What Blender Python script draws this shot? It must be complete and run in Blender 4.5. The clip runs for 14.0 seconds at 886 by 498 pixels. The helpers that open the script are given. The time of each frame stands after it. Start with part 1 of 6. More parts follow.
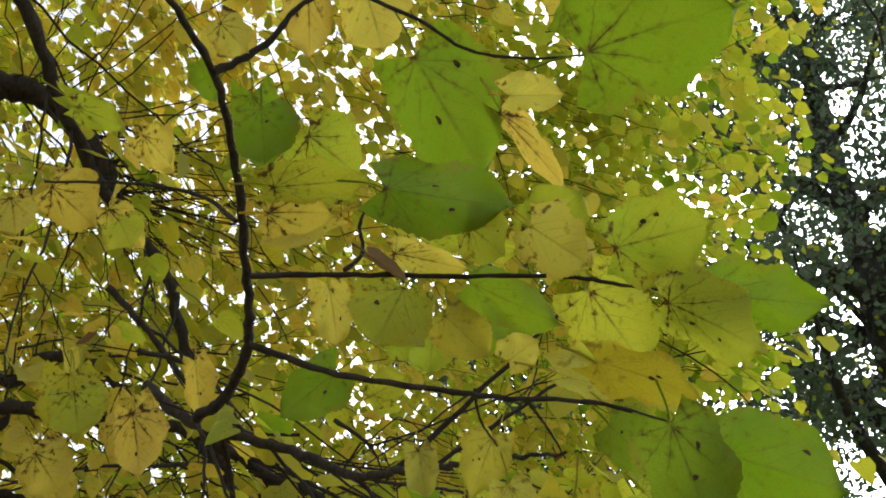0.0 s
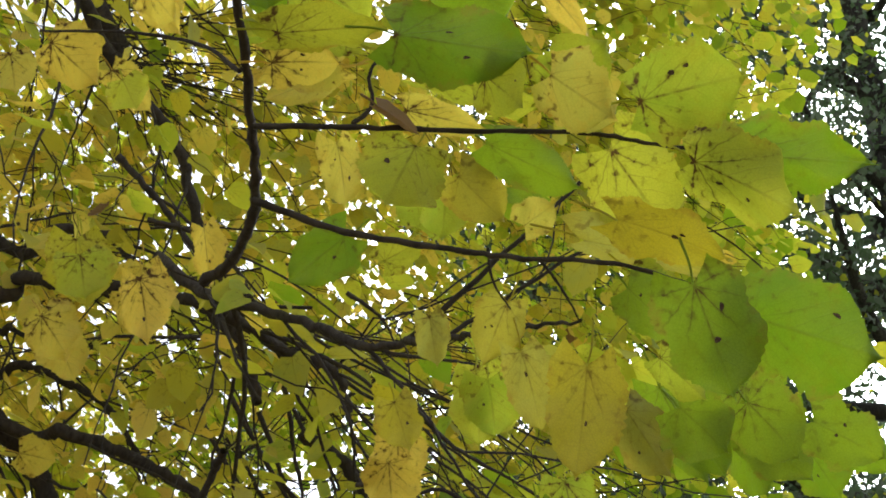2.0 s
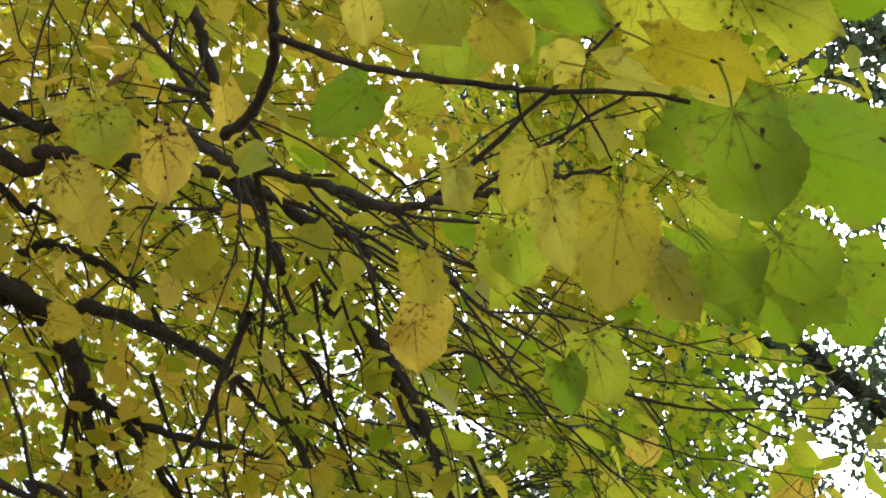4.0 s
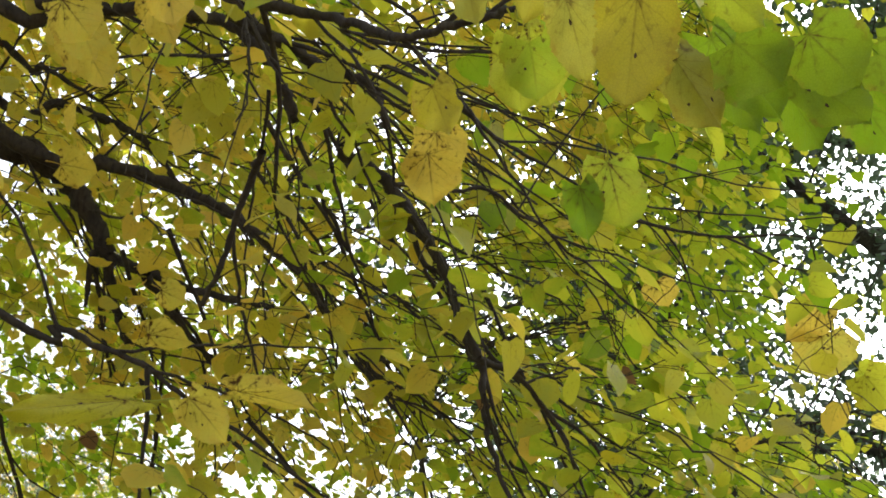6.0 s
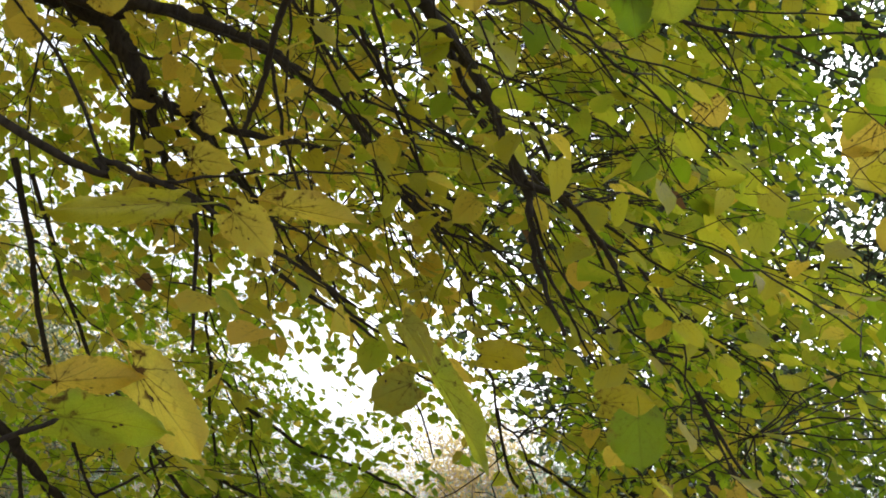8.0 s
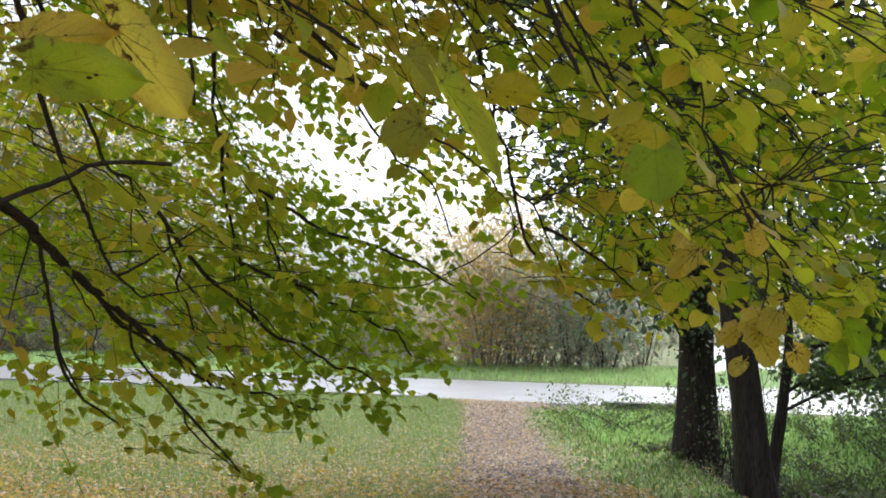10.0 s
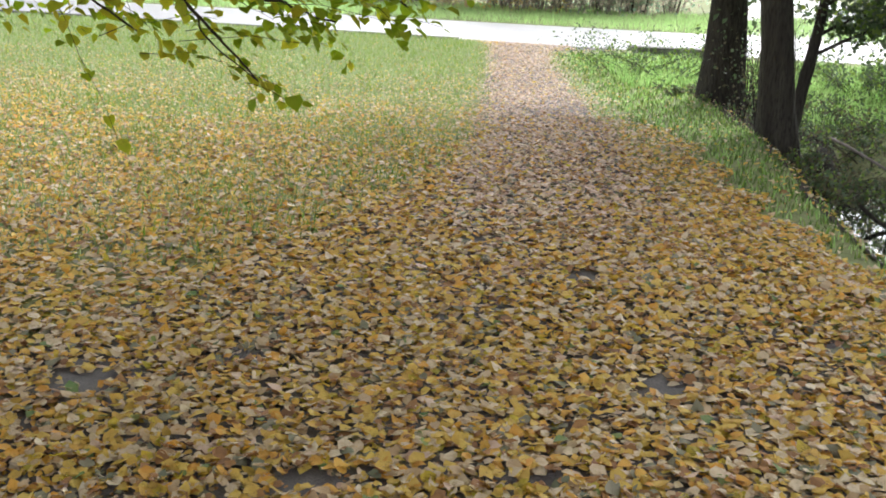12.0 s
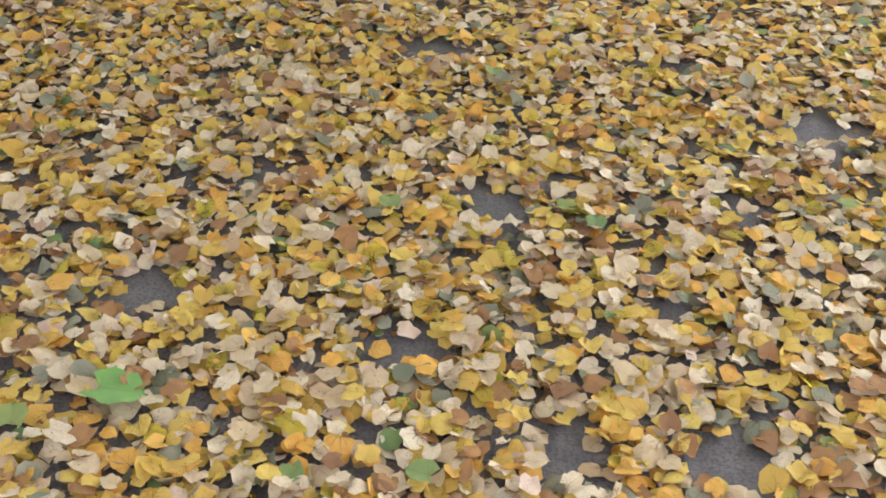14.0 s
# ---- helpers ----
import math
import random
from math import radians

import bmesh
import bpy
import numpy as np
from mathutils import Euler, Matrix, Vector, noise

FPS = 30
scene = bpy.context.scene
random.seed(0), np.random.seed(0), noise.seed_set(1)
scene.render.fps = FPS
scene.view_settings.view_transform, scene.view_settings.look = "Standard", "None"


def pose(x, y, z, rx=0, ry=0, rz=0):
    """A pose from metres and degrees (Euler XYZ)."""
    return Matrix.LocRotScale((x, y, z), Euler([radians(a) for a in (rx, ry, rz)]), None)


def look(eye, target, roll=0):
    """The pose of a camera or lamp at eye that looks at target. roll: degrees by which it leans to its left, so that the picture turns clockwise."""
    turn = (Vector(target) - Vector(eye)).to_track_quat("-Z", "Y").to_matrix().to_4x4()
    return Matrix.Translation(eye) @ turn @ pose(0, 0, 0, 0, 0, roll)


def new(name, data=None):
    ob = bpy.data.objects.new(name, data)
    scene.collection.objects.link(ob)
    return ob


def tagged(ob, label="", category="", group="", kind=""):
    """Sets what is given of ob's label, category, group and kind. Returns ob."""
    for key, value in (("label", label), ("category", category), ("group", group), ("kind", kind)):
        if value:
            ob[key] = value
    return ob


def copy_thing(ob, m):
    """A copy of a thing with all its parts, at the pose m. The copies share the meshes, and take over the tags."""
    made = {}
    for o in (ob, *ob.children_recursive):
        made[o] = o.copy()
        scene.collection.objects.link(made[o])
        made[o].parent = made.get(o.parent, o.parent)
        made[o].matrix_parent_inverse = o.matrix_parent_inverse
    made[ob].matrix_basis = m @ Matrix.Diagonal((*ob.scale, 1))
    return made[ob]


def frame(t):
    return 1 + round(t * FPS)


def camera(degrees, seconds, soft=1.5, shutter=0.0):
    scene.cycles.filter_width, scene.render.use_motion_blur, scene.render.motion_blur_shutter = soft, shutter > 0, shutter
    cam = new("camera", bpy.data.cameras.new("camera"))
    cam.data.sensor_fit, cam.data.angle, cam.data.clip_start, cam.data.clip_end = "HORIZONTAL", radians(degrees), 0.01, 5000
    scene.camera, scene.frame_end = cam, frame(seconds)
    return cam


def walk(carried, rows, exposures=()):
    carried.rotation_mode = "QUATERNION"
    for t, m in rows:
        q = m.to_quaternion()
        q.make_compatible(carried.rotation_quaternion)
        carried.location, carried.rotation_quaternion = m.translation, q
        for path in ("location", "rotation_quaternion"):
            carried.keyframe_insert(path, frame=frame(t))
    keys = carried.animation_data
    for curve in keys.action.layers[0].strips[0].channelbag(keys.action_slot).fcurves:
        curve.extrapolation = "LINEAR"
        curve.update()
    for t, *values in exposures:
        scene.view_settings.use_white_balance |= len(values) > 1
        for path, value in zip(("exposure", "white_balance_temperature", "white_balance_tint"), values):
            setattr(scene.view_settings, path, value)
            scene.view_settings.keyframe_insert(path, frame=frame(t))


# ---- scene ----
cam = camera(45.5, 14.0, 1.8)
PATH = [
    (0, (0.298, 0.104, 1.984), (0.131, 1.568, 3.336), 3.9),
    (0.5, (0.302, 0.119, 1.991), (0.121, 1.607, 3.315), 4.6),
    (1, (0.301, 0.125, 1.992), (0.113, 1.65, 3.272), 4.5),
    (1.5, (0.298, 0.137, 1.992), (0.105, 1.696, 3.231), 5.1),
    (2, (0.298, 0.145, 1.992), (0.099, 1.744, 3.177), 5.1),
    (2.2, (0.294, 0.144, 1.992), (0.101, 1.763, 3.149), 4.8),
    (4.3, (0.292, 0.179, 1.971), (0.05, 1.912, 2.94), 4.8),
    (4.5, (0.291, 0.178, 1.967), (0.05, 1.926, 2.91), 4.4),
    (5, (0.293, 0.191, 1.961), (0.045, 1.971, 2.838), 4.2),
    (5.5, (0.292, 0.201, 1.954), (0.041, 2.008, 2.773), 4.2),
    (6, (0.293, 0.209, 1.946), (0.033, 2.034, 2.722), 4.1),
    (6.5, (0.297, 0.213, 1.94), (0.023, 2.057, 2.666), 3.2),
    (7, (0.295, 0.223, 1.931), (-0.003, 2.088, 2.592), 3.0),
    (7.5, (0.29, 0.235, 1.925), (-0.029, 2.121, 2.511), 3.1),
    (8, (0.293, 0.243, 1.91), (-0.05, 2.147, 2.418), 3.3),
    (8.2, (0.291, 0.25, 1.906), (-0.057, 2.161, 2.381), 3.5),
    (10.3, (0.29, 0.311, 1.826), (-0.077, 2.276, 1.884), 0.6),
    (10.5, (0.288, 0.316, 1.817), (-0.077, 2.283, 1.823), 0.7),
    (11, (0.29, 0.327, 1.789), (-0.074, 2.285, 1.61), 1.0),
    (11.5, (0.292, 0.334, 1.764), (-0.074, 2.268, 1.411), 1.4),
    (12, (0.299, 0.368, 1.716), (-0.083, 2.259, 1.186), 2.0),
    (12.5, (0.316, 0.383, 1.68), (-0.111, 2.212, 0.993), 2.8),
    (13, (0.337, 0.392, 1.623), (-0.138, 2.139, 0.773), 3.5),
    (13.5, (0.359, 0.397, 1.575), (-0.155, 2.049, 0.572), 3.5),
    (14, (0.369, 0.406, 1.525), (-0.164, 1.939, 0.355), 2.9),
]
EXPOSURES = [(0.0, 0.86, 5950, 10), (2.2, 1.23, 5950, 10), (5.0, 1.33, 5970, 10), (6.8, 1.3, 6020, 10), (8.0, 0.95, 6060, 10), (10.3, 0.75, 5940, 10), (11.2, 0.94, 5900, 10), (12.0, 1.34, 6120, 10), (13.0, 1.92, 6120, 10), (14.0, 2.15, 6000, 10)]
walk(cam, [(t, look(eye, target, roll)) for t, eye, target, roll in PATH], EXPOSURES)

# ---- world and light: an overcast autumn day ----
world = bpy.data.worlds.new("overcast_sky")
scene.world = world
world.use_nodes = True
wn = world.node_tree
wn.nodes.clear()
sky = wn.nodes.new("ShaderNodeTexSky")
sky.sky_type = "NISHITA"
sky.sun_disc = False
sky.sun_elevation, sky.sun_rotation = radians(38), radians(20)
sky.dust_density, sky.ozone_density = 6.0, 1.0
veil = wn.nodes.new("ShaderNodeHueSaturation")
veil.inputs["Saturation"].default_value = 0.09
wbg = wn.nodes.new("ShaderNodeBackground")
wbg.inputs["Strength"].default_value = 0.15
wout = wn.nodes.new("ShaderNodeOutputWorld")
wn.links.new(sky.outputs[0], veil.inputs["Color"])
wn.links.new(veil.outputs[0], wbg.inputs["Color"])
wn.links.new(wbg.outputs[0], wout.inputs["Surface"])
sun_data = bpy.data.lights.new("sun", "SUN")
sun_data.energy, sun_data.angle, sun_data.color = 1.2, radians(25), (1.0, 0.96, 0.9)
sun = new("sun", sun_data)
sun.matrix_world = pose(0, 0, 30, 52, 0, -20 + 180)


# ---- materials ----
def shader(name):
    m = bpy.data.materials.new(name)
    m.use_nodes = True
    nt = m.node_tree
    nt.nodes.clear()
    out = nt.nodes.new("ShaderNodeOutputMaterial")

    def node(kind, **sets):
        n = nt.nodes.new(kind)
        for k, v in sets.items():
            n.inputs[k.replace("_", " ")].default_value = v
        return n

    def link(a, b):
        nt.links.new(a, b)
    return m, nt, node, link, out


def math_node(node, link, op, a, b=None, clamp=False):
    n = node("ShaderNodeMath")
    n.operation, n.use_clamp = op, clamp
    for i, v in enumerate((a, b)):
        if v is None:
            continue
        if isinstance(v, (int, float)):
            n.inputs[i].default_value = v
        else:
            link(v, n.inputs[i])
    return n.outputs[0]


def mixed(node, link, fac, a, b):
    n = node("ShaderNodeMix")
    n.data_type = "RGBA"
    for sock, v in ((n.inputs[0], fac), (n.inputs[6], a), (n.inputs[7], b)):
        if isinstance(v, (int, float)):
            sock.default_value = v
        elif isinstance(v, tuple):
            sock.default_value = (*v, 1)
        else:
            link(v, sock)
    return n.outputs[2]


def ramp(node, link, fac, lo, hi):
    n = node("ShaderNodeMapRange")
    n.inputs[1].default_value, n.inputs[2].default_value = lo, hi
    link(fac, n.inputs[0])
    return n.outputs[0]


def leaf_material(name, tones, vein, spot, through_light=0.5, spots=0.5, rough=0.5, net=0.0):
    """A thin blade that lets light through: tones vary from leaf to leaf, with veins, freckles and rusty patches."""
    m, nt, node, link, out = shader(name)
    uv = node("ShaderNodeUVMap")
    uv.uv_map = "UVMap"
    sep = node("ShaderNodeSeparateXYZ")
    link(uv.outputs[0], sep.inputs[0])
    geo, obj = node("ShaderNodeNewGeometry"), node("ShaderNodeObjectInfo")
    r = math_node(node, link, "FRACT", math_node(node, link, "ADD", geo.outputs["Random Per Island"], obj.outputs["Random"]))
    cr = node("ShaderNodeValToRGB")
    els = cr.color_ramp.elements
    for i, c in enumerate(tones):
        e = els[i] if i < 2 else els.new(1)
        e.position, e.color = i / (len(tones) - 1), (*c, 1)
    link(r, cr.inputs[0])
    # veins, browned more on some leaves than on others
    vein_of = ramp(node, link, math_node(node, link, "FRACT", math_node(node, link, "MULTIPLY", r, 7.3)), 0.05, 0.75)
    ax = math_node(node, link, "ABSOLUTE", math_node(node, link, "SUBTRACT", sep.outputs[0], 0.5))
    rib = ramp(node, link, ax, 0.026, 0.008)
    bow = math_node(node, link, "MULTIPLY", math_node(node, link, "MULTIPLY", ax, ax), 0.9)
    q = math_node(node, link, "SUBTRACT", math_node(node, link, "SUBTRACT", sep.outputs[1], math_node(node, link, "MULTIPLY", ax, 0.8)), bow)
    wavy = node("ShaderNodeTexNoise", Scale=9.0, Detail=2.0)
    link(uv.outputs[0], wavy.inputs["Vector"])
    qw = math_node(node, link, "ADD", q, math_node(node, link, "MULTIPLY", wavy.outputs[0], 0.06))
    saw = math_node(node, link, "PINGPONG", math_node(node, link, "ADD", qw, 1.0), 0.085)
    side = math_node(node, link, "MULTIPLY", ramp(node, link, saw, 0.012, 0.003), ramp(node, link, ax, 0.45, 0.12))
    veins = math_node(node, link, "MAXIMUM", rib, math_node(node, link, "MULTIPLY", side, 0.7))
    vx = math_node(node, link, "SUBTRACT", sep.outputs[0], 0.5)
    vy = math_node(node, link, "SUBTRACT", sep.outputs[1], 0.03)
    reach = math_node(node, link, "SQRT", math_node(node, link, "ADD", math_node(node, link, "MULTIPLY", vx, vx), math_node(node, link, "MULTIPLY", vy, vy)))
    turn = math_node(node, link, "ADD", math_node(node, link, "ABSOLUTE", math_node(node, link, "ARCTAN2", vx, vy)), math_node(node, link, "MULTIPLY", math_node(node, link, "SUBTRACT", wavy.outputs[0], 0.5), 0.22))
    off_vein = math_node(node, link, "MULTIPLY", math_node(node, link, "PINGPONG", turn, 0.27), reach)
    palm = math_node(node, link, "MULTIPLY", ramp(node, link, off_vein, 0.011, 0.003), ramp(node, link, reach, 0.6, 0.15))
    smudge = math_node(node, link, "MULTIPLY", ramp(node, link, off_vein, 0.075, 0.0), ramp(node, link, reach, 0.62, 0.08))
    # mottling and freckles in the blade
    co = node("ShaderNodeTexCoord")
    n1 = node("ShaderNodeTexNoise", Scale=28.0, Detail=5.0)
    n2 = node("ShaderNodeTexNoise", Scale=150.0, Detail=3.0)
    n3 = node("ShaderNodeTexNoise", Scale=60.0, Detail=2.0)
    for n in (n1, n2, n3):
        link(co.outputs["Object"], n.inputs["Vector"])
    mott = ramp(node, link, n1.outputs[0], 0.35, 0.68)
    base = mixed(node, link, math_node(node, link, "MULTIPLY", mott, 0.65), cr.outputs[0], tones[-1])
    near_base = ramp(node, link, math_node(node, link, "ADD", q, ax), 0.75, 0.05)
    stain = math_node(node, link, "MULTIPLY", math_node(node, link, "MULTIPLY", ramp(node, link, n2.outputs[0], 0.60, 0.68), near_base), spots)
    stain = math_node(node, link, "ADD", stain, math_node(node, link, "MULTIPLY", math_node(node, link, "MULTIPLY", smudge, ramp(node, link, n2.outputs[0], 0.45, 0.6)), math_node(node, link, "MULTIPLY", vein, vein_of)), True)
    stain = math_node(node, link, "ADD", stain, math_node(node, link, "MULTIPLY", math_node(node, link, "MULTIPLY", palm, ramp(node, link, n1.outputs[0], 0.36, 0.5)), math_node(node, link, "ADD", 0.12, math_node(node, link, "MULTIPLY", math_node(node, link, "MULTIPLY", vein, 1.5), vein_of))), True)
    broken = math_node(node, link, "MULTIPLY", ramp(node, link, n1.outputs[0], 0.36, 0.56), vein)
    stain = math_node(node, link, "ADD", stain, math_node(node, link, "MULTIPLY", math_node(node, link, "MULTIPLY", veins, ramp(node, link, math_node(node, link, "ADD", q, ax), 1.0, 0.2)), broken), True)
    dots = math_node(node, link, "MULTIPLY", ramp(node, link, n3.outputs[0], 0.735, 0.75), spots)
    stain = math_node(node, link, "MAXIMUM", stain, dots, True)
    if net:
        cells = node("ShaderNodeTexVoronoi", Scale=520.0)
        cells.feature = "DISTANCE_TO_EDGE"
        link(co.outputs["Object"], cells.inputs["Vector"])
        mesh_lines = math_node(node, link, "MULTIPLY", ramp(node, link, cells.outputs[0], 0.12, 0.02), net)
        base = mixed(node, link, mesh_lines, base, tuple(c * 0.62 for c in tones[0]))
        blotch = node("ShaderNodeTexNoise", Scale=75.0, Detail=6.0, Roughness=0.7)
        link(co.outputs["Object"], blotch.inputs["Vector"])
        base = mixed(node, link, math_node(node, link, "MULTIPLY", ramp(node, link, blotch.outputs[0], 0.5, 0.72), 0.5), base, tuple(c * k for c, k in zip(tones[0], (1.15, 0.8, 0.7))))
        edge = math_node(node, link, "MULTIPLY", ramp(node, link, math_node(node, link, "ADD", math_node(node, link, "MULTIPLY", ax, 1.5), math_node(node, link, "MULTIPLY", blotch.outputs[0], 0.7)), 1.0, 1.18), 0.45)
        base = mixed(node, link, edge, base, (0.30, 0.17, 0.04))
    base = mixed(node, link, stain, base, spot)
    bump = node("ShaderNodeBump", Strength=0.35, Distance=0.003)
    link(math_node(node, link, "ADD", math_node(node, link, "MULTIPLY", math_node(node, link, "MAXIMUM", veins, palm), -0.8), n1.outputs[0]), bump.inputs["Height"])
    p = node("ShaderNodeBsdfPrincipled", Roughness=rough)
    p.inputs["Specular IOR Level"].default_value = 0.35
    link(base, p.inputs["Base Color"])
    link(bump.outputs[0], p.inputs["Normal"])
    tr = node("ShaderNodeBsdfTranslucent")
    hs = node("ShaderNodeHueSaturation", Saturation=1.08, Value=1.5)
    link(base, hs.inputs["Color"])
    link(hs.outputs[0], tr.inputs["Color"])
    mx = node("ShaderNodeMixShader", Fac=through_light)
    link(p.outputs[0], mx.inputs[1])
    link(tr.outputs[0], mx.inputs[2])
    link(mx.outputs[0], out.inputs["Surface"])
    return m


def rough_material(name, tones, scale, bump=0.4, rough=0.9, stretch=(1, 1, 1), dist=0.01, fine=6.0, spec=0.3):
    """Noise at two scales between three tones, with relief."""
    m, nt, node, link, out = shader(name)
    co, mp = node("ShaderNodeTexCoord"), node("ShaderNodeMapping")
    mp.inputs["Scale"].default_value = stretch
    link(co.outputs["Object"], mp.inputs["Vector"])
    a, b = node("ShaderNodeTexNoise", Scale=scale, Detail=6.0), node("ShaderNodeTexNoise", Scale=scale * fine, Detail=6.0)
    for n in (a, b):
        link(mp.outputs[0], n.inputs["Vector"])
    obj = node("ShaderNodeObjectInfo")
    c = mixed(node, link, ramp(node, link, a.outputs[0], 0.35, 0.65), tones[0], tones[1])
    c = mixed(node, link, ramp(node, link, b.outputs[0], 0.45, 0.7), c, tones[2])
    bp = node("ShaderNodeBump", Strength=bump, Distance=dist)
    link(math_node(node, link, "ADD", a.outputs[0], b.outputs[0]), bp.inputs["Height"])
    p = node("ShaderNodeBsdfPrincipled", Roughness=rough)
    p.inputs["Specular IOR Level"].default_value = spec
    link(c, p.inputs["Base Color"])
    link(bp.outputs[0], p.inputs["Normal"])
    link(p.outputs[0], out.inputs["Surface"])
    return m


M = {}
RUST = (0.07, 0.038, 0.014)
M["green"] = leaf_material("green_linden_leaf", [(0.160, 0.260, 0.023), (0.200, 0.300, 0.026), (0.240, 0.310, 0.031)], 0.35, RUST, 0.55, 0.35, net=0.22)
M["lime"] = leaf_material("yellow_green_linden_leaf", [(0.260, 0.340, 0.037), (0.350, 0.400, 0.047), (0.460, 0.430, 0.052)], 0.6, RUST, 0.6, 0.7, net=0.22)
M["yellow"] = leaf_material("yellow_linden_leaf", [(0.480, 0.450, 0.084), (0.560, 0.480, 0.084), (0.580, 0.430, 0.084)], 0.8, RUST, 0.6, 0.8, net=0.22)
M["olive"] = leaf_material("olive_linden_leaf", [(0.260, 0.280, 0.056), (0.360, 0.340, 0.069), (0.440, 0.370, 0.042)], 0.4, RUST, 0.58, 0.4, net=0.22)
M["crown_green"] = leaf_material("green_crown_leaf", [(0.171, 0.273, 0.024), (0.214, 0.315, 0.027), (0.268, 0.336, 0.033)], 0.1, RUST, 0.55, 0.3)
M["crown_lime"] = leaf_material("yellow_green_crown_leaf", [(0.289, 0.367, 0.039), (0.374, 0.420, 0.049), (0.492, 0.462, 0.055)], 0.15, RUST, 0.6, 0.4)
M["crown_yellow"] = leaf_material("yellow_crown_leaf", [(0.492, 0.473, 0.084), (0.599, 0.514, 0.088), (0.642, 0.473, 0.088)], 0.22, RUST, 0.6, 0.5)
M["crown_olive"] = leaf_material("olive_crown_leaf", [(0.300, 0.326, 0.059), (0.396, 0.378, 0.067), (0.471, 0.410, 0.047)], 0.15, RUST, 0.58, 0.4)
M["brown"] = leaf_material("withered_brown_leaf", [(0.200, 0.110, 0.048), (0.260, 0.150, 0.060), (0.160, 0.090, 0.048)], 0.3, RUST, 0.3, 0.3)
M["alder"] = leaf_material("dark_alder_leaf", [(0.047, 0.085, 0.027), (0.063, 0.110, 0.038), (0.105, 0.120, 0.085)], 0.1, RUST, 0.4, 0.1)
M["litter_tan"] = leaf_material("fallen_tan_leaf", [(0.53, 0.41, 0.25), (0.72, 0.63, 0.48), (0.44, 0.30, 0.17)], 0.3, RUST, 0.2, 0.4, 0.68)
M["litter_gold"] = leaf_material("fallen_golden_leaf", [(0.58, 0.40, 0.10), (0.66, 0.50, 0.13), (0.52, 0.32, 0.07)], 0.3, RUST, 0.25, 0.4, 0.68)
M["litter_brown"] = leaf_material("fallen_brown_leaf", [(0.312, 0.156, 0.060), (0.408, 0.216, 0.084), (0.216, 0.108, 0.054)], 0.3, RUST, 0.15, 0.4, 0.68)
M["litter_grey"] = leaf_material("fallen_grey_leaf", [(0.20, 0.18, 0.13), (0.28, 0.25, 0.18), (0.16, 0.17, 0.11)], 0.3, RUST, 0.15, 0.3, 0.68)
M["litter_pink"] = leaf_material("trodden_pale_leaf", [(0.607, 0.446, 0.342), (0.721, 0.577, 0.479), (0.430, 0.276, 0.192)], 0.2, RUST, 0.15, 0.3, 0.68)
M["litter_orange"] = leaf_material("fallen_orange_leaf", [(0.62, 0.33, 0.06), (0.54, 0.26, 0.05), (0.68, 0.42, 0.10)], 0.3, RUST, 0.25, 0.4, 0.68)
M["litter_green"] = leaf_material("fallen_green_leaf", [(0.12, 0.20, 0.085), (0.15, 0.24, 0.10), (0.25, 0.29, 0.10)], 0.2, RUST, 0.25, 0.2, 0.68)
M["fresh_green"] = leaf_material("fresh_fallen_green_leaf", [(0.16, 0.32, 0.09), (0.19, 0.36, 0.11), (0.22, 0.36, 0.10)], 0.1, RUST, 0.25, 0.1, 0.6)
M["weed"] = leaf_material("withered_weed_leaf", [(0.10, 0.085, 0.055), (0.15, 0.125, 0.08), (0.09, 0.095, 0.045)], 0.0, RUST, 0.3, 0.1, 0.8)
M["dead_spot"] = rough_material("dead_leaf_tissue", [(0.07, 0.04, 0.02), (0.11, 0.07, 0.035), (0.04, 0.025, 0.015)], 90, 0.4, 0.8)
M["bark"] = rough_material("linden_bark", [(0.034, 0.026, 0.02), (0.058, 0.045, 0.033), (0.022, 0.017, 0.013)], 18, 0.6, 0.85, (1, 1, 0.4), 0.01)
M["alder_bark"] = rough_material("alder_bark", [(0.038, 0.032, 0.026), (0.066, 0.058, 0.046), (0.02, 0.017, 0.014)], 5, 0.9, 0.9, (1.6, 1.6, 0.3), 0.04)
M["soil"] = rough_material("dark_tarred_path", [(0.106, 0.096, 0.100), (0.144, 0.128, 0.131), (0.069, 0.061, 0.065)], 14, 0.5, 0.85, (1, 1, 1), 0.008, 9)
M["humus"] = rough_material("dark_damp_humus", [(0.05, 0.038, 0.028), (0.085, 0.066, 0.048), (0.03, 0.024, 0.018)], 6, 0.9, 0.92, (1, 1, 1), 0.05, 9)
M["turf"] = rough_material("mown_turf", [(0.172, 0.204, 0.079), (0.246, 0.255, 0.118), (0.148, 0.153, 0.079)], 1.3, 0.7, 0.95, (1, 1, 1), 0.05, 14)
M["blade"] = leaf_material("grass_blade", [(0.099, 0.213, 0.027), (0.159, 0.275, 0.040), (0.246, 0.300, 0.080)], 0.0, RUST, 0.35, 0.0)
# the grass blade again, with the shade of the trees put into its colour
M["bank_blade"] = leaf_material("shade_toned_grass_blade", [(0.055, 0.115, 0.02), (0.085, 0.155, 0.03), (0.13, 0.17, 0.05)], 0.0, RUST, 0.25, 0.0)
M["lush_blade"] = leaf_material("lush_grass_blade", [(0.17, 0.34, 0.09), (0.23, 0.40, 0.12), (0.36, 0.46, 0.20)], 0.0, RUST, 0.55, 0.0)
M["dry_blade"] = leaf_material("dry_grass_blade", [(0.268, 0.322, 0.161), (0.375, 0.415, 0.228), (0.214, 0.295, 0.121)], 0.0, RUST, 0.3, 0.0)
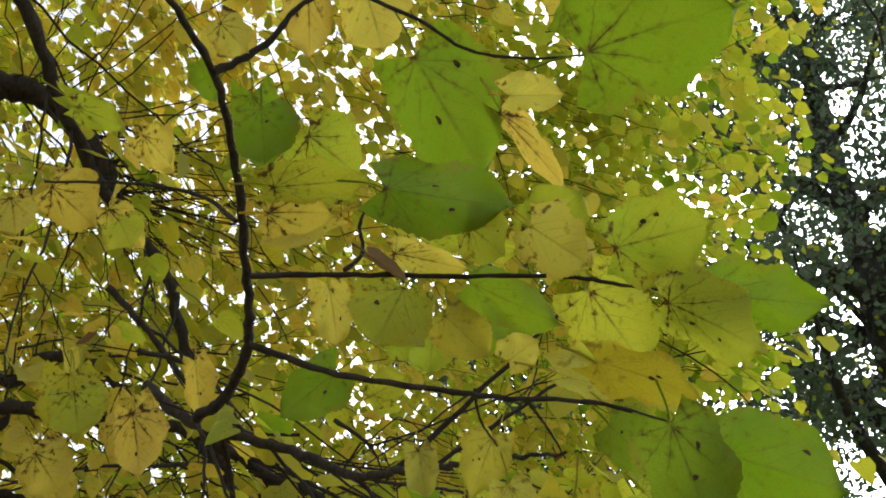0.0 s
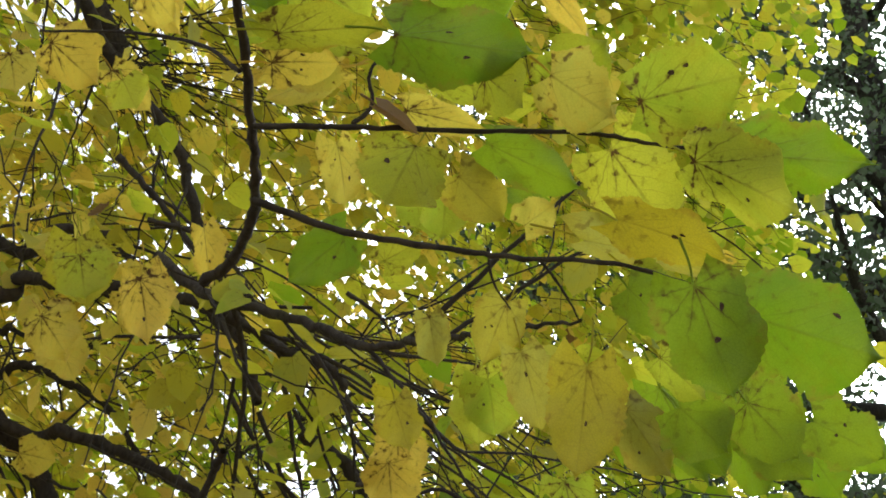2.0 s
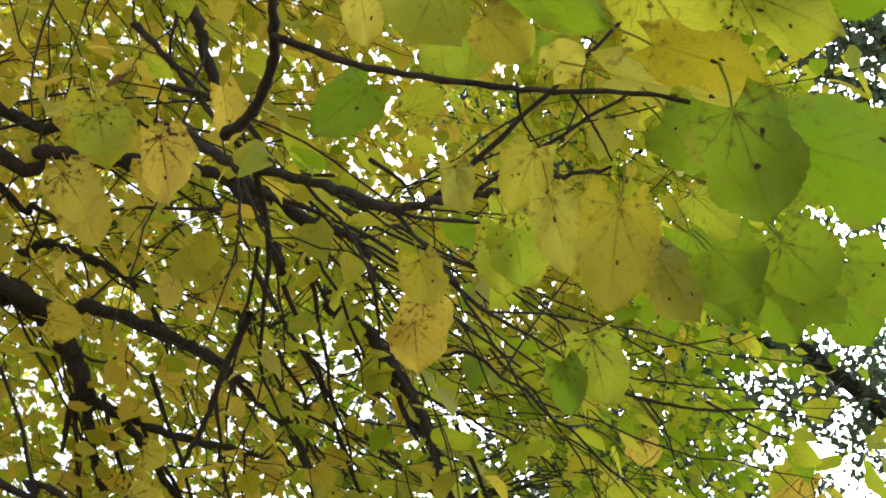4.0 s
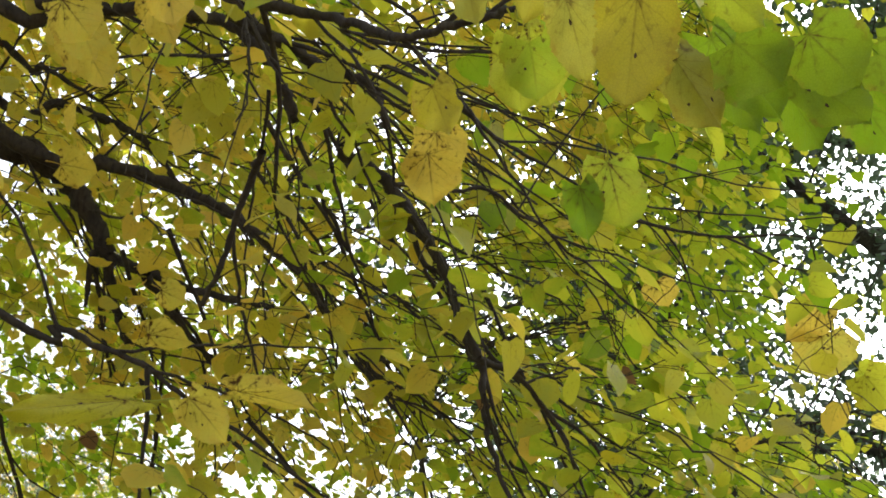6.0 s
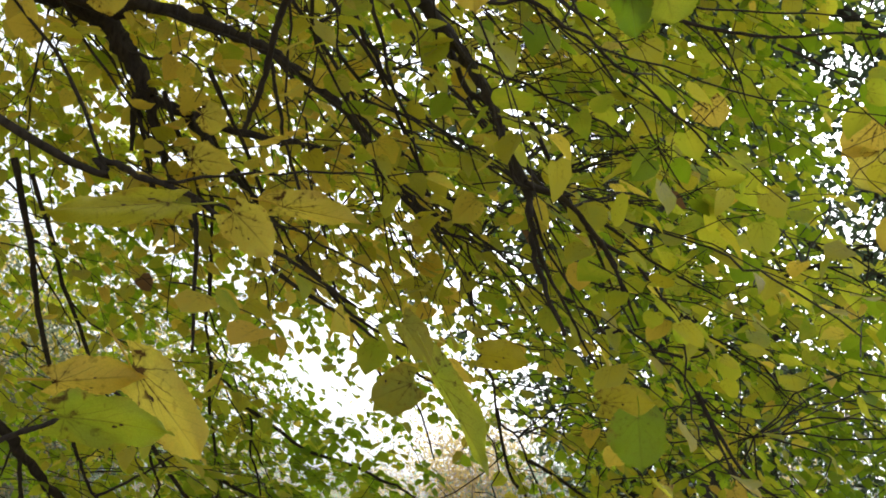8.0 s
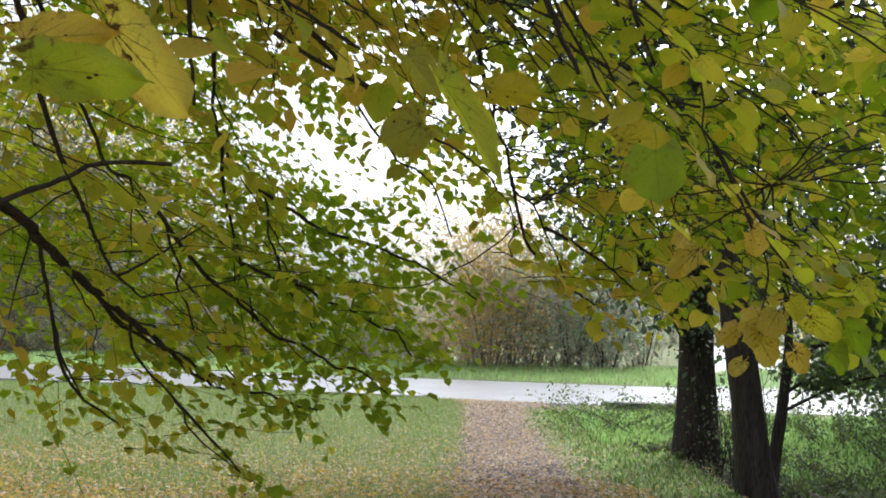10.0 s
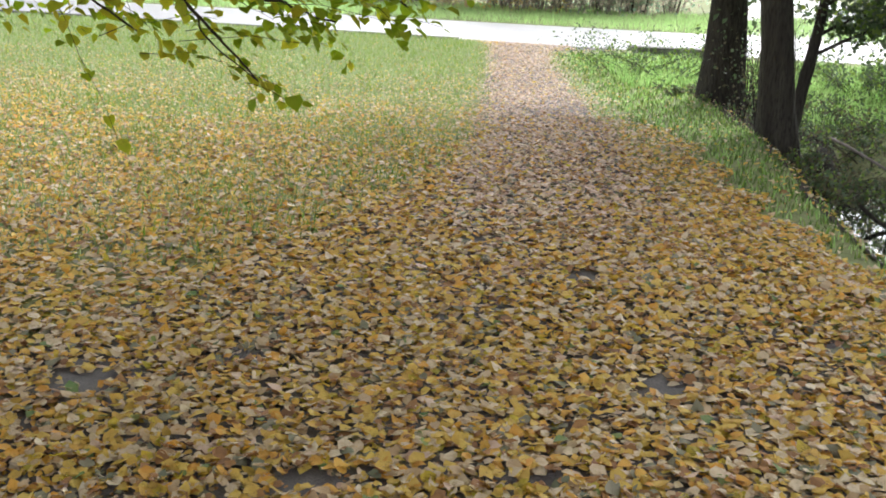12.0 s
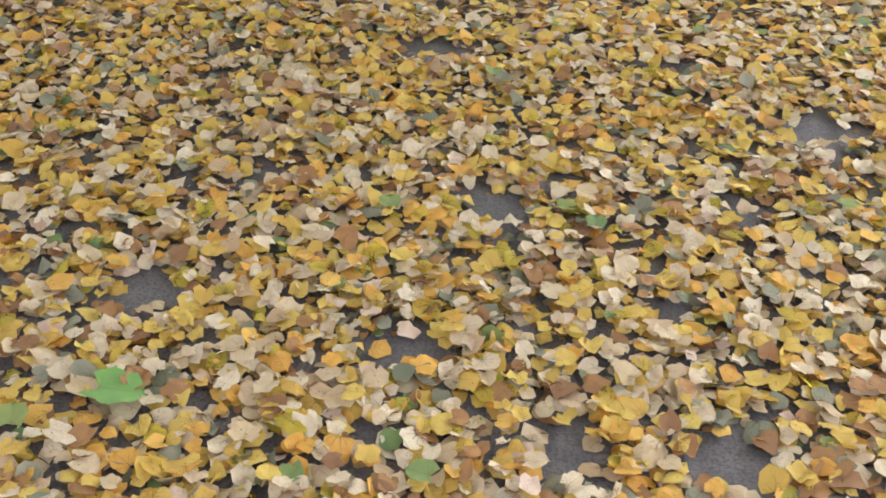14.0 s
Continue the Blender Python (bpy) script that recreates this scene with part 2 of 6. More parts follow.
M["tarmac"] = rough_material("wet_pale_road", [(0.34, 0.34, 0.35), (0.42, 0.41, 0.42), (0.28, 0.28, 0.29)], 0.8, 0.15, 0.35, (1, 1, 1), 0.004, 30, 0.5)
M["concrete"] = rough_material("weathered_concrete", [(0.16, 0.15, 0.14), (0.22, 0.21, 0.19), (0.10, 0.10, 0.09)], 4, 0.3, 0.9)
M["post_wood"] = rough_material("weathered_post_wood", [(0.48, 0.36, 0.20), (0.56, 0.44, 0.27), (0.38, 0.28, 0.16)], 12, 0.4, 0.8, (1, 1, 0.15))
# stem and thicket tones are lightened and greyed to imitate distance haze
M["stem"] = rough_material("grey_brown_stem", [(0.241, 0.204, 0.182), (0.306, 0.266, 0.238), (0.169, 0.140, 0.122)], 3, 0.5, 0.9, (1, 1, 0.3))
M["thicket_brown"] = leaf_material("hazed_brown_thicket_leaf", [(0.402, 0.331, 0.275), (0.476, 0.403, 0.334), (0.342, 0.288, 0.232)], 0.0, RUST, 0.5, 0.0)
M["thicket_green"] = leaf_material("hazed_green_thicket_leaf", [(0.179, 0.273, 0.211), (0.223, 0.330, 0.242), (0.298, 0.371, 0.242)], 0.0, RUST, 0.5, 0.0)
M["thicket_gold"] = leaf_material("hazed_golden_thicket_leaf", [(0.533, 0.396, 0.140), (0.590, 0.449, 0.180), (0.504, 0.409, 0.170)], 0.0, RUST, 0.5, 0.0)
M["verge_blade"] = leaf_material("verge_grass_blade", [(0.26, 0.44, 0.15), (0.33, 0.50, 0.19), (0.42, 0.54, 0.26)], 0.0, RUST, 0.5, 0.0)
M["far_tree"] = leaf_material("far_grey_green_leaf", [(0.136, 0.178, 0.114), (0.178, 0.221, 0.142), (0.255, 0.272, 0.152)], 0.0, RUST, 0.4, 0.0)
M["bramble"] = leaf_material("bank_bramble_leaf", [(0.07, 0.14, 0.03), (0.12, 0.20, 0.04), (0.17, 0.22, 0.05)], 0.0, RUST, 0.4, 0.1)


def water_material():
    m, nt, node, link, out = shader("still_ditch_water")
    co = node("ShaderNodeTexCoord")
    n = node("ShaderNodeTexNoise", Scale=3.0, Detail=3.0)
    link(co.outputs["Object"], n.inputs["Vector"])
    bp = node("ShaderNodeBump", Strength=0.05, Distance=0.02)
    link(n.outputs[0], bp.inputs["Height"])
    p = node("ShaderNodeBsdfPrincipled", Roughness=0.03)
    p.inputs["Base Color"].default_value = (0.02, 0.022, 0.015, 1)
    p.inputs["Specular IOR Level"].default_value = 0.7
    link(bp.outputs[0], p.inputs["Normal"])
    link(p.outputs[0], out.inputs["Surface"])
    return m


M["water"] = water_material()


# ---- mesh tools ----
rng = np.random.default_rng(11)


def raw_mesh(name, verts, faces4, faces3, uv_per_vert=None, mats=(), idx4=None, idx3=None, smooth=True):
    """A mesh from arrays of quads and triangles, quickly."""
    me = bpy.data.meshes.new(name)
    verts = np.asarray(verts, np.float32)
    f4 = np.asarray(faces4, np.int32).reshape(-1, 4)
    f3 = np.asarray(faces3, np.int32).reshape(-1, 3)
    me.vertices.add(len(verts))
    me.vertices.foreach_set("co", verts.ravel())
    loops = np.concatenate([f4.ravel(), f3.ravel()])
    me.loops.add(len(loops))
    me.loops.foreach_set("vertex_index", loops)
    me.polygons.add(len(f4) + len(f3))
    starts = np.concatenate([np.arange(len(f4)) * 4, len(f4) * 4 + np.arange(len(f3)) * 3]).astype(np.int32)
    me.polygons.foreach_set("loop_start", starts)
    if idx4 is not None:
        me.polygons.foreach_set("material_index", np.concatenate([idx4, idx3]).astype(np.int32))
    me.update(calc_edges=True)
    if uv_per_vert is not None:
        layer = me.uv_layers.new(name="UVMap")
        layer.data.foreach_set("uv", np.asarray(uv_per_vert, np.float32)[loops].ravel())
    for m in mats:
        me.materials.append(m)
    if smooth:
        me.polygons.foreach_set("use_smooth", np.ones(len(me.polygons), bool))
    me.validate()
    return me


def thing(name, label, category, group="", kind="", at=(0, 0, 0)):
    ob = new(name)
    ob.location = at
    return tagged(ob, label, category, group, kind)


def part(name, me, parent, label="", kind=""):
    ob = new(name, me)
    ob.parent = parent
    if parent is not None:
        ob.matrix_parent_inverse = Matrix.Translation(-parent.location)
    return tagged(ob, label, kind=kind)


def spline(points, per=6):
    """Catmull-Rom through the points."""
    p = np.array(points, float)
    p = np.vstack([2 * p[0] - p[1], p, 2 * p[-1] - p[-2]])
    out = []
    for i in range(1, len(p) - 2):
        for k in range(per):
            t = k / per
            a, b, c, d = p[i - 1], p[i], p[i + 1], p[i + 2]
            out.append(0.5 * (2 * b + (c - a) * t + (2 * a - 5 * b + 4 * c - d) * t * t + (3 * b - a - 3 * c + d) * t ** 3))
    out.append(p[-2])
    return np.array(out)


def tube_arrays(points, radii, sides=7, knots=0.0):
    """Rings along a line; returns verts and quads."""
    p, r = np.asarray(points), np.asarray(radii)
    n = len(p)
    tang = np.gradient(p, axis=0)
    tang /= np.linalg.norm(tang, axis=1)[:, None] + 1e-9
    ref = np.array([0.0, 0.0, 1.0]) if abs(tang[0][2]) < 0.9 else np.array([1.0, 0, 0])
    u = np.cross(tang, ref)
    u /= np.linalg.norm(u, axis=1)[:, None] + 1e-9
    v = np.cross(tang, u)
    ang = np.arange(sides) / sides * 2 * math.pi
    wob = 1 + knots * rng.normal(size=(n, sides))
    ring = u[:, None, :] * np.cos(ang)[None, :, None] + v[:, None, :] * np.sin(ang)[None, :, None]
    verts = (p[:, None, :] + ring * (r[:, None] * wob)[:, :, None]).reshape(-1, 3)
    i, j = np.meshgrid(np.arange(n - 1), np.arange(sides), indexing="ij")
    a, b = i * sides + j, i * sides + (j + 1) % sides
    quads = np.stack([a, b, b + sides, a + sides], -1).reshape(-1, 4)
    return verts, quads


def tubes_mesh(name, lines, mat, sides=7, knots=0.0):
    V, Q, n = [], [], 0
    for pts, rad in lines:
        v, q = tube_arrays(pts, rad, sides, knots)
        V.append(v), Q.append(q + n)
        n += len(v)
    return raw_mesh(name, np.vstack(V), np.vstack(Q), np.zeros((0, 3)), None, [mat])


# ---- leaves ----
def leaf_template(fold, curl, wave=0.0, round_=1.0):
    """A broad heart-shaped blade, one unit long, tip along y: 16 points."""
    rows = [(0.05, 0.25, -0.03), (0.22, 0.46, 0.10), (0.48, 0.51, 0.43), (0.72, 0.40 * round_, 0.68), (0.88, 0.20 * round_, 0.86)]
    v = []
    for k, (ym, w, yo) in enumerate(rows):
        for sx in (-1, 0, 1):
            x, y = sx * w, (yo if sx else ym)
            z = abs(x) * fold - curl * y * y + wave * sx * math.sin(k * 2.1)
            v.append((x, y, z))
    v.append((0, 1.0, -curl))
    v = np.array(v)
    q = []
    for k in range(4):
        for c in (0, 1):
            q.append((k * 3 + c, k * 3 + c + 1, k * 3 + c + 4, k * 3 + c + 3))
    t = [(12, 13, 15), (13, 14, 15)]
    uv = np.stack([v[:, 0] + 0.5, np.clip(v[:, 1], 0, 1)], -1)
    return v, np.array(q), np.array(t), uv


def six_sided(fold, curl):
    """A cheaper blade for leaves farther off."""
    v = np.array([(0, 0.03), (-0.43, 0.08), (-0.47, 0.55), (0, 1.0), (0.47, 0.55), (0.43, 0.08), (0, 0.5)])
    z = np.abs(v[:, 0]) * fold - curl * v[:, 1] ** 2
    t = np.array([(0, 6, 1), (1, 6, 2), (2, 6, 3), (3, 6, 4), (4, 6, 5), (5, 6, 0)])
    return np.column_stack([v, z]), np.zeros((0, 4), int), t, np.stack([v[:, 0] + 0.5, v[:, 1]], -1)


SIX = [six_sided(f, c) for f, c in ((0.15, 0.15), (-0.1, 0.3), (0.35, 0.1), (0.25, 0.4))]
TEMPLATES = [leaf_template(*a) for a in ((0.15, 0.18, 0.0, 0.9), (-0.1, 0.3, 0.03, 1.05), (0.35, 0.1, 0.04, 1.0), (0.2, 0.42, 0.02, 0.85), (0.05, 0.22, 0.06, 1.15))]


def crumpled(tpl, seed):
    """The same blade, dried and bent out of shape."""
    r = np.random.default_rng(seed)
    v, q, t, uv = tpl
    v = v + r.normal(size=v.shape) * (0.06, 0.06, 0.07)
    v[:, 2] += 0.25 * r.normal() * v[:, 0] * v[:, 1] + 0.2 * r.normal() * np.maximum(0, v[:, 1] - 0.6)
    return v, q, t, uv


LITTER = [leaf_template(f, c, w) for f, c, w in ((0.3, -0.15, 0.04), (-0.25, 0.2, 0.05), (0.45, 0.1, 0.06), (0.1, 0.3, 0.05), (0.05, -0.05, 0.02))]
LITTER = [crumpled(LITTER[k % 5], 70 + k) for k in range(12)]


SMALL = [(np.array([(0, 0, 0), (-0.42, 0.5, 0.1), (0, 0.5, 0), (0.42, 0.5, 0.1), (0, 1, -0.1)], float), np.zeros((0, 4), int), np.array([(0, 2, 1), (0, 3, 2), (1, 2, 4), (2, 3, 4)]),
          np.array([(0.5, 0), (0.1, 0.5), (0.5, 0.5), (0.9, 0.5), (0.5, 1)]))]


KITE = [(np.array([(0, 0, 0), (-0.4, 0.55, 0.1), (0, 1, -0.08), (0.4, 0.55, 0.1)], float), np.array([(0, 3, 2, 1)]), np.zeros((0, 3), int), np.array([(0.5, 0), (0.1, 0.5), (0.5, 1), (0.9, 0.5)]))]


def unit(a):
    return a / (np.linalg.norm(a, axis=-1, keepdims=True) + 1e-9)


def leaves_mesh(name, pos, tip, nrm, size, mat_i, mats, templates=TEMPLATES):
    """Many blades in one mesh: base points, tip ways, upper-side ways, lengths, material numbers."""
    tip = unit(tip)
    nrm = unit(nrm - tip * np.sum(nrm * tip, -1, keepdims=True))
    side = np.cross(tip, nrm)
    which = rng.integers(0, len(templates), len(pos))
    V, Q, T, U, I4, I3, n = [], [], [], [], [], [], 0
    for k, (tv, tq, tt, tuv) in enumerate(templates):
        s = np.where(which == k)[0]
        if not len(s):
            continue
        wide = rng.uniform(0.8, 1.05, len(s))
        vv = (tv[None, :, 0, None] * side[s][:, None] * wide[:, None, None] + tv[None, :, 1, None] * tip[s][:, None] + tv[None, :, 2, None] * nrm[s][:, None])
        vv = pos[s][:, None] + vv * size[s][:, None, None]
        off = n + np.arange(len(s))[:, None, None] * len(tv)
        V.append(vv.reshape(-1, 3)), Q.append((tq[None].astype(int) + off).reshape(-1, 4)), T.append((tt[None] + off).reshape(-1, 3))
        U.append(np.tile(tuv, (len(s), 1)))
        I4.append(np.repeat(mat_i[s], len(tq))), I3.append(np.repeat(mat_i[s], len(tt)))
        n += len(s) * len(tv)
    return raw_mesh(name, np.vstack(V), np.vstack(Q), np.vstack(T), np.vstack(U), mats, np.concatenate(I4), np.concatenate(I3))


def fine_leaf(name, length, width, mat, lobed=False, curl=0.15, fold=0.12, seed=0, stalk=0.4, rows=44, cols=21, eaten=True):
    """A close-up blade with an uneven toothed edge, dead spots and its stalk; base at the origin, tip along y, upper side +z."""
    r = np.random.default_rng(seed)
    us = np.linspace(-1, 1, cols)
    ph = r.uniform(0, 6, 8)
    blunt = r.uniform(1.9, 2.9)
    jag = 1 + 0.03 * np.sin(np.arange(rows)[:, None] * 2.4 + ph[:2]) + r.normal(size=(rows, 2)) * 0.022
    notch = r.uniform(0.12, 0.24)

    def surface(u, s):
        w = 0.52 * (1 - 0.36 * ((0.40 - s) / 0.40) ** 2) if s < 0.40 else 0.52 * max(0.0, 1 - ((s - 0.40) / 0.60) ** blunt) ** 0.72
        sg = 1 if u > 0 else -1
        w *= 1 + (0.11 * math.cos((s - 0.3) * 14 + 0.4 * ph[3]) if lobed else 0.0) * min(1, (1 - s) * 3)
        w *= 1 + 0.075 * math.sin(ph[4] + 7 * s + 1.7 * sg) + 0.045 * math.sin(ph[5] + 17 * s + 2.1 * sg) + 0.06 * sg * math.sin(ph[1])
        e = abs(u)
        x = u * w
        y = s * 0.95 - notch * (1 - s) ** 2.2 * e ** 1.2 + 0.03 * e * math.sin(s * 7 + ph[2] + sg) + 0.10 * s ** 12 * (1 - e)
        z = fold * abs(x) - curl * y * y + 0.035 * math.sin(9 * y - 6 * abs(x) + ph[0]) * e + 0.035 * math.sin(ph[2] + 3.1 * u + 2 * s) + 0.02 * math.sin(14 * y + ph[3]) * e * e
        return x, y, z

    v, uv = [], []
    for i in range(rows):
        s = i / (rows - 1)
        for c, u in enumerate(us):
            x, y, z = surface(u, s)
            if abs(u) > 0.99 and 0 < i < rows - 1:
                x *= jag[i, int(u > 0)]
            v.append((x * width, y * length, z * length))
            uv.append((min(0.99, max(0.01, x + 0.5)), max(0.0, min(1, y))))
    q = [(i * cols + c, i * cols + c + 1, (i + 1) * cols + c + 1, (i + 1) * cols + c) for i in range(rows - 1) for c in range(cols - 1)]
    dead = [0] * len(q)
    tri, tri_m = [], []
    for _ in range(int(r.integers(0, 3)) if eaten else 0):
        u0, s0, a, b = r.uniform(-0.55, 0.55), r.uniform(0.2, 0.7), r.uniform(0.03, 0.075), r.uniform(0.018, 0.04)
        for lift in (-0.0005, 0.0005):
            n0 = len(v)
            for k in range(15):
                th = k * 2 * math.pi / 14
                rr = 0.0 if k == 14 else 1 + 0.12 * math.sin(3 * th + ph[6])
                x, y, z = surface(u0 + a * rr * math.cos(th), s0 + b * rr * math.sin(th))
                v.append((x * width, y * length, z * length + lift))
                uv.append((0.5, 0.95))
            tri += [(n0 + 14, n0 + k, n0 + (k + 1) % 14) for k in range(14)]
            tri_m += [1] * 14
    sp = spline([(0, 0.02 * length, 0.0), (0.03 * length, -0.15 * length, 0.02 * length), (0.02 * length, -stalk * length, 0.08 * length)], 4)
    tv, tq = tube_arrays(sp, np.linspace(0.0006, 0.0009, len(sp)), 5)
    n = len(v)
    uv += [(0.5, 0.9)] * len(tv)
    return raw_mesh(name, np.vstack([np.array(v), tv]), np.vstack([np.array(q), tq + n]), np.array(tri).reshape(-1, 3), np.array(uv), [mat, M["dead_spot"]], np.array(dead + [0] * len(tq)), np.array(tri_m, int))


# ---- the ground, with a ditch along one side ----
def bank(y):
    """x of the top of the near ditch bank."""
    return np.interp(y, [-30, 5, 6.6, 8, 9.5, 11.4, 14.6, 18, 22], [3.6, 2.1, 1.7, 1.5, 1.4, 1.32, 0.85, 0.6, 0.6])


def step(a, b, x):
    t = np.clip((x - a) / (b - a), 0, 1)
    return t * t * (3 - 2 * t)


def height(x, y):
    s = x - bank(y)
    z = -0.9 * (1 - 0.75 * step(12.6, 15.0, y)) * step(0.0, 1.0, s) * (1 - step(2.5, 3.6, s)) * (1 - step(20.3, 21.3, y))
    z = z + 0.018 * np.sin(1.7 * x + 0.6) * np.sin(1.3 * y) * step(3, 9, np.hypot(x, y)) * (1 - step(19, 21, y))
    return z


def road_near(x):
    return 23.0 - 0.15 * x


def sheet(name, xs, ys, mat, lift=0.0):
    X, Y = np.meshgrid(xs, ys)
    Z = height(X, Y) + lift
    v = np.stack([X, Y, Z], -1).reshape(-1, 3)
    nx = len(xs)
    i, j = np.meshgrid(np.arange(len(ys) - 1), np.arange(nx - 1), indexing="ij")
    a = i * nx + j
    q = np.stack([a, a + 1, a + nx + 1, a + nx], -1).reshape(-1, 4)
    return raw_mesh(name, v, q, np.zeros((0, 3)), None, [mat])


gx = np.concatenate([np.linspace(-400, -40, 13), np.linspace(-36, -9, 14), np.linspace(-8, 9, 120), np.linspace(12, 40, 12), np.linspace(60, 400, 10)])
gy = np.concatenate([np.linspace(-300, -20, 10), np.linspace(-15, -1, 12), np.linspace(0, 24, 110), np.linspace(25, 60, 20), np.linspace(80, 900, 14)])
ground = tagged(new("ground", sheet("ground", gx, gy, M["turf"])), "grassy park ground with a ditch, strewn with leaves", "ground", kind="structure")


def strip(name, rows, mat, across=8, lift=0.006, along=6):
    """A laid surface between a left and a right edge, given as rows of (xl, yl, xr, yr)."""
    e = spline(np.array(rows, float), along)
    t = np.linspace(0, 1, across)
    x = e[:, 0, None] * (1 - t) + e[:, 2, None] * t
    y = e[:, 1, None] * (1 - t) + e[:, 3, None] * t
    z = height(x, y) + lift
    v = np.stack([x, y, z], -1).reshape(-1, 3)
    i, j = np.meshgrid(np.arange(len(e) - 1), np.arange(across - 1), indexing="ij")
    a = i * across + j
    return raw_mesh(name, v, np.stack([a, a + 1, a + across + 1, a + across], -1).reshape(-1, 4), np.zeros((0, 3)), None, [mat])


ys = np.linspace(-19.0, 16.0, 36)
ditch_bank = tagged(new("ditch_bank", strip("ditch_bank", [(bank(y) + 0.06 + 0.05 * math.sin(2.7 * y), y, bank(y) + 1.5, y + 0.1) for y in ys], M["humus"], 18, 0.008, 4)), "dark bare soil on the side of the ditch", "bank", kind="structure")
near_pavement = tagged(new("pavement", strip("pavement", [(-3.6, -9, 2.9, -9), (-3.2, -3, 2.6, -3), (-2.8, 1, 2.1, 1), (-2.4, 4, 1.5, 4), (-1.7, 7, 0.9, 7), (-1.4, 9.2, 0.25, 9.2)], M["soil"], 14)),
                       "dark tarred path under fallen leaves", "path", kind="structure")
foot_path = tagged(new("foot_path", strip("foot_path", [(-1.4, 9.2, 0.25, 9.2), (-1.6, 11, -0.1, 11), (-1.85, 13, -0.6, 13.4), (-2.62, 17.9, -1.5, 18.3), (-3.3, 22, -1.9, 21.6), (-3.9, 23.75, -0.6, 23.2)], M["soil"])),
                   "pale leaf-strewn footpath leading to the road", "path", kind="structure")
road = tagged(new("road", strip("road", [(x, road_near(x), x, road_near(x) + 6.9) for x in (-130, -60, -20, -8, 0, 8, 20, 60, 130)], M["tarmac"], 6, 0.012)), "pale wet road crossing behind the lawn", "road", kind="structure")
side_road = tagged(new("side_road", strip("side_road", [(1.6, 29.6, 8.2, 28.6), (2.1, 33, 7.0, 33), (2.6, 40, 7.3, 40), (3.4, 50, 8.4, 50), (4.2, 62, 9.6, 62), (5.4, 80, 11.0, 80)], M["tarmac"], 6, 0.018)), "pale wet side road leading away from the junction", "road", kind="structure")
for off, w, nm in ((-0.14, 0.14, "kerb"),):
    prof = [(0, 0), (0, 0.05), (0.02, 0.06), (w - 0.02, 0.06), (w, 0.05), (w, 0)]
    xs = np.linspace(-60, 60, 61)
    if off < 0:
        xs = np.linspace(-60, -4.2, 30)
    v = np.array([(x, road_near(x) + off + a, 0.0 + b) for x in xs for a, b in prof])
    k = len(prof)
    q = [(i * k + j, i * k + j + 1, (i + 1) * k + j + 1, (i + 1) * k + j) for i in range(len(xs) - 1) for j in range(k - 1)]
    tagged(new(nm, raw_mesh(nm, v, q, np.zeros((0, 3)), None, [M["concrete"]], smooth=False)), "low worn concrete kerb along the road", "kerb", kind="structure")
wx = np.array([[bank(y) + 0.35, bank(y) + 3.1] for y in np.linspace(-20, 21.2, 30)])
wy = np.linspace(-20, 21.2, 30)
wv = np.array([(wx[i, j], wy[i], -0.66) for i in range(30) for j in (0, 1)])
wq = [(2 * i, 2 * i + 1, 2 * i + 3, 2 * i + 2) for i in range(29)]
tagged(new("water", raw_mesh("water", wv, wq, np.zeros((0, 3)), None, [M["water"]])), "still dark ditch water mirroring the white sky", "water", kind="structure")

# ---- the linden over the camera ----
TRUNK = np.array([-3.2, 1.0])
linden = thing("linden_tree", "large linden with drooping branches and yellow-green autumn leaves", "tree", at=(-3.2, 1.0, 0))
tz = np.linspace(0, 11, 24)
tp = np.stack([TRUNK[0] + 0.12 * np.sin(tz * 0.5), TRUNK[1] + 0.1 * np.sin(tz * 0.7 + 1) - 0.07, tz - 0.03], -1)
part("trunk", tubes_mesh("trunk", [(tp, 0.3 * (1 - tz / 12.5) ** 0.8 + 0.22 * np.exp(-tz * 3.2))], M["bark"], 16, 0.05), linden, "ridged dark trunk")
BRANCH_LINES, SPRAYS, HOLDERS = [], [], []


def branch(name, r0, r1, *pts):
    """A limb, branch or twig of the linden through the given places, thinning from r0 to r1."""
    p = spline(pts, 7)
    p[1:-1] += rng.normal(size=(len(p) - 2, 3)) * min(0.003, r0 * 0.15)
    if 0.0012 < r0 < 0.0085 and name == "branch" and np.linalg.norm(p - (0.3, 0.2, 1.9), axis=1).min() > 1.4:
        i = np.arange(len(p))
        bow = np.sin(math.pi * i / (len(p) - 1))[:, None] * min(1.0, np.linalg.norm(p[-1] - p[0]) / 0.8) ** 2
        a, b = rng.uniform(0, 6, 3), rng.uniform(0.5, 0.9, 3)
        p += bow * (0.010 * np.sin(i[:, None] * b + a) + 0.003 * np.where(i % 4 < 2, 1, -1)[:, None] * rng.normal(size=3))
    r = np.linspace(r0, r1, len(p)) * (1 + 0.1 * np.sin(np.arange(len(p)) * 1.9))
    ob = part(name, tubes_mesh(name, [(p, r)], M["bark"], 8, 0.05), linden)
    BRANCH_LINES.append((p, r0, name))
    HOLDERS.append(ob)


def hanging(r0, r1, *pts):
    """A thin drooping branch, leafy along its whole length."""
    branch("branch", r0, r1, *pts)
    SPRAYS.extend(BRANCH_LINES[-1][0][5::2])


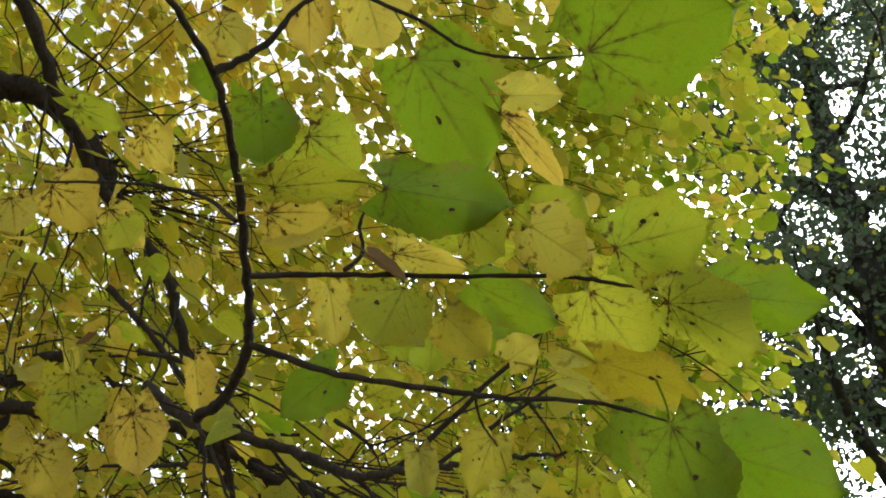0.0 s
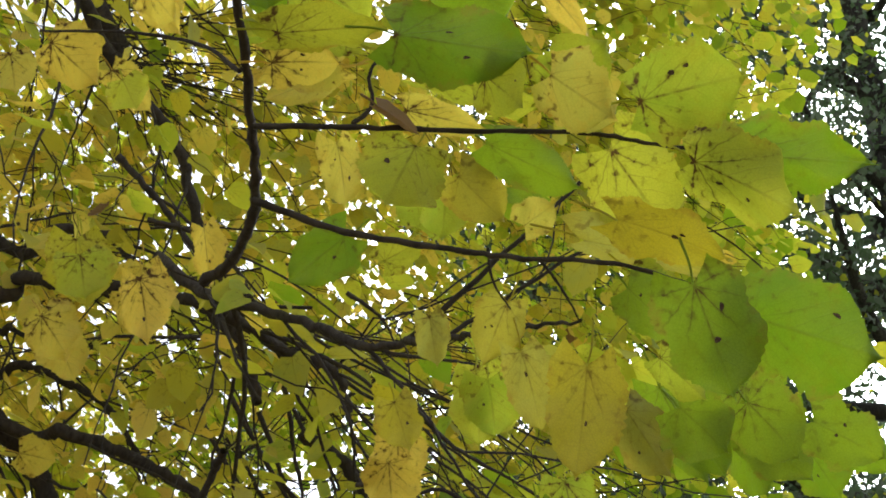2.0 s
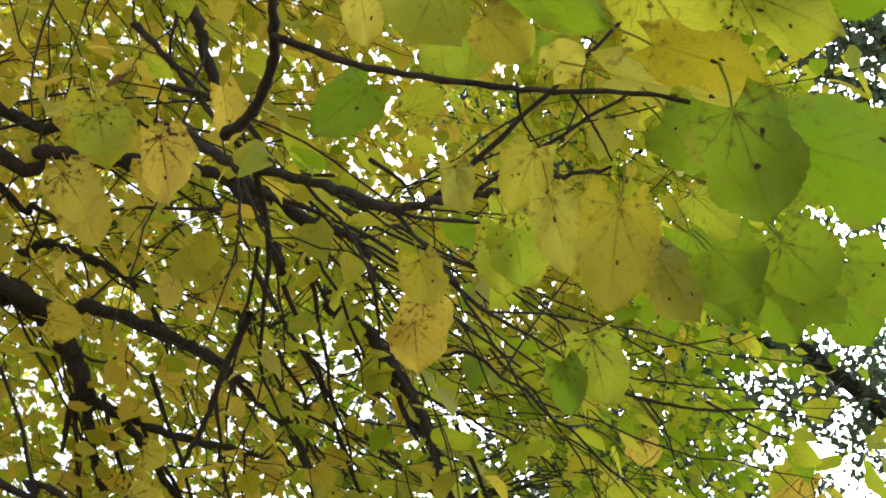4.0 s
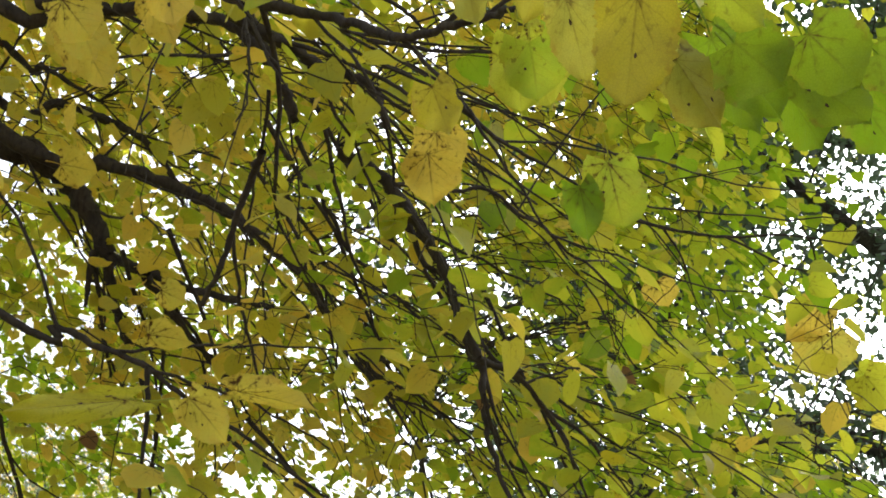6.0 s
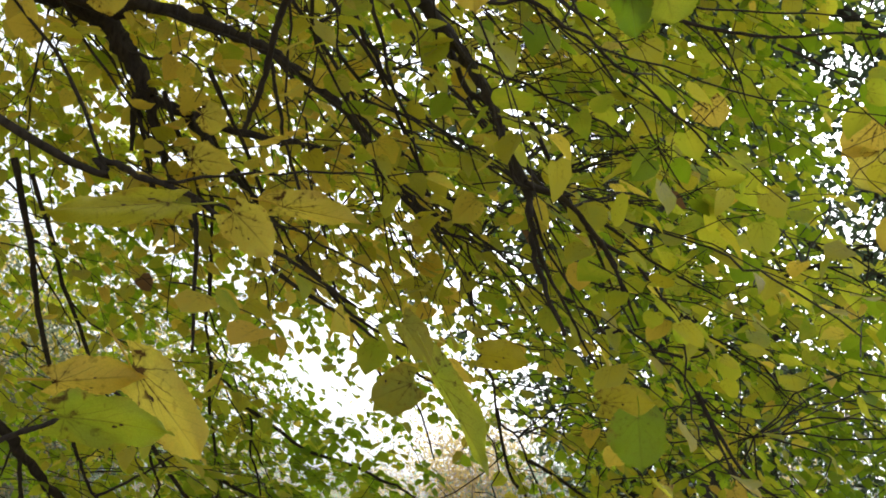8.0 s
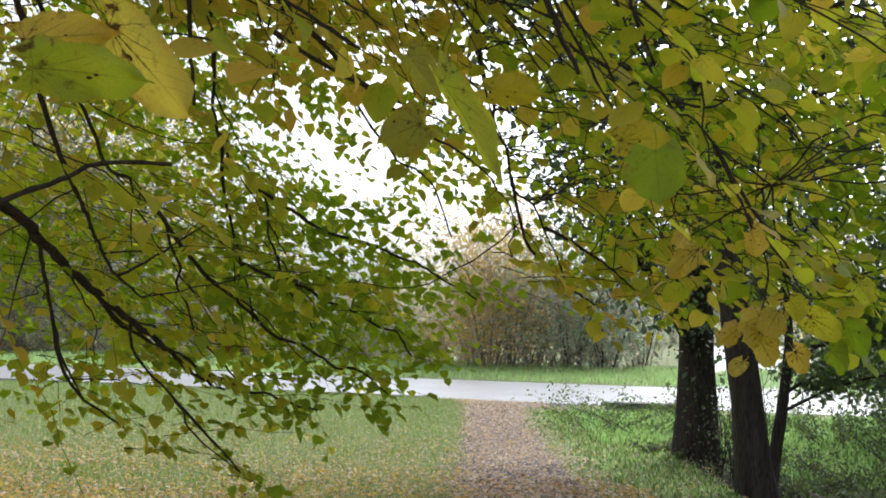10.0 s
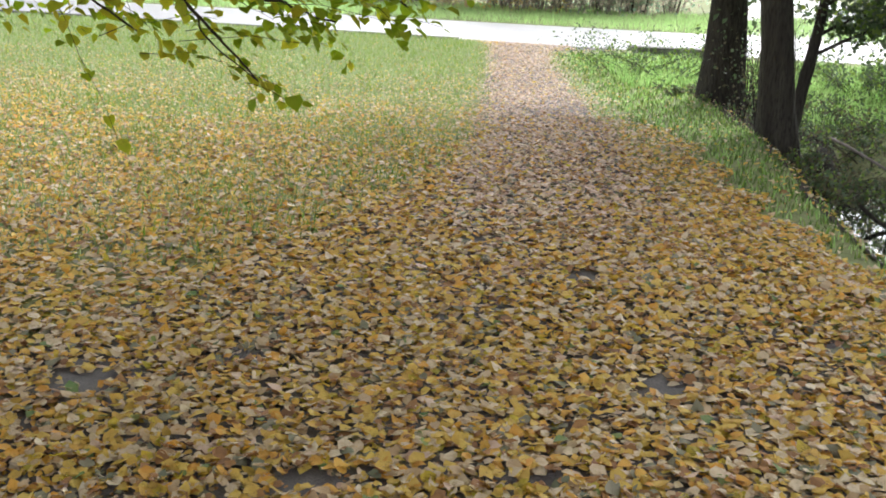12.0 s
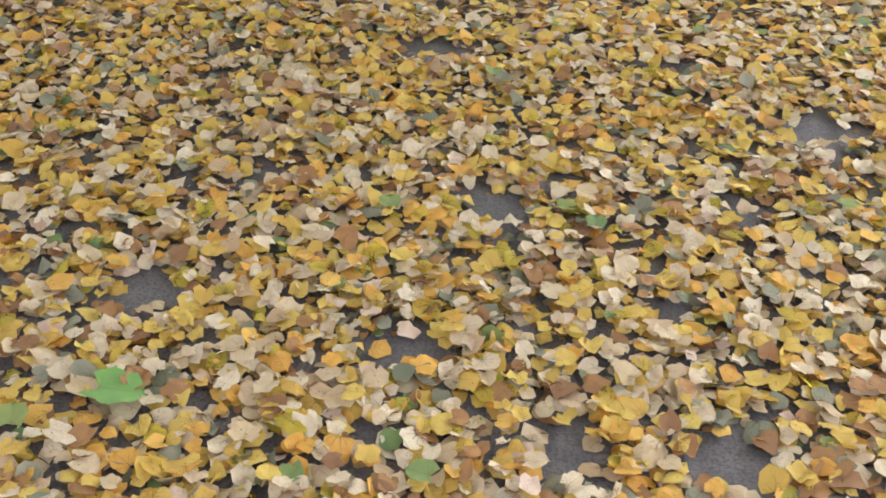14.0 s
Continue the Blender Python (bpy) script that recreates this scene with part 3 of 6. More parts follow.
branch('limb', 0.0513, 0.0209, (-3.100, 1.000, 4.600), (-2.119, 1.335, 4.747), (-1.234, 1.790, 4.231), (-1.144, 1.830, 4.204), (-1.051, 1.850, 4.190), (-0.947, 1.914, 4.143), (-0.869, 1.995, 4.059), (-0.817, 2.058, 3.968))
branch('limb', 0.0209, 0.0086, (-3.100, 1.000, 3.600), (-1.952, 1.366, 3.723), (-0.931, 1.847, 3.188), (-0.777, 1.865, 3.180), (-0.640, 1.868, 3.161), (-0.461, 1.879, 3.147), (-0.367, 1.865, 3.099), (-0.285, 1.875, 3.002), (-0.240, 1.863, 2.909))
branch('branch', 0.0200, 0.0077, (-3.100, 1.000, 3.900), (-1.984, 1.426, 3.958), (-0.989, 1.957, 3.370), (-0.818, 1.980, 3.395), (-0.698, 1.988, 3.385), (-0.636, 1.996, 3.328), (-0.541, 2.029, 3.253))
branch('limb', 0.0446, 0.0225, (-3.100, 1.000, 3.200), (-2.114, 1.645, 3.532), (-1.225, 2.355, 3.167), (-1.091, 2.426, 3.140), (-0.988, 2.493, 3.069), (-0.942, 2.519, 3.002), (-0.892, 2.555, 2.911))
branch('branch', 0.0150, 0.0060, (-0.892, 2.555, 2.911), (-0.877, 2.604, 2.804), (-0.844, 2.650, 2.714), (-0.799, 2.701, 2.611))
branch('branch', 0.0120, 0.0052, (-0.920, 2.538, 2.916), (-0.933, 2.554, 2.861), (-0.938, 2.581, 2.780))
branch('branch', 0.0150, 0.0072, (-0.892, 2.555, 2.911), (-0.815, 2.655, 2.901), (-0.712, 2.759, 2.894), (-0.585, 2.860, 2.899), (-0.464, 2.952, 2.899))
branch('branch', 0.0135, 0.0058, (-0.808, 2.607, 2.882), (-0.780, 2.755, 2.828), (-0.744, 2.899, 2.779), (-0.685, 3.051, 2.709))
branch('limb', 0.0243, 0.0094, (-3.100, 1.000, 3.300), (-2.032, 1.642, 3.550), (-1.077, 2.349, 3.119), (-0.865, 2.409, 3.096), (-0.684, 2.449, 3.044), (-0.550, 2.460, 2.987), (-0.468, 2.450, 2.923), (-0.350, 2.432, 2.893))
branch('branch', 0.0134, 0.0039, (-0.450, 2.397, 2.900), (-0.331, 2.445, 2.805), (-0.261, 2.477, 2.692), (-0.179, 2.493, 2.617), (-0.122, 2.502, 2.528))
branch('branch', 0.0067, 0.0025, (-0.350, 2.432, 2.893), (-0.325, 2.423, 2.797), (-0.237, 2.441, 2.654), (-0.138, 2.440, 2.550), (-0.042, 2.436, 2.425))
branch('limb', 0.0205, 0.0077, (-3.100, 1.000, 4.000), (-2.239, 1.826, 4.068), (-1.453, 2.684, 3.487), (-1.243, 2.759, 3.479), (-1.097, 2.800, 3.442), (-0.963, 2.845, 3.371), (-0.874, 2.883, 3.259))
branch('branch', 0.0200, 0.0055, (-3.100, 1.000, 4.400), (-2.266, 1.877, 4.373), (-1.502, 2.777, 3.715), (-1.347, 2.798, 3.633), (-1.165, 2.837, 3.533))
branch('branch', 0.0058, 0.0036, (-0.109, 1.352, 2.562), (-0.132, 1.394, 2.547), (-0.162, 1.441, 2.512), (-0.192, 1.492, 2.460), (-0.226, 1.535, 2.419))
branch('branch', 0.0041, 0.0027, (-0.318, 1.855, 2.672), (-0.319, 1.918, 2.612), (-0.315, 1.981, 2.547), (-0.288, 2.059, 2.441))
branch('limb', 0.0143, 0.0037, (-0.168, 1.967, 2.894), (-0.077, 1.977, 2.833), (0.002, 1.997, 2.734), (0.048, 1.997, 2.655), (0.083, 1.994, 2.566), (0.118, 1.982, 2.494), (0.132, 1.965, 2.423), (0.146, 1.948, 2.340), (0.196, 1.938, 2.219))
branch('branch', 0.0066, 0.0019, (-0.074, 2.018, 2.839), (-0.002, 2.037, 2.705), (0.057, 2.021, 2.631), (0.155, 2.025, 2.492), (0.247, 2.005, 2.395), (0.295, 1.976, 2.302))
branch('branch', 0.0056, 0.0020, (0.129, 1.875, 2.460), (0.192, 1.925, 2.442), (0.257, 1.984, 2.380), (0.286, 2.035, 2.324), (0.315, 2.085, 2.266))
branch('branch', 0.0037, 0.0015, (0.138, 1.893, 2.403), (0.164, 1.966, 2.326), (0.219, 2.038, 2.236), (0.257, 2.099, 2.169))
branch('branch', 0.0039, 0.0015, (0.066, 1.866, 2.613), (0.093, 1.929, 2.512), (0.130, 1.966, 2.473), (0.217, 1.993, 2.473), (0.315, 2.027, 2.433), (0.432, 2.051, 2.401))
branch('branch', 0.0058, 0.0028, (-0.344, 2.229, 3.073), (-0.296, 2.342, 2.974), (-0.256, 2.432, 2.900), (-0.160, 2.528, 2.824), (-0.045, 2.616, 2.755), (0.074, 2.679, 2.734))
branch('branch', 0.0064, 0.0034, (-0.582, 2.757, 3.264), (-0.507, 2.880, 3.182), (-0.442, 3.014, 3.044), (-0.436, 3.131, 2.874), (-0.376, 3.256, 2.667))
branch('branch', 0.0034, 0.0012, (0.048, 1.442, 2.562), (0.115, 1.469, 2.569), (0.174, 1.493, 2.574), (0.234, 1.530, 2.543), (0.295, 1.566, 2.507), (0.365, 1.602, 2.455), (0.427, 1.635, 2.401))
branch('branch', 0.0027, 0.0010, (0.318, 1.340, 2.480), (0.387, 1.357, 2.466), (0.458, 1.366, 2.459), (0.528, 1.367, 2.463), (0.603, 1.368, 2.452))
branch('branch', 0.0017, 0.0007, (0.389, 1.391, 2.482), (0.415, 1.427, 2.457), (0.434, 1.467, 2.420))
branch('branch', 0.0021, 0.0009, (0.499, 1.660, 2.591), (0.591, 1.695, 2.561), (0.651, 1.721, 2.554), (0.674, 1.755, 2.549))
branch('branch', 0.0085, 0.0021, (-3.100, 1.000, 3.000), (-1.774, 1.242, 3.046), (-0.608, 1.622, 2.448), (-0.504, 1.661, 2.426), (-0.426, 1.682, 2.397), (-0.358, 1.692, 2.374), (-0.297, 1.701, 2.333), (-0.199, 1.723, 2.280), (-0.101, 1.738, 2.218))
branch('branch', 0.0044, 0.0023, (-0.348, 1.670, 2.368), (-0.350, 1.706, 2.299), (-0.358, 1.738, 2.219), (-0.363, 1.766, 2.147))
branch('branch', 0.0031, 0.0015, (-0.348, 1.671, 2.365), (-0.278, 1.791, 2.368), (-0.196, 1.912, 2.353), (-0.140, 2.020, 2.330))
branch('branch', 0.0049, 0.0019, (0.648, 2.725, 2.512), (0.750, 2.633, 2.539), (0.830, 2.542, 2.554), (0.910, 2.449, 2.558))
branch('branch', 0.0056, 0.0021, (-0.022, 0.938, 2.537), (0.015, 0.897, 2.535), (0.044, 0.844, 2.545), (0.057, 0.792, 2.543), (0.064, 0.710, 2.571), (0.069, 0.631, 2.585), (0.072, 0.563, 2.582), (0.060, 0.493, 2.571), (0.066, 0.452, 2.546))
branch('twig', 0.0021, 0.0012, (0.110, 0.626, 2.443), (0.166, 0.641, 2.457), (0.243, 0.656, 2.468), (0.321, 0.664, 2.474), (0.361, 0.672, 2.473), (0.406, 0.678, 2.470))
branch('twig', 0.0026, 0.0009, (0.102, 0.678, 2.425), (0.165, 0.689, 2.408), (0.244, 0.692, 2.396), (0.282, 0.684, 2.385), (0.337, 0.672, 2.374), (0.384, 0.664, 2.351), (0.407, 0.659, 2.325))
branch('twig', 0.0029, 0.0016, (0.091, 0.524, 2.532), (0.122, 0.521, 2.557), (0.139, 0.512, 2.581), (0.160, 0.508, 2.601))
branch('twig', 0.0016, 0.0007, (0.183, 0.514, 2.602), (0.226, 0.526, 2.584), (0.257, 0.536, 2.565), (0.299, 0.534, 2.552), (0.332, 0.525, 2.542))
branch('twig', 0.0019, 0.0010, (0.080, 0.654, 2.522), (0.038, 0.668, 2.565), (-0.028, 0.681, 2.593), (-0.109, 0.693, 2.609))
branch('twig', 0.0018, 0.0010, (0.166, 0.656, 2.474), (0.177, 0.657, 2.491), (0.174, 0.649, 2.514), (0.184, 0.644, 2.535))
branch('twig', 0.0012, 0.0006, (0.259, 0.692, 2.398), (0.262, 0.716, 2.389), (0.273, 0.739, 2.383))
branch('twig', 0.0012, 0.0006, (0.293, 0.697, 2.393), (0.308, 0.720, 2.385), (0.320, 0.743, 2.376))
branch('branch', 0.0146, 0.0086, (-0.708, 0.914, 3.665), (-0.656, 1.054, 3.614), (-0.605, 1.187, 3.551), (-0.563, 1.327, 3.462), (-0.492, 1.469, 3.366), (-0.405, 1.570, 3.298), (-0.366, 1.666, 3.192), (-0.322, 1.756, 3.077), (-0.259, 1.837, 2.967), (-0.237, 1.867, 2.904))
branch('branch', 0.0100, 0.0014, (-0.312, 1.444, 2.932), (-0.215, 1.411, 2.845), (-0.130, 1.351, 2.784), (-0.009, 1.299, 2.721), (0.080, 1.236, 2.651), (0.160, 1.149, 2.609), (0.222, 1.060, 2.561), (0.275, 0.967, 2.513), (0.325, 0.872, 2.461))
branch('branch', 0.0132, 0.0071, (-0.313, 1.659, 2.997), (-0.219, 1.716, 2.964), (-0.152, 1.752, 2.940), (-0.083, 1.778, 2.927), (-0.052, 1.820, 2.864))
branch('branch', 0.0067, 0.0027, (-0.405, 1.397, 3.098), (-0.351, 1.429, 3.055), (-0.280, 1.485, 2.986), (-0.189, 1.540, 2.915), (-0.079, 1.547, 2.909))
branch('branch', 0.0043, 0.0016, (-0.289, 1.331, 2.917), (-0.192, 1.358, 2.897), (-0.109, 1.418, 2.811), (-0.025, 1.427, 2.788), (0.075, 1.452, 2.734))
branch('branch', 0.0036, 0.0013, (-0.004, 1.414, 2.770), (0.104, 1.353, 2.710), (0.186, 1.277, 2.658), (0.239, 1.199, 2.601))
branch('branch', 0.0039, 0.0013, (-0.007, 1.460, 2.881), (0.043, 1.487, 2.858), (0.068, 1.513, 2.825))
branch('branch', 0.0032, 0.0014, (0.151, 1.217, 2.556), (0.193, 1.270, 2.537), (0.245, 1.316, 2.528), (0.285, 1.356, 2.522))
branch('limb', 0.0239, 0.0041, (-3.100, 1.000, 2.900), (-2.326, 2.059, 2.853), (-1.611, 3.108, 2.178), (-1.526, 3.255, 2.061), (-1.440, 3.390, 1.931), (-1.344, 3.519, 1.810), (-1.261, 3.631, 1.713), (-1.210, 3.724, 1.630), (-1.137, 3.824, 1.571))
branch('branch', 0.0058, 0.0020, (-1.344, 3.519, 1.810), (-1.348, 3.570, 1.694), (-1.252, 3.663, 1.550), (-1.198, 3.729, 1.421), (-1.067, 3.819, 1.288))
branch('branch', 0.0074, 0.0028, (-1.528, 3.257, 2.061), (-1.512, 3.283, 1.944), (-1.493, 3.305, 1.805), (-1.465, 3.327, 1.683), (-1.413, 3.358, 1.568))
branch('branch', 0.0043, 0.0032, (-0.599, 1.632, 1.986), (-0.540, 1.703, 2.028), (-0.504, 1.758, 2.061), (-0.427, 1.833, 2.069))
branch('branch', 0.0096, 0.0033, (-1.308, 2.659, 2.791), (-1.290, 2.761, 2.593), (-1.277, 2.837, 2.404), (-1.242, 2.908, 2.234), (-1.204, 2.964, 2.102), (-1.187, 2.996, 2.035), (-1.155, 3.035, 1.951), (-1.094, 3.084, 1.881))
branch('branch', 0.0073, 0.0031, (-1.480, 3.020, 2.870), (-1.437, 3.227, 2.577), (-1.383, 3.395, 2.317), (-1.311, 3.527, 2.224), (-1.256, 3.650, 2.046), (-1.269, 3.728, 1.924), (-1.243, 3.819, 1.768), (-1.139, 3.933, 1.605))
branch('branch', 0.0075, 0.0035, (-1.228, 3.722, 3.260), (-1.256, 3.911, 2.878), (-1.291, 4.018, 2.653), (-1.285, 4.122, 2.457), (-1.180, 4.245, 2.323), (-1.162, 4.331, 2.147), (-1.139, 4.409, 1.992), (-1.024, 4.510, 1.763))
branch('branch', 0.0078, 0.0034, (-1.285, 4.092, 2.495), (-1.293, 4.179, 2.245), (-1.254, 4.265, 2.030), (-1.229, 4.334, 1.807))
branch('branch', 0.0064, 0.0039, (-0.887, 3.872, 3.217), (-0.865, 4.164, 2.888), (-0.834, 4.386, 2.717), (-0.747, 4.613, 2.524), (-0.618, 4.821, 2.431), (-0.551, 5.022, 2.199))
branch('branch', 0.0060, 0.0029, (-0.217, 3.290, 2.879), (-0.174, 3.470, 2.575), (-0.154, 3.585, 2.440), (-0.112, 3.698, 2.276), (-0.020, 3.803, 2.139), (0.040, 3.899, 1.974))
branch('branch', 0.0051, 0.0021, (0.042, 2.568, 2.604), (0.147, 2.665, 2.453), (0.246, 2.726, 2.388), (0.360, 2.776, 2.344), (0.465, 2.830, 2.246), (0.596, 2.871, 2.158))
branch('branch', 0.0040, 0.0020, (0.360, 2.776, 2.344), (0.449, 2.790, 2.331), (0.512, 2.794, 2.363))
branch('branch', 0.0041, 0.0013, (0.459, 2.829, 2.253), (0.531, 2.793, 2.084), (0.569, 2.745, 1.953), (0.552, 2.696, 1.852))
branch('branch', 0.0040, 0.0013, (0.531, 2.786, 2.083), (0.616, 2.736, 1.952), (0.656, 2.683, 1.865))
hanging(0.0077, 0.0034, (-1.308, 3.524, 2.220), (-1.205, 3.722, 2.002), (-1.069, 3.909, 1.830), (-0.892, 4.092, 1.685), (-0.760, 4.250, 1.617), (-0.680, 4.386, 1.528))
hanging(0.0076, 0.0033, (-1.438, 3.387, 1.931), (-1.347, 3.598, 1.750), (-1.144, 3.840, 1.609), (-1.003, 4.039, 1.519), (-0.916, 4.214, 1.475))
hanging(0.0060, 0.0031, (-1.257, 3.682, 1.543), (-1.158, 3.782, 1.397), (-1.085, 3.865, 1.281))
hanging(0.0065, 0.0030, (-1.501, 3.306, 1.840), (-1.498, 3.384, 1.644), (-1.445, 3.486, 1.530), (-1.378, 3.592, 1.449))
hanging(0.0079, 0.0037, (-1.177, 4.248, 2.318), (-0.959, 4.434, 2.177), (-0.714, 4.602, 2.096), (-0.547, 4.736, 2.007), (-0.406, 4.857, 1.914))
hanging(0.0080, 0.0036, (-1.254, 4.265, 2.035), (-1.086, 4.396, 1.957), (-0.885, 4.525, 1.858), (-0.717, 4.632, 1.765), (-0.660, 4.707, 1.669))
hanging(0.0064, 0.0030, (-0.120, 3.684, 2.293), (-0.066, 3.805, 2.064), (0.039, 3.910, 1.955), (0.150, 4.008, 1.881))
hanging(0.0066, 0.0029, (-0.018, 3.784, 2.137), (0.081, 3.829, 2.084), (0.191, 3.871, 2.011), (0.275, 3.909, 1.937))
hanging(0.0048, 0.0020, (0.462, 2.820, 2.247), (0.553, 2.817, 2.086), (0.661, 2.795, 1.994), (0.763, 2.764, 1.929))
branch('branch', 0.0055, 0.0019, (-0.453, 2.102, 3.027), (-0.324, 2.284, 2.847), (-0.238, 2.406, 2.706), (-0.171, 2.503, 2.577))
branch('branch', 0.0060, 0.0021, (-0.454, 2.258, 3.175), (-0.274, 2.503, 2.899), (-0.122, 2.676, 2.626), (-0.072, 2.752, 2.532))
branch('branch', 0.0063, 0.0022, (-0.378, 2.339, 3.283), (-0.213, 2.571, 3.033), (-0.082, 2.700, 2.902), (0.056, 2.805, 2.786))
branch('branch', 0.0065, 0.0023, (-0.823, 2.483, 2.896), (-0.790, 2.641, 2.729), (-0.772, 2.774, 2.557))
branch('branch', 0.0063, 0.0022, (-0.685, 2.417, 2.925), (-0.598, 2.616, 2.692), (-0.549, 2.751, 2.525))
branch('branch', 0.0067, 0.0024, (-0.927, 2.551, 2.894), (-0.921, 2.701, 2.718), (-0.934, 2.806, 2.609))
branch('branch', 0.0058, 0.0020, (-0.284, 2.238, 3.100), (-0.231, 2.435, 2.870), (-0.137, 2.626, 2.556))
branch('branch', 0.0046, 0.0016, (0.049, 1.958, 2.665), (0.125, 2.089, 2.461), (0.237, 2.186, 2.284))
branch('branch', 0.0046, 0.0016, (0.099, 1.967, 2.658), (0.228, 2.106, 2.424), (0.310, 2.188, 2.276))
branch('branch', 0.0072, 0.0025, (-0.879, 2.768, 3.000), (-0.786, 2.931, 2.825), (-0.697, 3.050, 2.728), (-0.597, 3.181, 2.543))
branch('branch', 0.0053, 0.0019, (-0.126, 2.137, 2.932), (0.014, 2.323, 2.702), (0.167, 2.460, 2.491))
branch('branch', 0.0058, 0.0020, (-0.493, 2.430, 2.449), (-0.345, 2.538, 2.359), (-0.174, 2.637, 2.251), (-0.062, 2.706, 2.174))
branch('branch', 0.0063, 0.0022, (-0.496, 2.628, 2.524), (-0.350, 2.768, 2.389), (-0.195, 2.879, 2.327))
branch('branch', 0.0048, 0.0017, (0.120, 2.121, 2.537), (0.236, 2.178, 2.488), (0.353, 2.232, 2.414), (0.471, 2.271, 2.359))
branch('branch', 0.0053, 0.0019, (0.173, 2.336, 2.532), (0.323, 2.418, 2.447), (0.407, 2.491, 2.355))
branch('branch', 0.0070, 0.0024, (-0.326, 2.887, 2.893), (-0.184, 3.054, 2.701), (-0.127, 3.195, 2.441))

# side branches that droop off the larger ones, bending from bud to bud
def zigzag(start, way, reach, n, droop, kink):
    """A twig that changes its way a little at each bud."""
    w, p, out = unit(way), np.array(start, float), [np.array(start, float)]
    side = unit(np.cross(w, rng.normal(size=3)))
    for i in range(n):
        w = unit(w + side * kink * (1 if i % 2 else -1) * rng.uniform(0.4, 1.4) + rng.normal(size=3) * kink * 0.4 + np.array([0, 0, -droop / n]))
        p = p + w * reach / n
        out.append(p)
    return np.array(out)


NODES, FINE = [], []
for holder, (p, r0, name) in zip(HOLDERS, list(BRANCH_LINES)):
    if name == "twig":
        continue
    for k in range(6 if r0 > 0.012 else 8, len(p) - 2, 4 if r0 > 0.012 else 5):
        fwd = unit(p[k + 1] - p[k - 1])
        q = zigzag(p[k], fwd * 0.75 + rng.normal(size=3) * 0.5 + np.array([0.25, 0.1, -0.15]), rng.uniform(0.3, 0.85), 11, 0.3, 0.2)
        if np.min(np.linalg.norm(q - (0.3, 0.2, 1.9), axis=1)) < 1.1:
            continue
        reach = np.hypot(q[:, 0] - 0.3, q[:, 1] - 0.2)
        lowest = np.where((q[:, 0] < -0.8) & (q[:, 1] > 3.0), 1.55, np.where(reach > 2.0, 2.0 + 0.13 * np.minimum(reach, 3.5), 1.9 + 0.3 * reach))
        if np.any(q[:, 2] < lowest):
            continue
        r = min(r0 * 0.5, rng.uniform(0.0025, 0.005))
        part("twig", tubes_mesh("twig", [(q, np.linspace(r, r * 0.35, 12))], M["bark"], 5, 0.05), holder)
        NODES.extend(q[5:])
        for i in (4, 7, 9):
            t = zigzag(q[i], (q[i] - q[i - 2]) * 8 + rng.normal(size=3) * 0.6, rng.uniform(0.1, 0.3), 6, 0.3, 0.3)
            if np.min(np.linalg.norm(t - (0.3, 0.2, 1.9), axis=1)) > 1.1 and np.all(t[:, 2] > 2.0):
                FINE.append((t, np.linspace(r * 0.4, 0.0009, 7)))
                NODES.extend(t[2:])

# twigs and leaves over the whole crown
EYE = np.array([0.3, 0.2, 1.9])
GAPS = []


def gap(a, b, r):
    """A thin place in the crown, from a to b, widening to r."""
    a = np.array(a)
    GAPS.append((EYE + (a - EYE) * 0.65, np.array(b), r))


gap((-0.565, 2.184, 2.435), (-2.127, 5.751, 3.351), 0.23)
gap((-0.422, 2.275, 2.272), (-1.725, 6.005, 2.893), 0.25)
gap((-0.283, 2.308, 2.328), (-1.334, 6.100, 3.050), 0.19)
gap((-0.057, 2.351, 2.365), (-0.698, 6.220, 3.154), 0.19)
gap((0.231, 2.362, 2.444), (0.115, 6.250, 3.375), 0.19)
gap((-0.143, 2.192, 2.763), (-0.937, 5.831, 4.223), 0.19)
gap((-0.259, 1.973, 3.127), (-1.263, 5.213, 5.247), 0.11)
gap((-0.169, 2.141, 2.868), (-1.009, 5.687, 4.518), 0.14)
gap((-0.478, 2.326, 2.261), (-1.875, 5.990, 3.053), 0.20)
gap((-0.385, 2.372, 2.199), (-1.612, 6.118, 2.876), 0.25)
gap((-0.276, 2.413, 2.145), (-1.305, 6.235, 2.724), 0.23)
gap((-0.164, 2.450, 2.066), (-0.989, 6.340, 2.502), 0.19)
gap((-0.044, 2.427, 2.328), (-0.652, 6.273, 3.241), 0.14)
gap((0.010, 2.471, 2.137), (-0.499, 6.398, 2.702), 0.14)
gap((0.137, 2.485, 2.125), (-0.142, 6.438, 2.669), 0.12)
gap((-0.658, 1.388, 3.493), (-2.395, 3.723, 6.237), 0.19)
gap((-0.595, 1.450, 3.478), (-2.218, 3.896, 6.195), 0.16)
gap((-0.235, 1.669, 3.435), (-1.205, 4.515, 6.074), 0.14)
gap((-0.145, 1.700, 3.431), (-0.952, 4.603, 6.063), 0.11)
gap((0.109, 1.870, 3.282), (-0.236, 5.081, 5.643), 0.11)
gap((0.622, 1.903, 3.209), (1.210, 5.173, 5.436), 0.17)
gap((0.220, 2.412, 2.307), (0.090, 6.343, 3.035), 0.16)
gap((0.289, 2.423, 2.252), (0.286, 6.373, 2.881), 0.12)
gap((-0.219, 1.964, 3.117), (-1.153, 5.272, 5.162), 0.14)
gap((0.665, 2.214, 2.742), (1.342, 5.891, 4.163), 0.22)
gap((0.633, 2.166, 2.868), (1.251, 5.758, 4.517), 0.16)
gap((-0.196, 2.159, 2.854), (-1.089, 5.679, 4.531), 0.16)
gap((-0.684, 2.035, 2.705), (-2.464, 5.329, 4.112), 0.19)
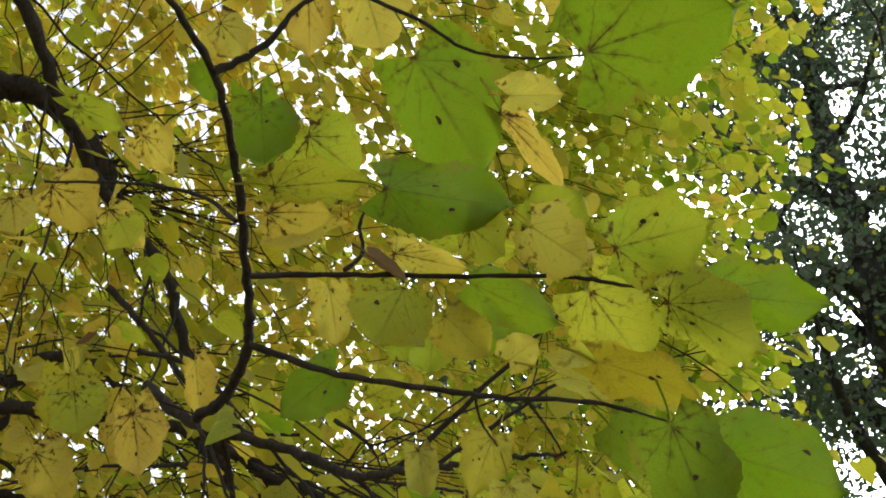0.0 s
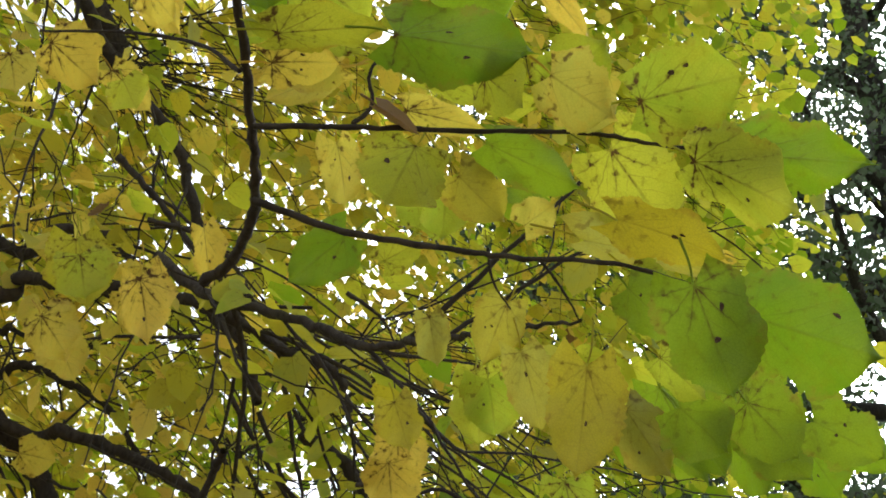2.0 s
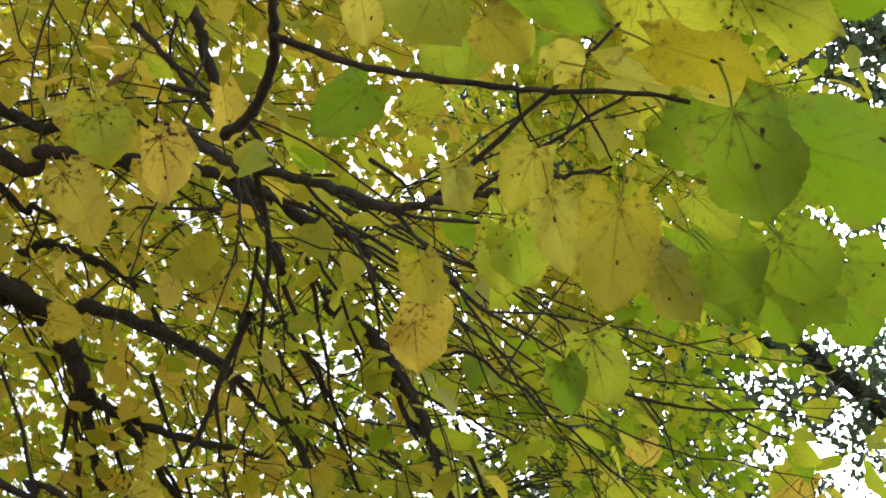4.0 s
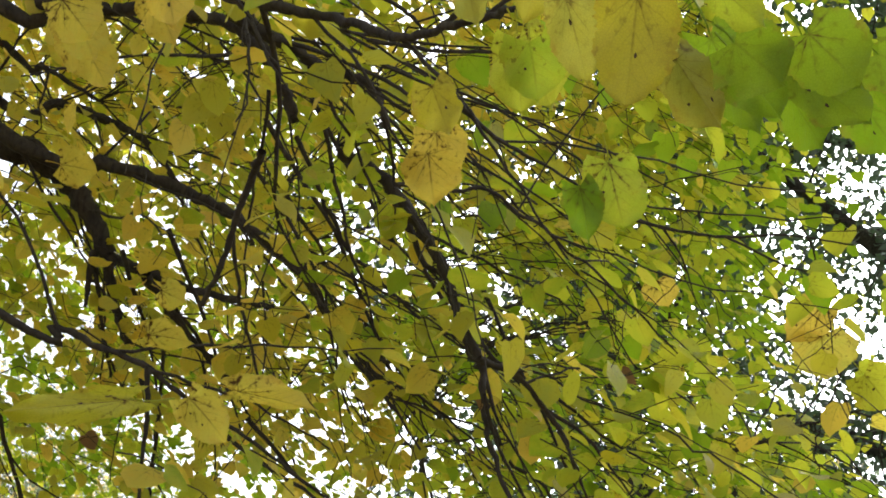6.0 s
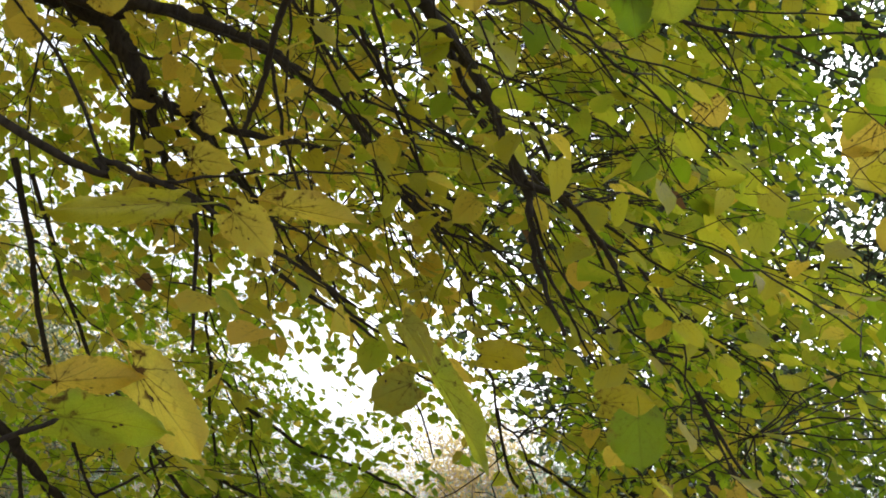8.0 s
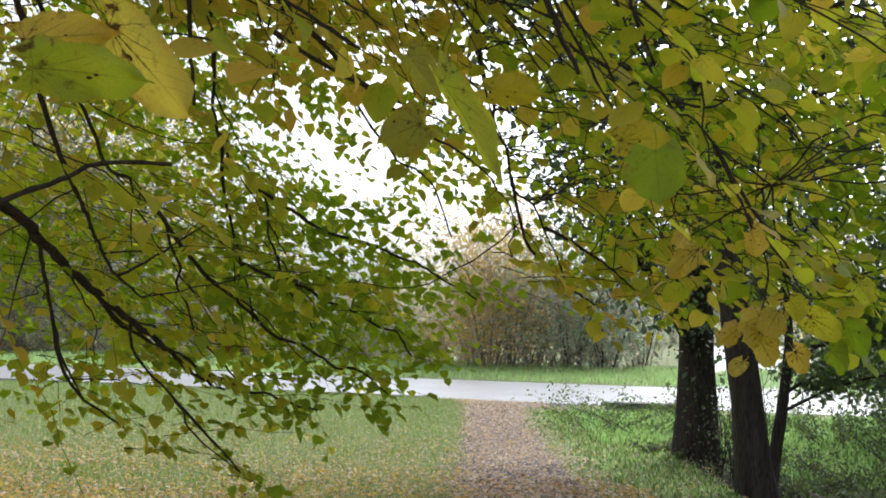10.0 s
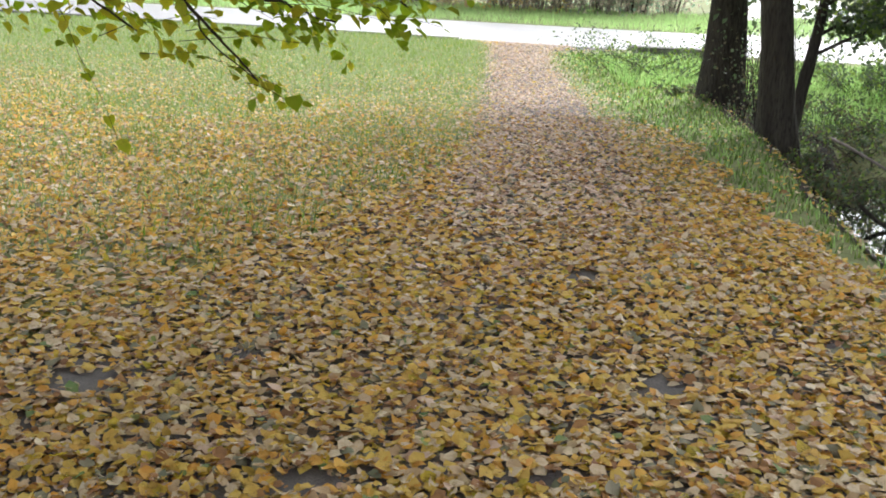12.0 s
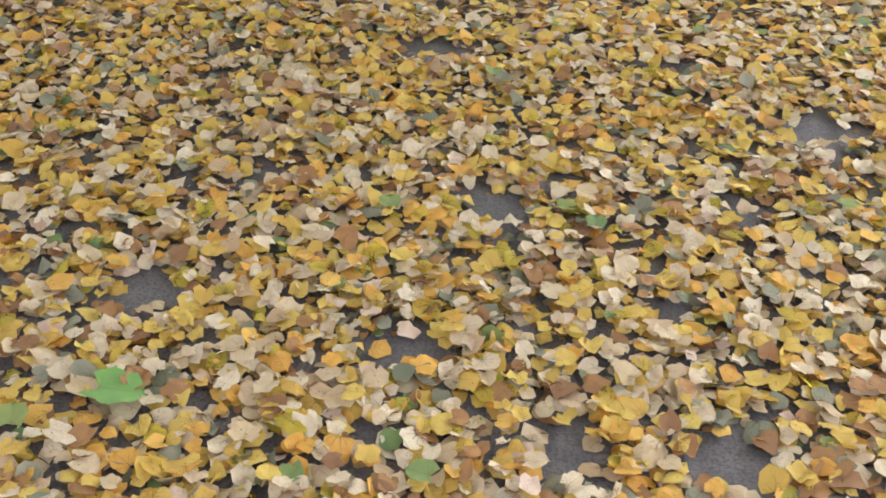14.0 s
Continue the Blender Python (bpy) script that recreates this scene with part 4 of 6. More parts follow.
gap((-0.443, 2.272, 2.316), (-1.776, 5.976, 3.027), 0.14)
gap((-0.354, 2.313, 2.256), (-1.524, 6.090, 2.858), 0.17)
gap((-0.262, 2.347, 2.195), (-1.266, 6.188, 2.685), 0.14)
gap((-0.155, 2.187, 2.837), (-0.965, 5.736, 4.496), 0.09)
gap((-0.457, 2.207, 2.479), (-1.822, 5.840, 3.449), 0.12)
gap((-0.137, 2.195, 2.789), (-0.918, 5.806, 4.322), 0.11)
gap((-0.487, 2.231, 2.323), (-1.905, 5.908, 3.010), 0.11)
gap((0.262, 2.405, 2.288), (0.210, 6.350, 2.948), 0.11)
gap((0.674, 2.232, 2.722), (1.365, 5.911, 4.132), 0.14)
gap((0.666, 2.248, 2.729), (1.349, 5.908, 4.191), 0.12)


def crown_radius(z):
    return np.interp(z, [1.0, 1.6, 2.4, 3.2, 4.2, 6.0, 8.5, 11, 12.5], [5.2, 6.2, 6.5, 5.8, 5.5, 5.4, 4.6, 2.8, 0.5])


def crown_floor(x, y):
    """Lowest height of the foliage, lower on the far left skirt."""
    base = 1.95 - 0.5 * step(-0.5, -1.1, x) * step(2.8, 3.7, y)
    return base + 0.5 * step(1.2, 2.8, x) + 0.45 * step(-2, -4.5, y)


def in_crown(p):
    d = np.hypot(p[:, 0] - TRUNK[0], p[:, 1] - TRUNK[1])
    ang = np.arctan2(p[:, 1] - TRUNK[1], p[:, 0] - TRUNK[0])
    wob = 1 + 0.05 * np.sin(5 * ang) + 0.04 * np.sin(9 * ang + p[:, 2] * 2)
    ok = (d < crown_radius(p[:, 2]) * wob) & (p[:, 2] > crown_floor(p[:, 0], p[:, 1])) & (d > 0.5)
    e = np.linalg.norm(p - EYE, axis=1)
    nearer = np.where((p[:, 2] < 2.5) & (p[:, 0] < 0.1), 0.9, np.where(p[:, 0] < -0.15, 0.4, 0.1))
    ok &= rng.random(len(p)) < np.interp(e - nearer, [1.4, 1.8, 2.3, 2.9, 3.6, 5.5, 7.5], [0.0, 0.05, 0.14, 0.45, 1.0, 0.9, 0.6])
    for a, b, r in GAPS:
        f = np.clip((p - a) @ (b - a) / ((b - a) @ (b - a)), 0, 1)
        d = np.linalg.norm(p - a - f[:, None] * (b - a), axis=1)
        ok &= (d > 0.85 * r * (0.45 + 0.55 * f) * (0.8 + 0.4 * rng.random(len(p)))) | (rng.random(len(p)) < 0.25)
    # the side of the crown towards the alders, and the thin fringe over the path
    slope = np.interp((p[:, 2] - 1.9) / np.maximum(p[:, 1] - 0.1, 0.3), [0.08, 0.17, 0.3, 0.56, 0.92, 1.45], [0.5, 0.27, 0.18, 0.185, 0.245, 0.32])
    over = p[:, 0] - 0.3 - slope * (p[:, 1] - 0.1)
    ok &= (over < 0.07 * rng.normal(size=len(p))) | (p[:, 1] < 0.5)
    fringe = (p[:, 2] < 2.15) & (p[:, 0] > -0.55) & (p[:, 0] < 0.3)
    ok &= ~fringe | (rng.random(len(p)) < 0.16)
    thin = (p[:, 2] < 2.5) & (p[:, 0] > -0.9) & (p[:, 0] < 0.0) & (p[:, 1] > 1.8)
    ok &= ~thin | (rng.random(len(p)) < 0.5)
    open_side = (p[:, 2] < 2.75) & (p[:, 0] > -0.6) & (p[:, 0] < 0.0) & (p[:, 1] > 2.4)
    ok &= ~open_side | (rng.random(len(p)) < 0.5)
    ok &= (p[:, 2] < 5.5) | (rng.random(len(p)) < 0.5)
    ok &= (p[:, 0] > -2.0) | (rng.random(len(p)) < 0.65)
    # the leaves hang in tiers and clumps
    clump = np.sin(2.9 * p[:, 0] + 1.7 * p[:, 2]) * np.sin(3.1 * p[:, 1] - 1.3 * p[:, 0] + 0.7) + 0.8 * np.sin(6.3 * p[:, 2] + 1.1 * p[:, 0] + 0.6 * p[:, 1]) + 0.5 * np.sin(7.1 * p[:, 0] - 5.3 * p[:, 1] + 3.0 * p[:, 2])
    ok &= rng.random(len(p)) < np.clip(0.62 + 0.42 * clump, 0.12, 1.0)
    return ok


def crown_points(n, lo, hi):
    p = rng.uniform(lo, hi, (n, 3))
    return p[in_crown(p)]


seeds = np.vstack([crown_points(34500, (-3.4, 0.9, 1.2), (2.8, 7.6, 6.6)), crown_points(5000, (-3.2, 1.0, 3.6), (1.6, 4.6, 6.4)), crown_points(3000, (-9.8, -5.6, 1.5), (3.6, 7.6, 12.5)), crown_points(1100, (0.0, 2.6, 2.05), (2.0, 6.2, 3.4)), crown_points(600, (0.95, 2.2, 2.1), (2.4, 5.0, 2.95)), crown_points(450, (-3.2, 2.4, 1.4), (-0.5, 5.2, 2.4)), crown_points(1000, (-3.4, 2.4, 2.4), (-1.0, 6.2, 3.9)), crown_points(1500, (-2.6, 0.9, 3.9), (0.5, 2.8, 6.4)), crown_points(3600, (0.0, 1.5, 3.4), (2.2, 4.5, 6.4))])
# those within reach of a limb hang on it; the near ones with none in reach are left out
limbs = np.vstack([p[3:] for p, r0, name in BRANCH_LINES if name != "twig"])
limbs = limbs[np.linalg.norm(limbs - EYE, axis=1) > 1.2]
close = np.linalg.norm(seeds - EYE, axis=1) < 3.6
held = np.ones(len(seeds), bool)
for i in np.where(close)[0]:
    d = np.linalg.norm(limbs - seeds[i], axis=1)
    k = int(np.argmin(d + 0.6 * np.maximum(0, seeds[i, 2] - limbs[:, 2])))
    if d[k] > 0.75:
        held[i] = rng.random() < 0.25
        continue
    mid = (limbs[k] + seeds[i]) / 2 + rng.normal(size=3) * 0.12 * d[k] + np.array([0, 0, 0.08 * d[k]])
    q = spline([limbs[k], mid, seeds[i]], 4)
    q[1:-1] += rng.normal(size=(len(q) - 2, 3)) * 0.006
    FINE.append((q, np.linspace(0.0028, 0.0017, len(q))))
seeds = seeds[held]
side_twigs = []
for p, r0, name in BRANCH_LINES:
    if name == "twig":
        continue
    for k in range(5, len(p), 7):
        if np.linalg.norm(p[k] - EYE) > (1.5 if k % 3 == 0 else 2.7) and r0 < 0.012:
            side_twigs.append(p[k])
sprays = np.array(SPRAYS) + rng.normal(size=(len(SPRAYS), 3)) * 0.06
seeds = np.vstack([seeds, np.array(side_twigs), sprays])
spray_from = len(seeds) - len(sprays)
n = len(seeds)
outward = unit(np.stack([seeds[:, 0] - TRUNK[0], seeds[:, 1] - TRUNK[1], np.zeros(n)], -1))
way = unit(outward * 0.8 + rng.normal(size=(n, 3)) * (0.5, 0.5, 0.28) + np.array([0, 0, -0.28]))
length = rng.uniform(0.15, 0.42, n)
length[spray_from:] *= 0.6
is_spray = np.tile(np.arange(n) >= spray_from, 6)
PER = 6
twig_lines, lp, lt, ln = [], [], [], []
for k in range(PER):
    f = (k + 0.6) / PER
    sag = np.array([0, 0, -0.12]) * (f * f) * length[:, None]
    base = seeds + way * (length * f)[:, None] + sag
    sidew = unit(np.cross(way, np.array([0, 0, 1.0])))
    sgn = 1 if k % 2 else -1
    t = unit(way * 0.55 + sidew * sgn * 0.75 + np.array([0, 0, -0.25]) + rng.normal(size=(n, 3)) * 0.27)
    lp.append(base + t * 0.025), lt.append(t)
    ln.append(np.array([0, 0, 1.0]) + outward * 0.25 + rng.normal(size=(n, 3)) * 0.3)
NODES = np.array(NODES)
NODES = NODES[(np.linalg.norm(NODES - EYE, axis=1) > 1.6) & (rng.random(len(NODES)) < 0.4)]
m = len(NODES)
t = unit(rng.normal(size=(m, 3)) * (1, 1, 0.5) + np.array([0.3, 0.0, -0.35]))
lp.append(NODES + t * 0.022), lt.append(t), ln.append(np.array([0, 0, 1.0]) + rng.normal(size=(m, 3)) * 0.35)
is_spray = np.concatenate([is_spray, np.zeros(m, bool)])
lp, lt, ln = np.vstack(lp), np.vstack(lt), np.vstack(ln)
keep = np.linalg.norm(lp - EYE, axis=1) > 1.15
keep &= rng.random(len(lp)) < 0.92
lp, lt, ln, is_spray = lp[keep], lt[keep], ln[keep], is_spray[keep]
size = rng.uniform(0.034, 0.068, len(lp)) * np.where(is_spray, 0.85, 1.0)
# greener towards the outer, lighter side of the crown and in whole sprays
tone = 0.05 + 0.42 * step(-0.6, 1.6, lp[:, 0]) + 0.25 * step(3.0, 6.0, lp[:, 1]) + 0.22 * np.sin(lp[:, 0] * 3.1 + 1) * np.sin(lp[:, 2] * 2.7) + rng.normal(size=len(lp)) * 0.2 + 0.14 * is_spray + 0.2 * step(2.5, 2.1, lp[:, 2]) * step(2.4, 3.2, lp[:, 1]) * step(0.2, -0.6, lp[:, 0]) + 0.38 * step(3.4, 5.4, np.linalg.norm(lp - EYE, axis=1)) * step(4.6, 3.4, lp[:, 2])
mat_i = np.where(tone > 0.55, 0, np.where(tone > 0.2, 1, np.where(tone > 0.02, 3, 2)))
mat_i = np.where(rng.random(len(lp)) < 0.0012, 4, mat_i)
CROWN_MATS = [M["crown_green"], M["crown_lime"], M["crown_yellow"], M["crown_olive"], M["brown"]]
close = np.linalg.norm(lp - EYE, axis=1) < 3.4
for pick, shapes in ((close, TEMPLATES), (~close, SIX)):
    part("crown", leaves_mesh("crown", lp[pick], lt[pick], ln[pick], size[pick], mat_i[pick], CROWN_MATS, shapes), linden, kind="stuff")
for k in range(n):
    e = np.linalg.norm(seeds[k] - EYE)
    if e > 3.6 and k % 2:
        continue
    steps = 7 if e < 3.6 else 5
    f = np.linspace(-0.35, 1, steps)
    pts = seeds[k] + way[k] * length[k] * f[:, None] + np.array([0, 0, -0.12]) * (f ** 2)[:, None] * length[k]
    pts[1:] += rng.normal(size=(steps - 1, 3)) * 0.005
    if np.min(np.linalg.norm(pts - EYE, axis=1)) < 0.9:
        continue
    FINE.append((pts, np.linspace(0.0017, 0.0008, steps)))
tv, tq, m = [], [], 0
for pts, rad in FINE:
    a, b = tube_arrays(pts, rad, 3)
    tv.append(a), tq.append(b + m)
    m += len(a)
part("brushwood", raw_mesh("brushwood", np.vstack(tv), np.vstack(tq), np.zeros((0, 3)), None, [M["bark"]]), linden, kind="stuff")
# inner limbs of the crown
for k in range(15):
    a = k * 2.39996 + 0.4
    z0 = 3.0 + 0.42 * k
    R = float(crown_radius(z0 + 0.6)) * 0.86
    d = np.array([math.cos(a), math.sin(a)])
    if -0.7 < math.atan2(d[1], d[0]) < 1.9:
        continue
    pts = [(TRUNK[0] + d[0] * R * f + 0.15 * math.sin(7 * f + k), TRUNK[1] + d[1] * R * f + 0.15 * math.cos(5 * f + k), z0 + 1.5 * math.sin(f * 2.3) - 0.9 * f * f) for f in (0.02, 0.25, 0.5, 0.75, 1.0)]
    if min(np.linalg.norm(np.array(q) - EYE) for q in spline(pts, 5)) < 1.3:
        continue
    p = spline(pts, 6)
    r = np.linspace(0.075, 0.012, len(p))
    part("limb", tubes_mesh("limb", [(p, r)], M["bark"], 8, 0.05), linden)
    for s in range(6):
        i = 8 + s * 3
        if i >= len(p):
            break
        w = unit(np.array([d[0], d[1], 0]) * 0.7 + rng.normal(size=3) * 0.6 + np.array([0, 0, -0.35]))
        L = rng.uniform(0.7, 1.5)
        q = np.array([p[i] + w * L * f + np.array([0.06 * math.sin(9 * f), 0.05 * math.cos(8 * f), -0.3 * f * f]) for f in np.linspace(0, 1, 9)])
        if np.min(np.linalg.norm(q - EYE, axis=1)) < 1.3:
            continue
        part("branch", tubes_mesh("branch", [(q, np.linspace(0.016, 0.004, 9))], M["bark"], 6, 0.05), linden)
LEAF_COUNT = [0]


def near_leaf(kind, base, tip, width, to_eye, twist, lobed=False):
    """One large leaf of the low spray: base and tip places, blade width, the way its underside faces."""
    LEAF_COUNT[0] += 1
    a, b = Vector(base), Vector(tip)
    y = (b - a).normalized()
    z = -(Vector(to_eye).normalized())
    z = (z + Vector((0, 0, 0.25))).normalized()
    z = (z - y * z.dot(y)).normalized()
    z = Matrix.Rotation(radians(twist), 3, y) @ z
    x = y.cross(z)
    m = Matrix((x, y, z)).transposed().to_4x4()
    m.translation = a
    curl = 0.4 if kind == "brown" else 0.12 + 0.1 * math.sin(LEAF_COUNT[0] * 2.3)
    me = fine_leaf("leaf", (b - a).length, width, M[kind], lobed, curl, 1.1 if kind == "brown" else 0.12, LEAF_COUNT[0])
    near = [np.min(np.linalg.norm(p - np.array(base), axis=1)) for p, r0, name in BRANCH_LINES]
    k = int(np.argmin(near))
    ob = part("leaf", me, HOLDERS[k] if near[k] < 0.12 else linden)
    ob.matrix_basis = m


near_leaf('green', (0.330, 0.501, 2.510), (0.417, 0.457, 2.505), 0.082, (-0.076, -0.375, -0.523), 10, True)
near_leaf('green', (0.213, 0.581, 2.620), (0.265, 0.640, 2.550), 0.087, (0.059, -0.507, -0.601), 8)
near_leaf('green', (0.199, 0.599, 2.497), (0.289, 0.601, 2.477), 0.051, (0.054, -0.496, -0.503), -18)
near_leaf('lime', (0.215, 0.646, 2.510), (0.294, 0.662, 2.500), 0.035, (0.044, -0.550, -0.521), 25)
near_leaf('lime', (0.300, 0.642, 2.492), (0.333, 0.619, 2.514), 0.051, (-0.018, -0.527, -0.519), 10)
near_leaf('yellow', (0.302, 0.648, 2.500), (0.341, 0.657, 2.474), 0.038, (-0.023, -0.549, -0.503), -20)
near_leaf('lime', (0.352, 0.624, 2.464), (0.416, 0.607, 2.471), 0.057, (-0.086, -0.512, -0.484), 5, True)
near_leaf('lime', (0.337, 0.696, 2.490), (0.380, 0.714, 2.430), 0.068, (-0.060, -0.601, -0.476), 10)
near_leaf('lime', (0.390, 0.668, 2.454), (0.454, 0.646, 2.398), 0.054, (-0.124, -0.553, -0.442), 10, True)
near_leaf('green', (0.414, 0.678, 2.469), (0.491, 0.639, 2.426), 0.049, (-0.154, -0.554, -0.464), -14, True)
near_leaf('lime', (0.199, 0.722, 2.514), (0.179, 0.733, 2.464), 0.065, (0.109, -0.623, -0.505), 5)
near_leaf('yellow', (0.133, 0.742, 2.536), (0.146, 0.768, 2.492), 0.034, (0.159, -0.651, -0.530), 15)
near_leaf('olive', (0.229, 0.750, 2.510), (0.263, 0.789, 2.497), 0.041, (0.048, -0.626, -0.512), 0)
near_leaf('lime', (0.215, 0.797, 2.546), (0.213, 0.828, 2.507), 0.046, (0.080, -0.668, -0.535), 10)
near_leaf('green', (0.249, 0.746, 2.539), (0.320, 0.768, 2.514), 0.040, (0.014, -0.653, -0.542), -8)
near_leaf('green', (0.115, 0.898, 2.564), (0.065, 0.914, 2.522), 0.053, (0.208, -0.802, -0.559), 12)
near_leaf('olive', (0.323, 0.742, 2.444), (0.423, 0.741, 2.427), 0.038, (-0.079, -0.597, -0.444), 20)
near_leaf('lime', (0.351, 0.714, 2.395), (0.386, 0.744, 2.380), 0.040, (-0.074, -0.585, -0.395), -10)
near_leaf('olive', (0.265, 0.860, 2.468), (0.245, 0.918, 2.449), 0.042, (0.039, -0.745, -0.467), 0)
near_leaf('olive', (0.324, 0.747, 2.347), (0.319, 0.780, 2.283), 0.050, (-0.028, -0.619, -0.323), 6)
near_leaf('olive', (0.358, 0.882, 2.388), (0.394, 0.911, 2.345), 0.043, (-0.082, -0.752, -0.375), -15)
near_leaf('lime', (0.247, 0.944, 2.445), (0.257, 0.967, 2.402), 0.057, (0.042, -0.811, -0.432), 15)
near_leaf('olive', (0.278, 0.829, 2.405), (0.296, 0.874, 2.365), 0.037, (0.007, -0.708, -0.393), 10)
near_leaf('lime', (0.372, 0.758, 2.360), (0.402, 0.768, 2.335), 0.029, (-0.093, -0.619, -0.355), 0)
near_leaf('green', (0.394, 0.845, 2.364), (0.429, 0.859, 2.325), 0.041, (-0.118, -0.708, -0.353), 10)
near_leaf('green', (0.444, 0.885, 2.380), (0.495, 0.893, 2.339), 0.045, (-0.176, -0.745, -0.367), -5, True)
near_leaf('green', (0.508, 0.918, 2.399), (0.563, 0.920, 2.360), 0.043, (-0.242, -0.775, -0.388), 15)
near_leaf('olive', (0.135, 1.148, 2.530), (0.154, 1.173, 2.486), 0.049, (0.149, -1.017, -0.516), 0)
near_leaf('yellow', (0.117, 1.266, 2.515), (0.127, 1.291, 2.460), 0.070, (0.172, -1.134, -0.495), 20)
near_leaf('green', (0.055, 0.677, 2.701), (0.064, 0.731, 2.658), 0.048, (0.239, -0.600, -0.696), 15)
near_leaf('lime', (0.136, 0.711, 2.628), (0.098, 0.678, 2.648), 0.060, (0.181, -0.591, -0.654), 10)
near_leaf('lime', (0.150, 0.664, 2.565), (0.083, 0.630, 2.547), 0.026, (0.181, -0.543, -0.572), 25)
near_leaf('yellow', (0.136, 0.702, 2.580), (0.080, 0.682, 2.553), 0.039, (0.190, -0.588, -0.583), 5)
near_leaf('yellow', (0.129, 0.732, 2.606), (0.074, 0.728, 2.563), 0.029, (0.197, -0.626, -0.600), 15)
near_leaf('yellow', (0.276, 0.604, 2.582), (0.324, 0.634, 2.528), 0.024, (-0.002, -0.515, -0.571), 30)
near_leaf('yellow', (0.170, 0.565, 2.687), (0.188, 0.597, 2.643), 0.056, (0.119, -0.477, -0.681), 5)
near_leaf('yellow', (0.127, 0.556, 2.683), (0.130, 0.593, 2.633), 0.038, (0.169, -0.471, -0.674), 10)
near_leaf('yellow', (0.078, 0.555, 2.607), (0.061, 0.543, 2.609), 0.027, (0.228, -0.445, -0.624), 0)
near_leaf('yellow', (0.079, 0.555, 2.608), (0.100, 0.558, 2.612), 0.024, (0.208, -0.452, -0.626), 0)
near_leaf('yellow', (0.187, 0.725, 2.554), (0.249, 0.739, 2.547), 0.028, (0.080, -0.628, -0.566), 15)
near_leaf('brown', (0.187, 0.629, 2.464), (0.214, 0.643, 2.454), 0.010, (0.097, -0.532, -0.475), 0)
near_leaf('yellow', (-0.162, 0.900, 2.903), (-0.122, 0.941, 2.885), 0.043, (0.440, -0.817, -0.910), 15)
near_leaf('yellow', (-0.197, 0.952, 2.836), (-0.159, 0.995, 2.812), 0.043, (0.476, -0.870, -0.840), 5)
near_leaf('lime', (-0.192, 0.788, 2.840), (-0.133, 0.830, 2.836), 0.029, (0.460, -0.705, -0.854), 25)
near_leaf('lime', (-0.271, 1.142, 2.731), (-0.260, 1.190, 2.669), 0.071, (0.563, -1.062, -0.716), 5)
near_leaf('yellow', (-0.240, 1.255, 2.781), (-0.228, 1.301, 2.719), 0.056, (0.532, -1.174, -0.766), 15)
near_leaf('yellow', (-0.302, 1.176, 2.655), (-0.277, 1.216, 2.610), 0.061, (0.588, -1.092, -0.649), 10)
near_leaf('yellow', (-0.103, 1.096, 2.722), (-0.091, 1.138, 2.669), 0.042, (0.395, -1.013, -0.712), 25)
near_leaf('lime', (0.180, 0.901, 2.576), (0.201, 0.877, 2.611), 0.053, (0.107, -0.785, -0.610), 5)
near_leaf('lime', (0.149, 0.916, 2.548), (0.180, 0.907, 2.568), 0.037, (0.133, -0.808, -0.574), 15)
near_leaf('yellow', (0.278, 0.826, 2.521), (0.302, 0.815, 2.536), 0.034, (0.008, -0.716, -0.544), 10)
near_leaf('green', (0.292, 0.857, 2.563), (0.247, 0.850, 2.570), 0.030, (0.029, -0.750, -0.582), 10)
near_leaf('green', (-0.033, 0.734, 2.823), (-0.016, 0.768, 2.803), 0.029, (0.323, -0.647, -0.829), 10)
near_leaf('lime', (0.318, 1.190, 2.466), (0.336, 1.202, 2.392), 0.062, (-0.034, -1.005, -0.468), 0)
near_leaf('green', (0.289, 1.184, 2.433), (0.304, 1.207, 2.383), 0.044, (-0.003, -1.005, -0.447), 20)
near_leaf('yellow', (0.694, 1.955, 2.541), (0.701, 1.975, 2.472), 0.102, (-0.405, -1.774, -0.545), 5)
near_leaf('yellow', (0.697, 1.938, 2.589), (0.639, 1.969, 2.536), 0.071, (-0.375, -1.762, -0.602), 10)
near_leaf('lime', (0.708, 1.774, 2.420), (0.746, 1.776, 2.376), 0.077, (-0.434, -1.584, -0.437), 20)
near_leaf('yellow', (0.432, 2.054, 2.675), (0.453, 2.069, 2.629), 0.064, (-0.150, -1.871, -0.691), 0)
near_leaf('yellow', (0.122, 1.280, 2.550), (0.129, 1.310, 2.494), 0.070, (0.168, -1.104, -0.561), 10)
near_leaf('yellow', (-0.315, 1.390, 2.829), (-0.288, 1.436, 2.781), 0.064, (0.594, -1.222, -0.844), 5)
near_leaf('lime', (-0.256, 1.102, 2.708), (-0.255, 1.146, 2.652), 0.070, (0.549, -0.933, -0.719), 5)
near_leaf('yellow', (-0.371, 1.306, 2.714), (-0.334, 1.359, 2.663), 0.068, (0.646, -1.141, -0.727), 10)
near_leaf('yellow', (-0.439, 1.463, 2.599), (-0.394, 1.486, 2.602), 0.060, (0.710, -1.283, -0.639), 10)
near_leaf('lime', (-0.053, 0.981, 2.143), (-0.114, 0.901, 2.108), 0.026, (0.374, -0.706, -0.201), 30)
near_leaf('yellow', (-0.103, 1.223, 2.208), (-0.062, 1.248, 2.171), 0.048, (0.372, -1.000, -0.265), 10)
near_leaf('yellow', (-0.074, 1.282, 2.232), (0.010, 1.308, 2.228), 0.036, (0.322, -1.060, -0.305), 20)
near_leaf('yellow', (-0.246, 1.437, 2.404), (-0.216, 1.453, 2.395), 0.045, (0.521, -1.210, -0.474), 20)
